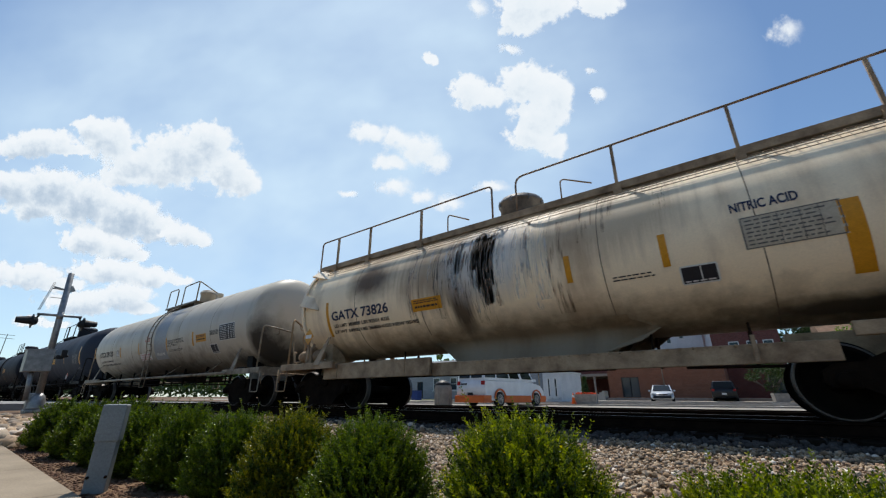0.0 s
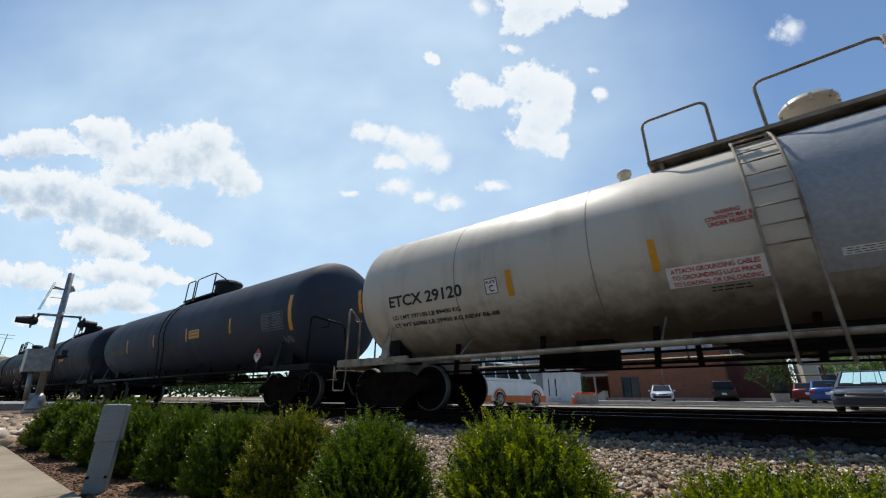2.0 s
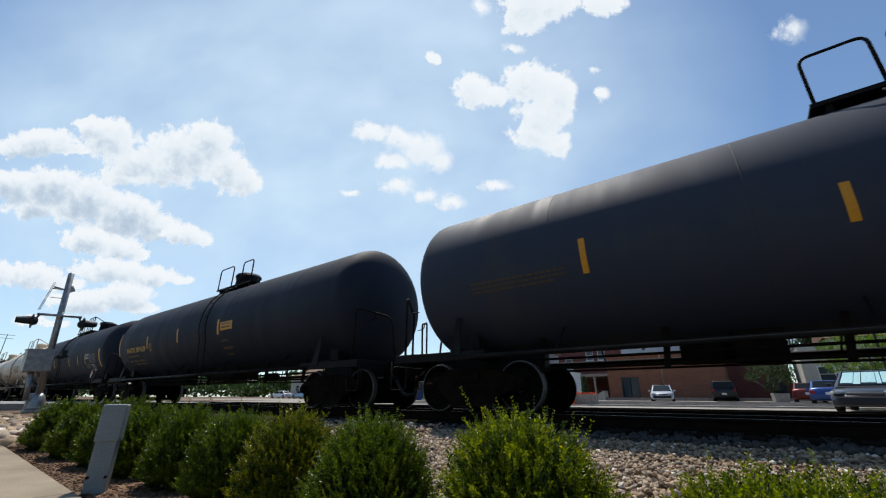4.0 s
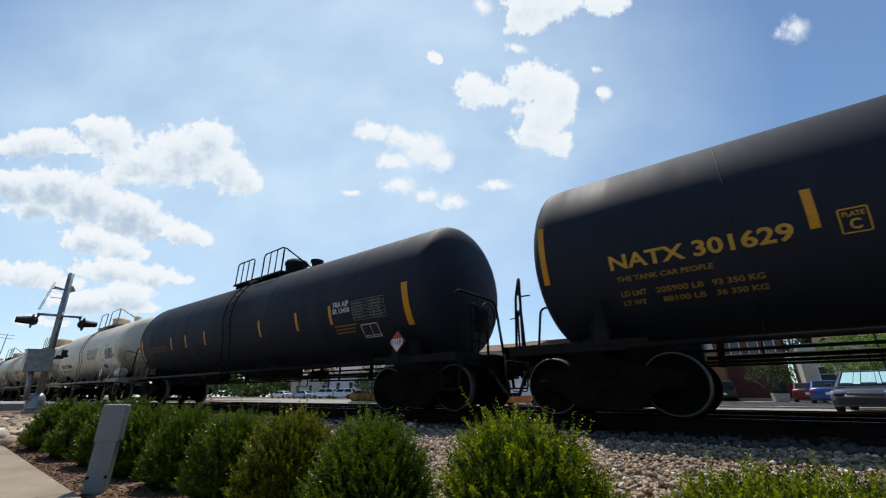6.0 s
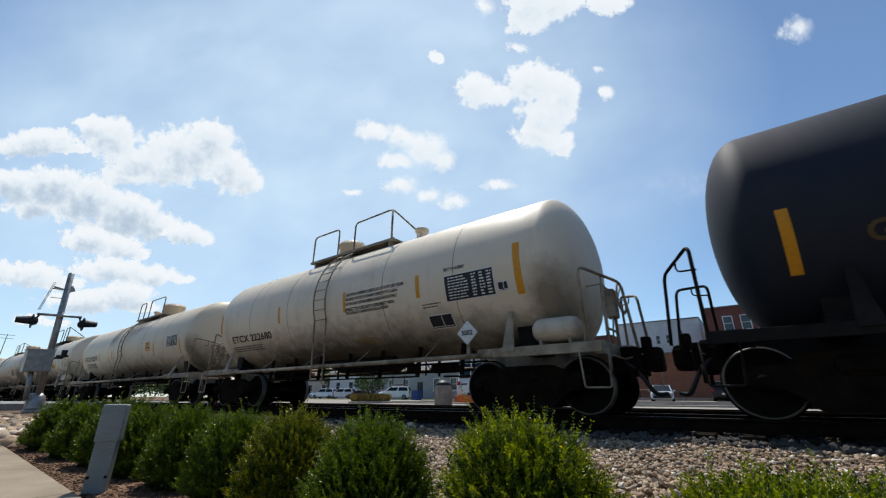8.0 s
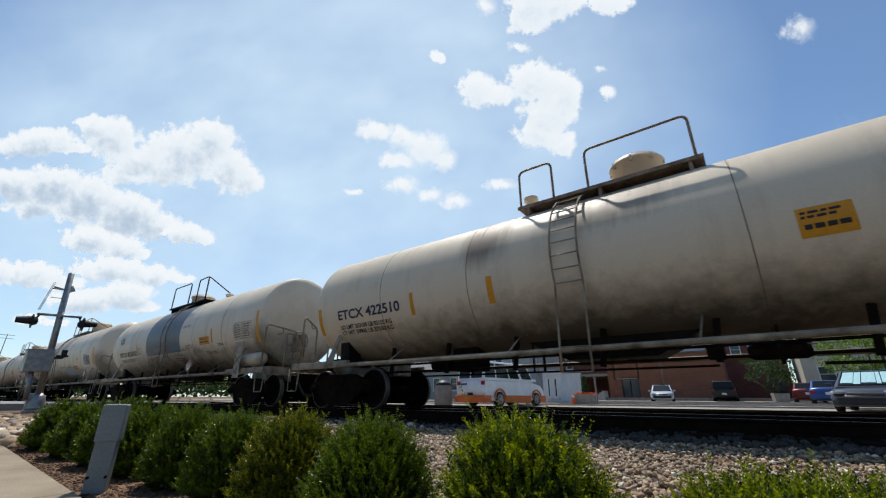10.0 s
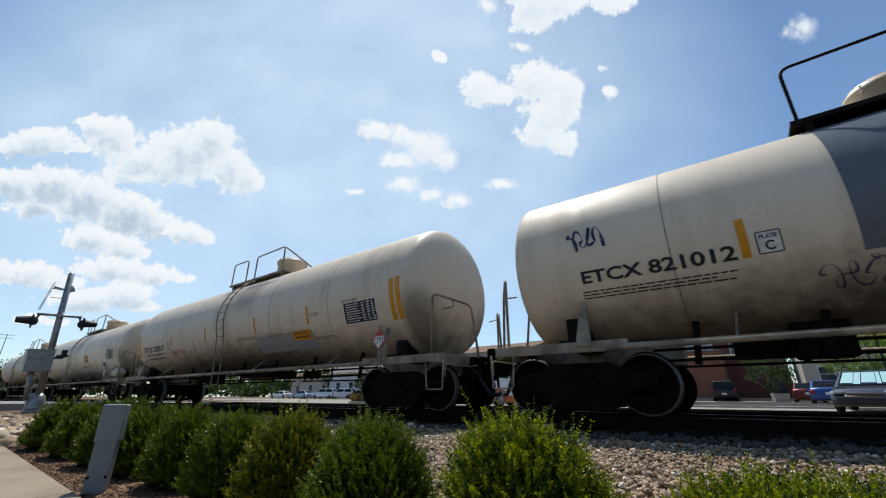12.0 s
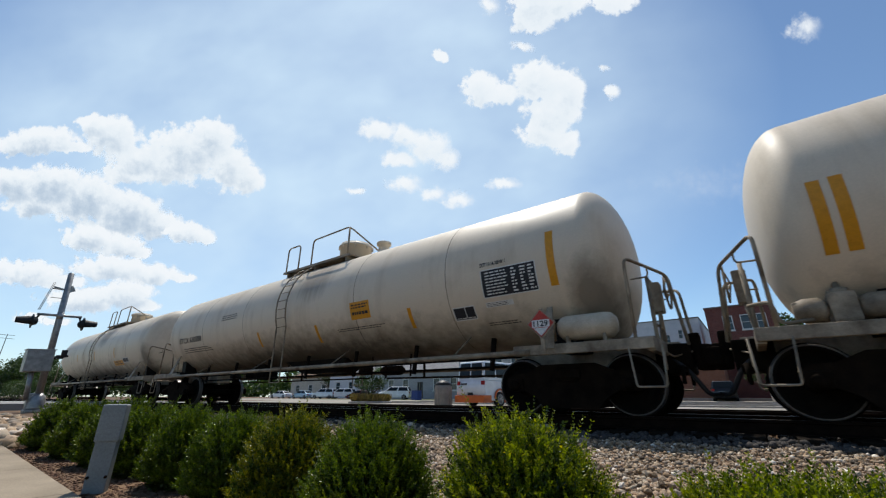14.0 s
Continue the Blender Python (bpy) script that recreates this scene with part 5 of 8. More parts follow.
BARK = surface("tree_bark", (0.04, 0.032, 0.026), (0.12, 0.1, 0.08), 5, 0.9, 0, 0.6, stretch=(4, 4, 0.6))


def leaves_mesh(name, at, way, size, mat, rng, slim=0.5):
    """Small folded leaves at the places given, each pointing its way."""
    n = len(at)
    way = way / np.linalg.norm(way, axis=1, keepdims=True)
    side = np.cross(way, rng.normal(size=(n, 3)))
    side /= np.linalg.norm(side, axis=1, keepdims=True) + 1e-9
    up = np.cross(side, way)
    s = size * rng.uniform(0.7, 1.25, (n, 1))
    tip, mid = at + way * s, at + way * s * 0.5
    w = s * slim * 0.5
    a = mid + side * w + up * s * 0.12
    b = mid - side * w + up * s * 0.12
    co = np.stack([at, a, tip, b], 1).reshape(-1, 3)
    me = bpy.data.meshes.new(name)
    me.vertices.add(4 * n)
    me.vertices.foreach_set("co", co.ravel())
    idx = np.arange(4 * n).reshape(n, 4)
    tri = np.concatenate([idx[:, [0, 1, 2]], idx[:, [0, 2, 3]]], 1).reshape(-1, 3)
    me.loops.add(6 * n)
    me.loops.foreach_set("vertex_index", tri.ravel())
    me.polygons.add(2 * n)
    me.polygons.foreach_set("loop_start", np.arange(0, 6 * n, 3))
    me.update(calc_edges=True)
    me.materials.append(mat)
    return me


def boxwood(x, y, width, tall, shoots, leaf, seed, leaves, label, fresh):
    rng = np.random.default_rng(seed)
    z0 = ground_z(x, y)
    bush = thing("boxwood_shrub", label, "shrub", "row of boxwood shrubs", at=pose(x, y, z0))
    a, b, c = width * 0.375, width * 0.9 * 0.39, tall * 0.83
    lumps = rng.normal(size=(7, 3))
    lumps /= np.linalg.norm(lumps, axis=1, keepdims=True)
    amp = rng.uniform(-0.10, 0.12, 7)

    def shell(d):
        d = d / (np.abs(d) ** 2.6).sum(1, keepdims=True) ** (1 / 2.6)
        k = 1 + (np.clip(d @ lumps.T - 0.55, 0, 1) * amp * 2.2).sum(1)
        return d * np.stack([a * k, b * k, c * k], 1)
    d = rng.normal(size=(shoots, 3))
    d[:, 2] = np.abs(d[:, 2]) * 1.1 - 0.22
    d /= np.linalg.norm(d, axis=1, keepdims=True)
    root = shell(d) * rng.uniform(0.62, 0.90, (shoots, 1))
    root[:, 2] = np.maximum(root[:, 2], 0.03) + 0.02
    aim = d * np.array([0.75, 0.75, 0.5]) + np.array([0, 0, 0.75]) + rng.normal(size=(shoots, 3)) * 0.22
    aim /= np.linalg.norm(aim, axis=1, keepdims=True)
    long = tall * rng.uniform(0.13, 0.27, (shoots, 1))
    long = np.where((d[:, 2:3] > 0.75) & (rng.random((shoots, 1)) < 0.12), long * 1.5, long)
    pairs = 17
    t = (np.arange(pairs) + 0.5) / pairs
    at = root[:, None, :] + aim[:, None, :] * long[:, None, :] * t[None, :, None]
    turn = rng.normal(size=(shoots, pairs, 3))
    turn -= (turn * aim[:, None, :]).sum(2, keepdims=True) * aim[:, None, :]
    turn /= np.linalg.norm(turn, axis=2, keepdims=True)
    w1 = turn * 0.8 + aim[:, None, :] * 0.75
    w2 = -turn * 0.8 + aim[:, None, :] * 0.75
    at = np.concatenate([at, at], 1).reshape(-1, 3)
    way = np.concatenate([w1, w2], 1).reshape(-1, 3)
    tip = np.tile(np.concatenate([t, t]) > fresh, shoots) & (np.repeat(rng.random(shoots), 2 * pairs) < 0.8)
    part("foliage", leaves_mesh("foliage", at[~tip], way[~tip], leaf * 1.1, BOX_LEAF, rng, 0.5), None, bush)
    part("new_growth", leaves_mesh("new_growth", at[tip], way[tip], leaf * 1.05, leaves, rng, 0.5), None, bush, "pale yellow-green young leaves")
    # dark inner leaves that fill the shrub, added to block light and deepen its shade
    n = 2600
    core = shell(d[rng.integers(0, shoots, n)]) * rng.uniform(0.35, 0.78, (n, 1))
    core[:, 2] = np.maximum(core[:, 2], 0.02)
    part("inner_foliage", leaves_mesh("inner_foliage", core, rng.normal(size=(n, 3)), 0.05, DARK_INNER_LEAF, rng, 0.7), None, bush)
    # twigs under the leaves
    bm = bmesh.new()
    for k in range(0, shoots, 9):
        p, q = root[k], root[k] + aim[k] * long[k]
        tube(bm, [(0.12 * p[0], 0.12 * p[1], 0.0), tuple(p * 0.7), tuple(p * 0.92)], 0.0026, 3, caps=False)
    part("branching", bm, TWIG, bush)
    return bush


GREEN_SHRUB, GOLD_SHRUB = "dense dark green boxwood shrub with upright leafy shoots", "yellowing green boxwood shrub with upright leafy shoots"
for k, (bx, by, bw, bt, bn, bl) in enumerate((
        (0.03, 1.50, 1.15, 0.43, 3800, 0.012), (-0.75, 1.53, 0.72, 0.545, 3300, 0.012), (-1.57, 1.52, 0.76, 0.54, 3200, 0.012), (-2.25, 1.53, 0.70, 0.54, 2800, 0.0125),
        (-2.87, 1.54, 0.72, 0.54, 2400, 0.013), (-3.60, 1.52, 0.74, 0.56, 2000, 0.014), (-4.35, 1.52, 0.76, 0.57, 1600, 0.015), (-5.15, 1.50, 0.78, 0.57, 1300, 0.017),
        (-6.10, 1.50, 0.82, 0.58, 1100, 0.019), (-7.25, 1.48, 0.86, 0.59, 1000, 0.021))):
    boxwood(bx, by, bw, bt, bn, bl, 40 + k, GOLD_LEAF if k == 3 else SUNLIT_TIP_LEAF if k < 2 else SHADED_TIP_LEAF, GOLD_SHRUB if k == 3 else GREEN_SHRUB, (0.45, 0.5, 0.55, 0.5, 0.66)[min(k, 4)])


def stone_shapes(count, rng, flat=0.62):
    out = []
    for _ in range(count):
        bm = bmesh.new()
        bmesh.ops.create_icosphere(bm, subdivisions=1, radius=0.5)
        sc = np.array([rng.uniform(0.8, 1.15), rng.uniform(0.62, 0.95), rng.uniform(flat * 0.75, flat * 1.2)])
        co = np.array([v.co for v in bm.verts]) * sc * (1 + rng.normal(size=(len(bm.verts), 1)) * 0.17)
        fs = np.array([[v.index for v in f.verts] for f in bm.faces])
        bm.free()
        out.append((co, fs))
    return out


def stone_material(name):
    m, n, l, p = material(name)
    geo, oi = n.new("ShaderNodeNewGeometry"), n.new("ShaderNodeObjectInfo")
    add = n.new("ShaderNodeMath")
    add.operation = "ADD"
    l.new(geo.outputs["Random Per Island"], add.inputs[0])
    l.new(oi.outputs["Random"], add.inputs[1])
    fr = n.new("ShaderNodeMath")
    fr.operation = "FRACT"
    l.new(add.outputs[0], fr.inputs[0])
    col = ramp(n, l, fr.outputs[0], [(0.0, (0.06, 0.042, 0.025)), (0.22, (0.26, 0.165, 0.085)), (0.42, (0.44, 0.31, 0.185)), (0.56, (0.14, 0.11, 0.085)), (0.74, (0.48, 0.385, 0.27)), (0.88, (0.32, 0.19, 0.10)), (1.0, (0.82, 0.75, 0.64))])
    g = noise_of(n, l, 38, 4, 0.6)
    col = mixed(n, l, 0.5, col, ramp(n, l, g, [(0.3, (0.45, 0.42, 0.4)), (0.7, (1, 1, 1))]), "MULTIPLY")
    l.new(col, p.inputs["Base Color"])
    p.inputs["Roughness"].default_value = 0.8
    bumped(n, l, p, g, 0.4, 0.01)
    return m


STONE = stone_material("mixed_river_stone")
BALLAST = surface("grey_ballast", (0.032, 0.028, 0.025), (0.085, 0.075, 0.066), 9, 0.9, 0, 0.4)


def scatter(rng, count, area, sizes, lift=0.25):
    """Places, sizes and turns for stones over a stretch of ground."""
    x = rng.uniform(area[0], area[1], count)
    y = rng.uniform(area[2], area[3], count)
    s = rng.uniform(sizes[0], sizes[1], count) * rng.choice([0.75, 1.0, 1.25], count)
    z = np.array([ground_z(a, b) for a, b in zip(x, y)]) + s * lift * rng.uniform(0.2, 1.2, count)
    turn = [Euler((rng.uniform(-0.5, 0.5), rng.uniform(-0.5, 0.5), rng.uniform(0, 6.28))).to_matrix() for _ in range(count)]
    return x, y, z, s, turn


def joined_stones(name, rng, shapes, count, area, sizes, mat, parent=None, lift=0.25):
    x, y, z, s, turn = scatter(rng, count, area, sizes, lift)
    cos, fcs, base = [], [], 0
    for i in range(count):
        co, fs = shapes[i % len(shapes)]
        cos.append((co * s[i]) @ np.array(turn[i]).T + (x[i], y[i], z[i]))
        fcs.append(fs + base)
        base += len(co)
    me = bpy.data.meshes.new(name)
    co, fs = np.concatenate(cos), np.concatenate(fcs)
    me.vertices.add(len(co))
    me.vertices.foreach_set("co", co.ravel())
    me.loops.add(fs.size)
    me.loops.foreach_set("vertex_index", fs.ravel())
    me.polygons.add(len(fs))
    me.polygons.foreach_set("loop_start", np.arange(0, fs.size, 3))
    me.update(calc_edges=True)
    me.materials.append(mat)
    return part(name, me, None, parent)


def make_gravel():
    rng = np.random.default_rng(7)
    shapes = stone_shapes(14, rng)
    bed = thing("stone_bed", "bed of tan, white and brown river stones beside the rails", "stone bed", kind="structure")
    tagged(joined_stones("loose_stones", rng, shapes, 36000, (-4.6, 3.2, 1.9, 6.3), (0.022, 0.054), STONE, bed, 0.4), kind="stuff")
    tagged(joined_stones("loose_stones", rng, shapes, 9000, (-13.5, -4.6, 1.9, 6.3), (0.05, 0.10), STONE, bed, 0.4), kind="stuff")
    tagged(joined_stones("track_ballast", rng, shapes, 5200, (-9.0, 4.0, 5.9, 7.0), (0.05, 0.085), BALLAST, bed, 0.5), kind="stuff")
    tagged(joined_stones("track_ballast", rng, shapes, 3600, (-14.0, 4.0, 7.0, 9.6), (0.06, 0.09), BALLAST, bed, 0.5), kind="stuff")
    tagged(joined_stones("bark_chips", rng, stone_shapes(6, rng, 0.25), 7000, (-8.5, -2.6, 0.95, 1.7), (0.010, 0.028), MULCH, bed, 0.15), kind="stuff")
    tagged(joined_stones("edge_stones", rng, shapes, 420, (-17, -7.4, 1.15, 2.2), (0.12, 0.26), STONE, bed, 0.2), kind="stuff")
    meshes = []
    for co, fs in shapes:
        me = bpy.data.meshes.new("stone")
        me.from_pydata([tuple(v) for v in co], [], [tuple(int(i) for i in f) for f in fs])
        me.materials.append(STONE)
        meshes.append(me)
    x, y, z, s, turn = scatter(rng, 290, (-1.6, 0.4, 2.2, 4.2), (0.04, 0.07), 0.8)
    for i in range(290):
        st = part("stone", meshes[i % len(meshes)], None, bed)
        st.matrix_basis = Matrix.Translation((x[i], y[i], z[i])) @ turn[i].to_4x4() @ Matrix.Scale(s[i], 4)


MULCH = surface("red_brown_mulch", (0.06, 0.03, 0.018), (0.20, 0.11, 0.065), 12, 0.95, 0, 0.4)
make_gravel()


def make_sidewalk():
    walk_way = thing("sidewalk", "pale concrete sidewalk in square slabs", "sidewalk", kind="structure")
    m = surface("weathered_concrete", (0.22, 0.175, 0.12), (0.37, 0.30, 0.215), 1.6, 0.9, 0, 0.25, 70, 0.12)
    bm = bmesh.new()
    box(bm, (0, 0, -0.06), (1.49, 1.8, 0.12), bevel=0.012)
    me = mesh_of("slab", bm, m)
    for k in range(16):
        x = -1.5 - 1.5 * k
        s = part("slab", me, None, walk_way)
        s.matrix_basis = pose(x, 0.03 + (-x - 3.6) * 0.042, ground_z(x, 0.5) + 0.03, 0, 0, -2.4)


make_sidewalk()


def make_pedestal():
    """Grey sheet-metal utility pedestal: a post with a wider cap sleeve."""
    ped = thing("utility_pedestal", "grey sheet-metal utility pedestal beside the shrubs", "utility pedestal", at=pose(-3.78, 1.06, ground_z(-3.6, 1.0), 0, 0, 61))
    m = surface("grey_enamel", (0.17, 0.185, 0.185), (0.23, 0.245, 0.245), 5, 0.5, 0, 0.1, 80)
    bm = bmesh.new()
    box(bm, (0, 0, 0.14), (0.125, 0.10, 0.4), bevel=0.008)
    part("post", bm, m, ped)
    bm = bmesh.new()
    box(bm, (0, 0, 0.44), (0.145, 0.12, 0.245), bevel=0.012)
    part("cap", bm, m, ped)
    bm = bmesh.new()
    for dx in (-0.05, 0.05):
        lathe(bm, [(-0.012, 0.0), (-0.01, 0.009), (0.0, 0.01)], "y", 10, (dx, -0.05, 0.10))
    part("latch", bm, RUSTY, ped)


make_pedestal()


def make_marker():
    """Blue-painted flat plate lying at the end of a tie."""
    mk = thing("track_marker", "blue-painted plate lying by the rail", "marker", at=pose(-2.86, 6.35, -0.185, 0, 0, 4))
    bm = bmesh.new()
    box(bm, (0, 0, 0.03), (0.34, 0.16, 0.05), bevel=0.01)
    part("plate", bm, plain("marker_blue", (0.015, 0.06, 0.24), 0.5), mk)
    bm = bmesh.new()
    box(bm, (0, 0, -0.04), (0.05, 0.05, 0.16))
    part("peg", bm, RUSTY, mk)


make_marker()


def make_signal():
    """Railway crossing signal seen from behind: mast, cabinet, crossarm and two hooded lights."""
    sig = thing("crossing_signal", "silver railway crossing signal mast with black hooded lights", "crossing signal", at=pose(-20.2, 3.32, -0.26, 3.0, 0, 0))
    alu = surface("dull_aluminium", (0.20, 0.20, 0.20), (0.36, 0.36, 0.35), 6, 0.45, 0.7, 0.1)
    dark = plain("signal_black", (0.015, 0.015, 0.016), 0.55)
    bm = bmesh.new()
    lathe(bm, [(0.0, 0.105), (4.95, 0.092), (5.0, 0.0)], "z", 18)
    part("mast", bm, alu, sig)
    bm = bmesh.new()
    box(bm, (0, 0, 0.05), (0.6, 0.6, 0.1), bevel=0.02)
    lathe(bm, [(0.1, 0.26), (0.16, 0.26), (0.5, 0.2), (0.62, 0.11)], "z", 12)
    box(bm, (-0.12, -0.1, 0.36), (0.3, 0.34, 0.55), bevel=0.03)
    part("base", bm, alu, sig)
    bm = bmesh.new()
    box(bm, (-0.12, -0.24, 1.72), (0.5, 0.72, 0.74), bevel=0.02)
    box(bm, (-0.12, -0.24, 2.1), (0.54, 0.78, 0.03), bevel=0.006)
    part("cabinet", bm, alu, sig, "grey metal control cabinet")
    bm = bmesh.new()
    tube(bm, [(0.0, -0.3, 0.4), (-0.05, -0.34, 1.4)], 0.075, 8)
    part("conduit", bm, alu, sig)
    bm = bmesh.new()
    box(bm, (0.16, 0.36, 1.98), (0.08, 0.16, 0.24), bevel=0.02)
    box(bm, (0.12, 0.26, 1.85), (0.08, 0.2, 0.14), bevel=0.02)
    tube(bm, [(0, 0.1, 1.8), (0.1, 0.5, 1.9)], 0.04, 8)
    part("gate_mechanism", bm, dark, sig)
    bm = bmesh.new()
    tube(bm, [(0, -0.62, 3.34), (0, 0.62, 3.34)], 0.045, 10)
    lathe(bm, [(3.2, 0.1), (3.46, 0.1)], "z", 14)
    part("crossarm", bm, alu, sig)
    for s in (-1, 1):
        for f in (s,):
            bm = bmesh.new()
            y, z, reach = s * 0.55 + f * 0.1, 3.08, 0.4
            prof = [(0.0, 0.0), (0.0, 0.25), (0.02, 0.25), (0.03, 0.17), (0.14, 0.11), (0.18, 0.0)]
            lathe(bm, [(f * (0.06 - a), r) for a, r in prof], "y", 24, (0, y, z))
            # hood: the upper part of a tube that reaches forward and narrows
            seg = 12
            ring = [[bm.verts.new((q * math.cos(a), y + f * (0.06 + d), z + q * math.sin(a))) for a in [math.pi * (-0.2 + 1.4 * k / seg) for k in range(seg + 1)]] for d, q in ((0.0, 0.18), (reach, 0.12))]
            for k in range(seg):
                bm.faces.new((ring[0][k], ring[0][k + 1], ring[1][k + 1], ring[1][k]))
            part("signal_light", bm, dark, sig)
        bm = bmesh.new()
        tube(bm, [(0, s * 0.55, 3.34), (0, s * 0.6, 3.2)], 0.03, 8)
        part("light_bracket", bm, dark, sig)
    bm = bmesh.new()
    tube(bm, [(-0.02, 0.0, 4.3), (-0.02, -0.42, 4.32)], 0.02, 6)
    box(bm, (0, -0.2, 4.34), (0.05, 0.36, 0.05), Euler((radians(-12), 0, 0)).to_matrix())
    box(bm, (0, 0.12, 4.36), (0.05, 0.16, 0.22), Euler((radians(30), 0, 0)).to_matrix())
    tube(bm, [(0, 0.0, 3.98), (0, -0.4, 3.98)], 0.012, 6)
    part("sign_bracket", bm, alu, sig)
    bm = bmesh.new()
    for dy in (-0.40, -0.36):
        tube(bm, [(-0.05, dy - 0.22, 3.5), (-0.05, dy, 4.55)], 0.011, 6)
    part("bell_pipe", bm, alu, sig)


make_signal()



# ---- beyond the track: parking lot, vehicles and buildings ----
RUBBER = plain("tyre_rubber", (0.016, 0.016, 0.017), 0.8)
ALLOY = plain("alloy_rim", (0.42, 0.42, 0.43), 0.35, 0.9)
CONCRETE = surface("planter_concrete", (0.24, 0.21, 0.18), (0.36, 0.32, 0.28), 4, 0.9, 0, 0.3)
LAMP_GLASS = plain("headlamp_glass", (0.6, 0.62, 0.64), 0.15)
TAIL_RED = plain("tail_lamp_red", (0.4, 0.02, 0.02), 0.2)


def glossy(name, colour, metal=0.3):
    m, n, l, p = material(name)
    g = noise_of(n, l, 2.0, 3, 0.5)
    l.new(ramp(n, l, g, [(0.3, tuple(c * 0.85 for c in colour)), (0.7, colour)]), p.inputs["Base Color"])
    p.inputs["Roughness"].default_value, p.inputs["Metallic"].default_value = 0.3, metal
    p.inputs["Coat Weight"].default_value = 0.12
    p.inputs["Specular IOR Level"].default_value = 0.3
    return m


m_, n_, l_, p_ = material("car_glass")
p_.inputs["Base Color"].default_value = (0.008, 0.010, 0.011, 1)
p_.inputs["Roughness"].default_value = 0.06
p_.inputs["Specular IOR Level"].default_value = 0.2
CAR_GLASS = m_


def quad_on(bm, c, u0, u1, v0, v1, lift, index=0):
    """A panel on the face with corners c (bottom left, bottom right, top right, top left), lifted off it."""
    c = [Vector(p) for p in c]
    nrm = (c[1] - c[0]).cross(c[3] - c[0]).normalized() * lift

    def at(u, v):
        return c[0].lerp(c[1], u).lerp(c[3].lerp(c[2], u), v)
    a = [at(u, v) + nrm for u, v in ((u0, v0), (u1, v0), (u1, v1), (u0, v1))]
    b = [at(u, v) - nrm * 0.5 for u, v in ((u0, v0), (u1, v0), (u1, v1), (u0, v1))]
    va, vb = [bm.verts.new(p) for p in a], [bm.verts.new(p) for p in b]
    bm.faces.new(va).material_index = index
    for k in range(4):
        bm.faces.new((va[k], vb[k], vb[(k + 1) % 4], va[(k + 1) % 4])).material_index = index


def vehicle(name, label, category, at, paint, length, width, lower, cabin, wheel_r=0.34, wheels=(0.17, 0.81), sides=((0.05, 0.47), (0.52, 0.95)), skirt=None, sunshade=False, rack=False, plan=0.34, lean=0.2):
    """A road vehicle that points along +x. lower: side outline (x, z) of the body in metres from its tail;
    cabin: (rear foot, rear roof, front roof, front foot, foot height, roof height)."""
    car = thing(name, label, category, "parked vehicles", at=at)
    w = width / 2
    bm = bmesh.new()
    n = len(lower)
    top = max(z for x, z in lower)
    # lengthwise outline repeated across the width, the corners drawn in at nose and tail
    lines = []
    for q in (-1.0, -0.95, -0.8, -0.5, 0.0, 0.5, 0.8, 0.95, 1.0):
        row = []
        for x, z in lower:
            nose, tail = smooth_step(length - 1.1, length, x), smooth_step(0.8, 0.0, x)
            side = w - (0.07 if z < 0.35 else 0.0) - 0.05 * max(0, (z - 0.75) / max(0.1, top - 0.75))
            row.append(bm.verts.new((x - plan * abs(q) ** 3 * nose + 0.4 * plan * abs(q) ** 3 * tail, q * side, z - (0.06 * abs(q) ** 5 if z > 0.55 else 0.0))))
        lines.append(row)
    for a, b in zip(lines, lines[1:]):
        for k in range(n):
            bm.faces.new((a[k], a[(k + 1) % n], b[(k + 1) % n], b[k])).smooth = True
    bm.faces.new(lines[0]); bm.faces.new(lines[-1][::-1])
    part("body", bm, paint, car)
    x0, x1, x2, x3, z0, z1 = cabin
    wf, wr = w - 0.06, w - lean
    p = {}
    for s, sg in (("l", 1), ("r", -1)):
        p[s] = [(x0, sg * wf, z0), (x1, sg * wr, z1), (x2, sg * wr, z1), (x3, sg * wf, z0)]
    bm = bmesh.new()
    vl, vr = [bm.verts.new(q) for q in p["l"]], [bm.verts.new(q) for q in p["r"]]
    bm.faces.new(vl[::-1]); bm.faces.new(vr)
    for k in range(3):
        bm.faces.new((vl[k], vl[k + 1], vr[k + 1], vr[k]))
    bmesh.ops.bevel(bm, geom=[e for e in bm.edges], offset=0.11, segments=4, affect="EDGES", profile=0.6)
    cab = part("cabin", bm, paint, car)
    # glass
    bm = bmesh.new()
    quad_on(bm, [p["r"][3], p["l"][3], p["l"][2], p["r"][2]], 0.07, 0.93, 0.08, 0.92, 0.03)
    part("windshield", bm, CAR_GLASS, cab)
    bm = bmesh.new()
    quad_on(bm, [p["l"][0], p["r"][0], p["r"][1], p["l"][1]], 0.08, 0.92 if not skirt else 0.47, 0.12, 0.88, 0.03)
    part("rear_window", bm, CAR_GLASS, cab)
    if skirt:
        bm = bmesh.new()
        quad_on(bm, [p["l"][0], p["r"][0], p["r"][1], p["l"][1]], 0.53, 0.92, 0.12, 0.88, 0.03)
        part("rear_window", bm, CAR_GLASS, cab)
        for k in range(5):
            bm = bmesh.new()
            box(bm, (-0.012, 0.62 - 0.09 * k, 1.12), (0.03, 0.05, 0.09), bevel=0.008)
            part("badge", bm, DARK_PAINT, car)
    for a, b in sides:
        for s in ("r", "l"):
            bm = bmesh.new()
            c = [p["r"][0], p["r"][3], p["r"][2], p["r"][1]] if s == "r" else [p["l"][3], p["l"][0], p["l"][1], p["l"][2]]
            u, v = (a, b) if s == "r" else (1 - b, 1 - a)
            quad_on(bm, c, u, v, 0.14, 0.88, 0.025)
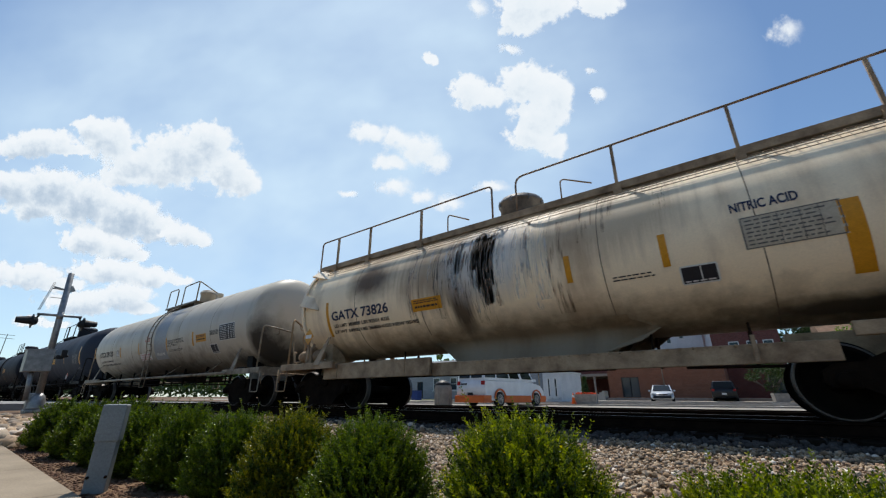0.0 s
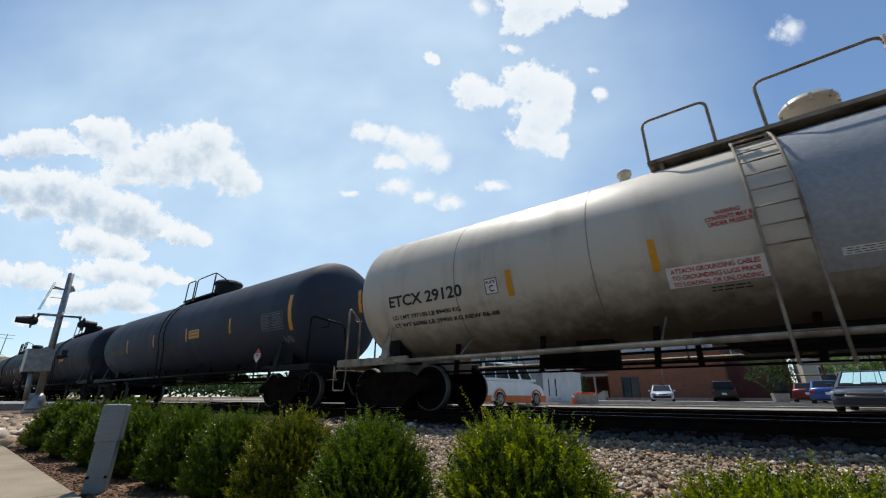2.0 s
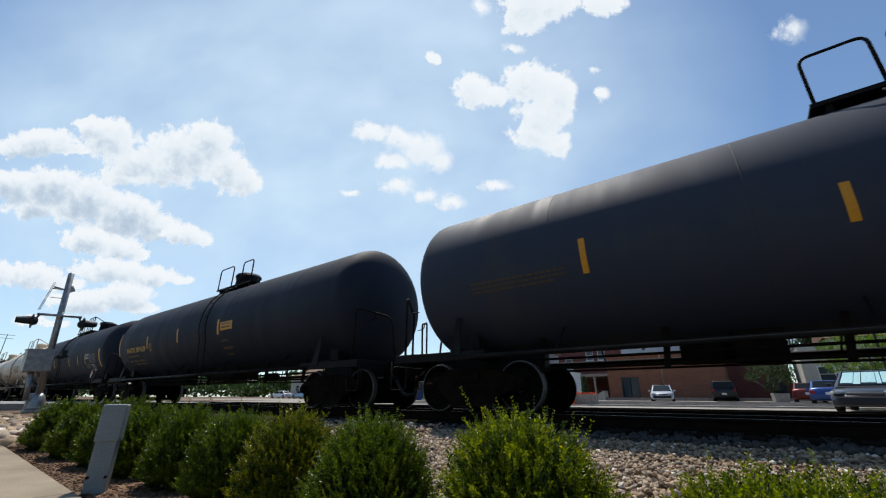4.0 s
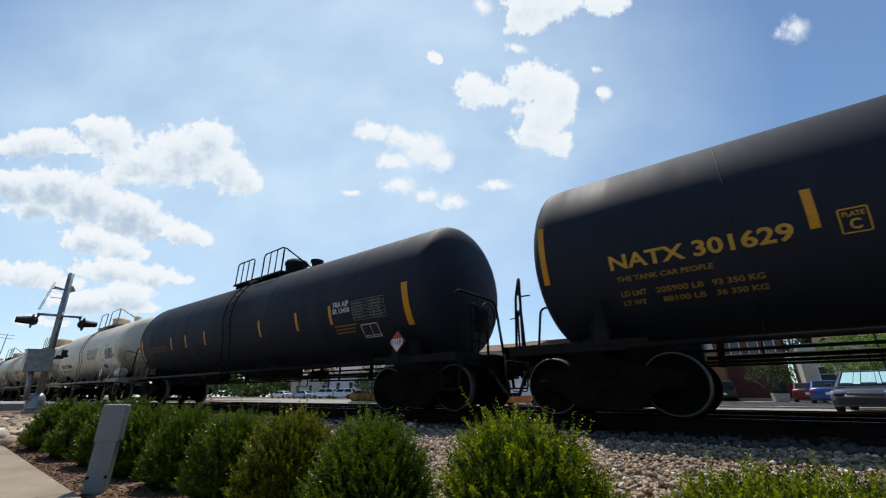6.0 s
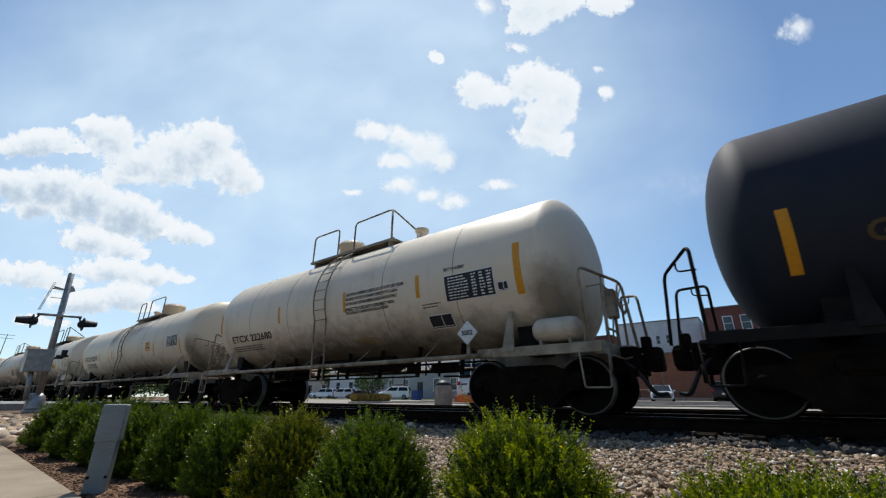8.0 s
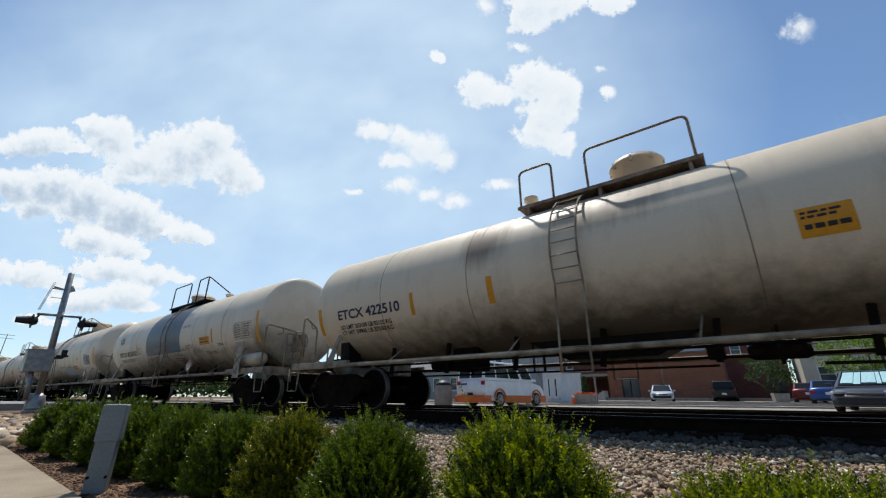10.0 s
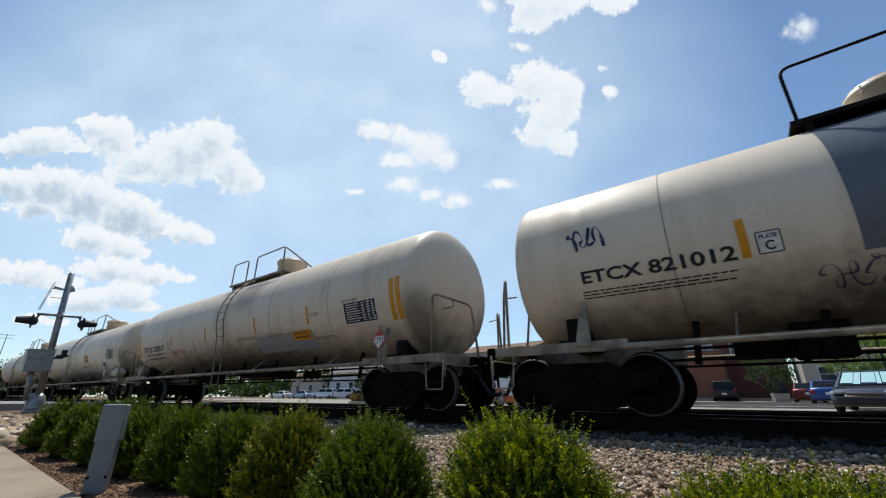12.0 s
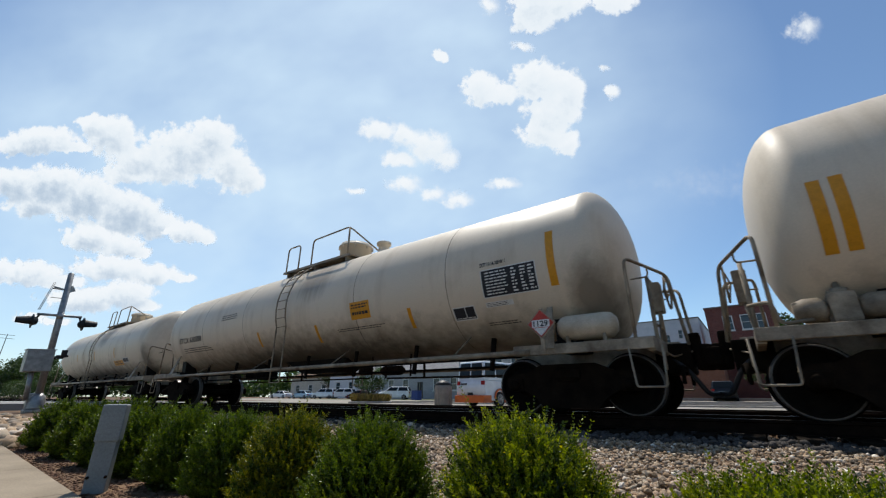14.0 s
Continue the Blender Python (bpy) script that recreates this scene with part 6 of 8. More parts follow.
            part("side_window", bm, CAR_GLASS, cab)
    if sunshade:
        bm = bmesh.new()
        for u0, u1, v0 in ((0.1, 0.3, 0.18), (0.31, 0.42, 0.12), (0.435, 0.66, 0.2), (0.67, 0.74, 0.14), (0.755, 0.9, 0.2)):
            quad_on(bm, [p["r"][3], p["l"][3], p["l"][2], p["r"][2]], u0, u1, v0, 0.84, 0.038)
        part("sunshade", bm, SHADE_FOIL, cab, "silvery folding windshield sunshade")
    # wheels
    for fx in wheels:
        for sg in (-1, 1):
            bm = bmesh.new()
            lathe(bm, [(-0.11, 0.0), (-0.11, wheel_r * 0.66), (-0.12, wheel_r * 0.7), (-0.11, wheel_r * 0.96), (-0.07, wheel_r), (0.09, wheel_r), (0.11, wheel_r * 0.9), (0.11, 0.0)], "y", 24, (0, 0, 0))
            ty = part("tyre", bm, RUBBER, car)
            ty.matrix_basis = pose(fx * length, sg * (w - 0.10), wheel_r, 0, 0, 0 if sg < 0 else 180)
            bm = bmesh.new()
            lathe(bm, [(-0.118, 0.0), (-0.118, wheel_r * 0.18), (-0.10, wheel_r * 0.25), (-0.105, wheel_r * 0.58), (-0.125, wheel_r * 0.64), (-0.11, wheel_r * 0.67)], "y", 20, (0, 0, 0))
            part("rim", bm, ALLOY, ty)
    # lamps, mirrors, bumper and grille
    for sg in (-1, 1):
        bm = bmesh.new()
        box(bm, (length - 0.19 - 0.5 * plan, sg * (w - 0.25), 0.64), (0.34, 0.38, 0.10), Euler((0, 0, -sg * 0.35)).to_matrix(), bevel=0.04)
        part("headlight", bm, LAMP_GLASS, car)
        bm = bmesh.new()
        box(bm, (0.06, sg * (w - 0.16), z0 - 0.13), (0.12, 0.22, 0.2), bevel=0.03)
        part("tail_light", bm, TAIL_RED, car)
        bm = bmesh.new()
        box(bm, (x3 - 0.25, sg * (w + 0.08), z0 + 0.08), (0.1, 0.18, 0.14), bevel=0.03)
        part("wing_mirror", bm, paint, car)
    bm = bmesh.new()
    box(bm, (length + 0.015, 0, 0.38), (0.08, width * 0.78, 0.26), Euler((0, -0.2, 0)).to_matrix(), bevel=0.05)
    box(bm, (length - 0.06, 0, 0.58), (0.06, width * 0.5, 0.09), Euler((0, -0.5, 0)).to_matrix(), bevel=0.02)
    part("grille", bm, DARK_PAINT, car)
    bm = bmesh.new()
    box(bm, (length - 0.2, 0, 0.31), (0.42, width * 0.95, 0.26), bevel=0.1)
    part("bumper", bm, paint, car)
    bm = bmesh.new()
    box(bm, (-0.01, 0, 0.62), (0.03, 0.34, 0.15), bevel=0.004)
    part("plate", bm, WHITE if skirt is None else DARK_PAINT, car)
    if skirt:
        bm = bmesh.new()
        for sg in (-1, 1):
            box(bm, (length * 0.5, sg * (w - 0.03), 0.38), (length * 0.46, 0.08, 0.36), bevel=0.02)
            box(bm, (length * 0.04, sg * (w - 0.03), 0.38), (length * 0.1, 0.08, 0.36), bevel=0.02)
            box(bm, (length * 0.95, sg * (w - 0.03), 0.38), (length * 0.1, 0.08, 0.36), bevel=0.02)
            for fx in wheels:
                tube(bm, [(fx * length + (wheel_r + 0.09) * math.cos(a), sg * (w + 0.015), wheel_r + 0.03 + (wheel_r + 0.09) * math.sin(a)) for a in [math.pi * k / 12 for k in range(13)]], 0.05, 6)
        box(bm, (-0.06, 0, 0.38), (0.16, width, 0.36), bevel=0.04)
        box(bm, (length + 0.0, 0, 0.42), (0.16, width, 0.24), bevel=0.04)
        part("painted_skirt", bm, skirt, car, "orange-painted lower body and bumper")
    if rack:
        bm = bmesh.new()
        for sg in (-1, 1):
            tube(bm, bend([(x1 + 0.1, sg * (wr - 0.08), z1), (x1 + 0.15, sg * (wr - 0.08), z1 + 0.07), (x2 - 0.15, sg * (wr - 0.08), z1 + 0.07), (x2 - 0.1, sg * (wr - 0.08), z1)], 0.05, 3), 0.018, 6)
        part("roof_rack", bm, DARK_PAINT, car)
    return car


SHADE_FOIL = plain("sunshade_foil", (0.45, 0.72, 0.74), 0.35, 0.2)
SILVER, GRAPHITE, JET, BLUE, MAROON, PEARL = (glossy(a, b, c) for a, b, c in (("silver_paint", (0.55, 0.57, 0.6), 0.5), ("graphite_paint", (0.055, 0.055, 0.062), 0.5),
    ("jet_paint", (0.02, 0.021, 0.024), 0.3), ("blue_paint", (0.03, 0.07, 0.22), 0.4), ("maroon_paint", (0.12, 0.02, 0.02), 0.3), ("white_paint", (0.72, 0.73, 0.74), 0.0)))
ORANGE = glossy("orange_paint", (0.60, 0.13, 0.03), 0.0)
PALE_BLUE = glossy("pale_blue_paint", (0.30, 0.40, 0.50), 0.4)

SEDAN = [(0.0, 0.35), (0.0, 0.62), (0.05, 0.86), (0.16, 0.98), (0.9, 0.96), (3.2, 0.88), (3.7, 0.82), (4.15, 0.74), (4.48, 0.63), (4.64, 0.5), (4.70, 0.35), (4.55, 0.2), (0.2, 0.22)]
SEDAN_CABIN = (0.4, 1.2, 2.55, 3.7, 0.83, 1.42)
SUV = [(0.0, 0.4), (0.0, 0.85), (0.06, 1.12), (3.4, 1.1), (4.4, 0.98), (4.62, 0.8), (4.65, 0.4), (4.4, 0.26), (0.3, 0.26)]
SUV_CABIN = (0.03, 0.35, 2.75, 3.6, 1.06, 1.70)
VAN = [(0.0, 0.42), (0.0, 0.9), (0.02, 1.34), (4.3, 1.34), (5.3, 1.18), (5.65, 0.9), (5.7, 0.42), (5.4, 0.3), (0.3, 0.3)]
VAN_CABIN = (0.02, 0.16, 3.95, 4.75, 1.30, 2.28)


def parked(kind, label, category, x, y, turn, paint, **more):
    shape = {"sedan": (SEDAN, SEDAN_CABIN, 4.72, 1.84), "suv": (SUV, SUV_CABIN, 4.65, 1.9), "van": (VAN, VAN_CABIN, 5.7, 2.0)}[kind]
    lower, cabin, length, width = shape
    m = pose(x, y, ground_z(x, y) + 0.012, 0, 0, turn) @ Matrix.Translation((-length / 2, 0, 0))
    return vehicle({"sedan": "car", "suv": "suv", "van": "van"}[kind], label, category, m, paint, length, width, lower, cabin, **more)


parked("van", "white passenger van with orange lower body", "van", -11.73, 21.33, 82, PEARL, sides=((0.02, 0.2), (0.23, 0.46), (0.49, 0.68), (0.74, 0.95)), skirt=ORANGE, wheel_r=0.37, wheels=(0.22, 0.83), plan=0.12, lean=0.12)
parked("sedan", "silver sedan parked facing the railway", "car", -7.2, 43.4, -82, SILVER)
parked("suv", "black sport utility car parked tail to the railway", "car", -2.55, 46.6, 92, JET, rack=True)
parked("sedan", "graphite sedan with a sunshade behind its windshield", "car", 3.35, 21.9, -104, GRAPHITE, sunshade=True)
parked("sedan", "blue car parked tail to the railway", "car", 3.6, 37.0, 85, BLUE)
parked("sedan", "maroon car parked in the lot", "car", 3.05, 43.5, 86, MAROON)
parked("suv", "white sport utility car on the side street", "car", -41.0, 43.2, -150, PEARL)
parked("sedan", "pale blue sedan on the side street", "car", -68.0, 47.0, -175, PALE_BLUE)
parked("suv", "silver sport utility car on the side street", "car", -63.5, 48.5, -160, SILVER)
parked("suv", "white pickup-sized car on the side street", "car", -60.5, 50.0, -150, PEARL)
parked("sedan", "maroon car on the side street", "car", -57.5, 51.5, -150, MAROON)
parked("sedan", "white car at the end of the side street", "car", -77.5, 48.5, -170, PEARL)


def street_things():
    # concrete bin with a dark lid
    x, y = -13.9, 18.5
    bin_ = thing("litter_bin", "round concrete litter bin with a dark lid", "litter bin", at=pose(x, y, ground_z(x, y) + 0.012))
    bin_.scale = (1.4, 1.4, 1.4)
    bm = bmesh.new()
    lathe(bm, [(0.0, 0.30), (0.03, 0.32), (0.72, 0.33), (0.78, 0.31)], "z", 24)
    part("drum", bm, CONCRETE, bin_)
    for k in range(16):
        a = 2 * math.pi * k / 16
        bm = bmesh.new()
        box(bm, (0.33 * math.cos(a), 0.33 * math.sin(a), 0.38), (0.03, 0.03, 0.64), Euler((0, 0, a)).to_matrix())
        part("rib", bm, CONCRETE, bin_)
    bm = bmesh.new()
    lathe(bm, [(0.78, 0.30), (0.82, 0.33), (0.9, 0.26), (0.98, 0.1), (1.0, 0.0)], "z", 24)
    part("lid", bm, DARK_PAINT, bin_)
    # orange traffic cone
    x, y = -10.15, 28.2
    cone = thing("traffic_cone", "orange traffic cone with a white collar", "traffic cone", at=pose(x, y, ground_z(x, y) + 0.012))
    om = plain("cone_orange", (0.75, 0.13, 0.02), 0.5)
    bm = bmesh.new()
    box(bm, (0, 0, 0.02), (0.36, 0.36, 0.04), bevel=0.01)
    lathe(bm, [(0.04, 0.14), (0.72, 0.03), (0.74, 0.0)], "z", 20)
    part("shell", bm, om, cone)
    bm = bmesh.new()
    lathe(bm, [(0.42, 0.086), (0.56, 0.064)], "z", 20)
    part("collar", bm, WHITE, cone)
    # concrete planters
    for x, y, w, hgt, plant in ((-9.6, 29.2, 1.5, 0.62, True), (1.2, 40.6, 0.95, 0.65, False)):
        pl = thing("planter", "tapered square concrete planter", "planter", "concrete planters", at=pose(x, y, ground_z(x, y) + 0.012, 0, 0, 12))
        bm = bmesh.new()
        a, b = w / 2, w / 2 * 0.86
        lo = [bm.verts.new((sx * b, sy * b, 0)) for sx, sy in ((-1, -1), (1, -1), (1, 1), (-1, 1))]
        hi = [bm.verts.new((sx * a, sy * a, hgt)) for sx, sy in ((-1, -1), (1, -1), (1, 1), (-1, 1))]
        bm.faces.new(lo[::-1])
        fc = bm.faces.new(hi)
        for k in range(4):
            bm.faces.new((lo[k], lo[(k + 1) % 4], hi[(k + 1) % 4], hi[k]))
        bmesh.ops.inset_individual(bm, faces=[fc], thickness=0.1, depth=0)
        bmesh.ops.translate(bm, verts=fc.verts[:], vec=(0, 0, -0.1))
        part("pot", bm, CONCRETE, pl)
        if plant:
            rng = np.random.default_rng(5)
            n = 1500
            zz = rng.random(n)
            rr = 0.34 * (1 - zz * 0.75) * np.sqrt(rng.random(n))
            an = rng.uniform(0, 6.28, n)
            at = np.stack([rr * np.cos(an), rr * np.sin(an), hgt - 0.1 + zz * 1.25], 1)
            part("conifer", leaves_mesh("conifer", at, rng.normal(size=(n, 3)) + (0, 0, 0.8), 0.09, TREE_LEAF, rng), None, pl)
            n = 500
            at = np.stack([rng.uniform(-0.65, 0.65, n), rng.uniform(-0.65, 0.65, n), hgt - 0.08 + rng.random(n) * 0.18], 1)
            part("flowers", leaves_mesh("flowers", at, rng.normal(size=(n, 3)) + (0, 0, 0.6), 0.07, FLOWER, rng, 0.9), None, pl)


FLOWER = leaf_material("red_petals", (0.5, 0.03, 0.03), (0.6, 0.08, 0.04), (0.06, 0.12, 0.02), 0.3)
street_things()


def tree(x, y, tall, spread, seed, leaf=0.16, count=5000, mat=None, trunk=0.45, label="leafy green tree in full summer leaf"):
    rng = np.random.default_rng(seed)
    t = thing("tree", label, "tree", "trees beyond the railway", at=pose(x, y, ground_z(x, y) - 0.02))
    base = tall * trunk
    bm = bmesh.new()
    r0 = tall * 0.022
    tube(bm, [(0, 0, 0), (0.03, 0.02, base * 0.5), (0, 0.05, base), (0.08, 0, tall * 0.8)], r0, 8)
    for v in bm.verts:
        k = 1.3 - 1.0 * max(0.0, v.co.z) / (tall * 0.8)
        v.co.x, v.co.y = v.co.x * k, v.co.y * k
    tips = []
    for k in range(9):
        a = k * 2.4 + rng.random()
        z = base * rng.uniform(0.7, 1.25)
        q = Vector((math.cos(a) * spread * rng.uniform(0.3, 0.42), math.sin(a) * spread * rng.uniform(0.3, 0.42), z + tall * rng.uniform(0.12, 0.3)))
        tube(bm, [(0, 0, z), (q.x * 0.5, q.y * 0.5, (z + q.z) / 2 - 0.1), tuple(q)], r0 * 0.35, 5)
        tips.append(q)
    part("trunk", bm, BARK, t)
    # crown of many clumps round the limbs
    clumps, n = [], 34
    for k in range(n):
        d = rng.normal(size=3)
        d /= np.linalg.norm(d)
        rr = rng.uniform(0.35, 1.0) ** 0.5
        clumps.append((d[0] * spread / 2 * rr, d[1] * spread / 2 * rr, base + (tall - base) * (0.5 + 0.48 * d[2] * rr), spread * rng.uniform(0.10, 0.19)))
    clumps = np.array(clumps)
    pick = rng.integers(0, n, count)
    d = rng.normal(size=(count, 3))
    d /= np.linalg.norm(d, axis=1, keepdims=True)
    at = clumps[pick, :3] + d * clumps[pick, 3:4] * rng.uniform(0.55, 1.05, (count, 1)) * (1, 1, 0.75)
    part("crown", leaves_mesh("crown", at, d + rng.normal(size=(count, 3)) * 0.6 + (0, 0, -0.3), leaf, mat or TREE_LEAF, rng, 0.7), None, t)


tree(0.9, 45.0, 4.2, 3.6, 1, 0.13, 4200, trunk=0.25)
tree(6.6, 40.5, 5.2, 4.6, 2, 0.15, 5200, BRIGHT_LEAF, trunk=0.3, label="bright yellow-green tree in summer leaf")
tree(10.5, 44.0, 5.6, 5.0, 3, 0.16, 5200, BRIGHT_LEAF, trunk=0.3, label="bright yellow-green tree in summer leaf")
tree(6.0, 92.0, 13.8, 8.0, 4, 0.4, 4200)
tree(11.5, 96.0, 12.5, 9.0, 5, 0.4, 4200)
tree(17.5, 92.0, 11.0, 8.0, 6, 0.4, 3600)
tree(-25.2, 23.8, 3.0, 2.3, 7, 0.11, 3000, trunk=0.22, label="small dark shrub-like tree on a planted island")
tree(-52.0, 47.0, 3.4, 2.6, 8, 0.16, 2200)
tree(-75.0, 58.0, 6.5, 5.5, 9, 0.25, 2600)
for k, (tx, ty, th) in enumerate(((-112, 15.5, 7.2), (-118, 17.5, 8.8), (-126, 19.0, 9.2), (-136, 20.0, 9.0), (-122, 14.2, 6.0), (-104, 18.5, 5.5), (-146, 19.0, 9.5))):
    tree(tx, ty, th, 8.0, 20 + k, 0.32, 4200, trunk=0.2)
for k, (tx, ty) in enumerate(((-86, 11.6), (-92, 11.9), (-81, 12.2))):
    tree(tx, ty, 2.6, 3.6, 50 + k, 0.14, 2600, trunk=0.1, label="low green roadside shrub")


def far_woods():
    """Wooded rise far down the line, a long uneven band of crowns."""
    rng = np.random.default_rng(77)
    n = 26000
    s = rng.random(n)
    px = np.where(s < 0.6, -60 - 330 * (s / 0.6), -390 + 40 * rng.normal(size=n))
    py = np.where(s < 0.6, 95 - 20 * (s / 0.6), 75 - 60 * ((s - 0.6) / 0.4)) + rng.normal(size=n) * 5
    top = 8.5 + 3.0 * np.sin(px * 0.09) + 2.0 * np.sin(px * 0.23 + py * 0.2) + np.where(px < -200, 5.0, 0)
    at = np.stack([px, py, top * np.sqrt(rng.random(n)) * rng.uniform(0.75, 1.0, n)], 1)
    ob = part("far_woods", leaves_mesh("far_woods", at, rng.normal(size=(n, 3)) + (0, 0, 0.3), 1.5, TREE_LEAF, rng, 0.8), None)
    tagged(ob, "distant band of green woods on a low rise", "woods", kind="stuff")


far_woods()


# planted island of tan grass under the small tree
def island():
    isl = thing("planted_island", "low island of dry ornamental grass", "planting", at=pose(-25.2, 23.8, ground_z(-25, 23.8)))
    bm = bmesh.new()
    lathe(bm, [(0.0, 1.75), (0.14, 1.75), (0.16, 1.68), (0.13, 1.6), (0.13, 0.0)], "z", 28)
    part("kerb", bm, CONCRETE, isl)
    rng = np.random.default_rng(3)
    n = 2600
    a, r = rng.uniform(0, 6.28, n), 1.55 * np.sqrt(rng.random(n))
    at = np.stack([r * np.cos(a), r * np.sin(a), np.full(n, 0.12)], 1)
    part("grass", leaves_mesh("grass", at, rng.normal(size=(n, 3)) * 0.25 + (0, 0, 1), 0.55, DRY_GRASS, rng, 0.08), None, isl)


DRY_GRASS = leaf_material("dry_grass", (0.16, 0.11, 0.04), (0.28, 0.2, 0.08), (0.12, 0.13, 0.03), 0.3)
island()


# ---- buildings ----
def masonry(name, dark, light, course=0.075):
    """Brick seen from far: courses as fine relief, uneven tone."""
    m, n, l, p = material(name)
    tc, mp, br = n.new("ShaderNodeTexCoord"), n.new("ShaderNodeMapping"), n.new("ShaderNodeTexBrick")
    mp.inputs["Rotation"].default_value = (radians(90), 0, 0)
    l.new(tc.outputs["Object"], mp.inputs[0])
    l.new(mp.outputs[0], br.inputs["Vector"])
    br.inputs["Scale"].default_value = 1.0
    br.inputs["Brick Width"].default_value, br.inputs["Row Height"].default_value, br.inputs["Mortar Size"].default_value = 0.22, course, 0.008
    for k, c in ((1, dark), (2, light), (3, tuple(0.5 * (a + b) + 0.06 for a, b in zip(dark, light)))):
        br.inputs[k].default_value = (*c, 1)
    g = noise_of(n, l, 0.8, 5, 0.6)
    col = mixed(n, l, 0.6, br.outputs[0], ramp(n, l, g, [(0.3, (0.6, 0.58, 0.56)), (0.7, (1, 1, 1))]), "MULTIPLY")
    l.new(col, p.inputs["Base Color"])
    p.inputs["Roughness"].default_value = 0.9
    bumped(n, l, p, br.outputs["Fac"], -0.3, 0.01)
    return m


TAN_BRICK = masonry("orange_brown_brick", (0.19, 0.066, 0.030), (0.26, 0.095, 0.045))
RED_BRICK = masonry("dark_red_brick", (0.10, 0.028, 0.022), (0.16, 0.045, 0.032))
WHITE_WALL = surface("white_painted_wall", (0.5, 0.52, 0.54), (0.66, 0.67, 0.68), 0.7, 0.8, 0, 0.1)
GREY_SIDING = surface("grey_siding", (0.25, 0.26, 0.27), (0.36, 0.37, 0.38), 0.9, 0.8, 0, 0.2, stretch=(1, 1, 8))
CREAM_WALL = surface("cream_render", (0.42, 0.39, 0.32), (0.56, 0.52, 0.44), 0.8, 0.85, 0, 0.1)
ROOF_GREY = surface("grey_shingle", (0.10, 0.10, 0.105), (0.2, 0.2, 0.205), 2.0, 0.9, 0, 0.4)
ROOF_BROWN = surface("brown_shingle", (0.13, 0.08, 0.05), (0.24, 0.15, 0.10), 2.0, 0.9, 0, 0.4)
TRIM_WHITE = plain("white_trim", (0.72, 0.72, 0.70), 0.6)
m_, n_, l_, p_ = material("window_glass")
p_.inputs["Base Color"].default_value = (0.03, 0.045, 0.055, 1)
p_.inputs["Roughness"].default_value = 0.08
PANE = m_


def wall_with_holes(bm, x0, x1, z0, z1, y, thick, holes):
    """A wall whose openings go through it. holes: (x0, x1, z0, z1)."""
    xs = sorted({x0, x1, *[h[0] for h in holes], *[h[1] for h in holes]})
    zs = sorted({z0, z1, *[h[2] for h in holes], *[h[3] for h in holes]})
    for a, b in zip(xs, xs[1:]):
        for c, d in zip(zs, zs[1:]):
            mx, mz = (a + b) / 2, (c + d) / 2
            if any(h[0] < mx < h[1] and h[2] < mz < h[3] for h in holes):
                continue
            box(bm, (mx, y + thick / 2, mz), (b - a, thick, d - c))
    bmesh.ops.remove_doubles(bm, verts=bm.verts[:], dist=0.0005)


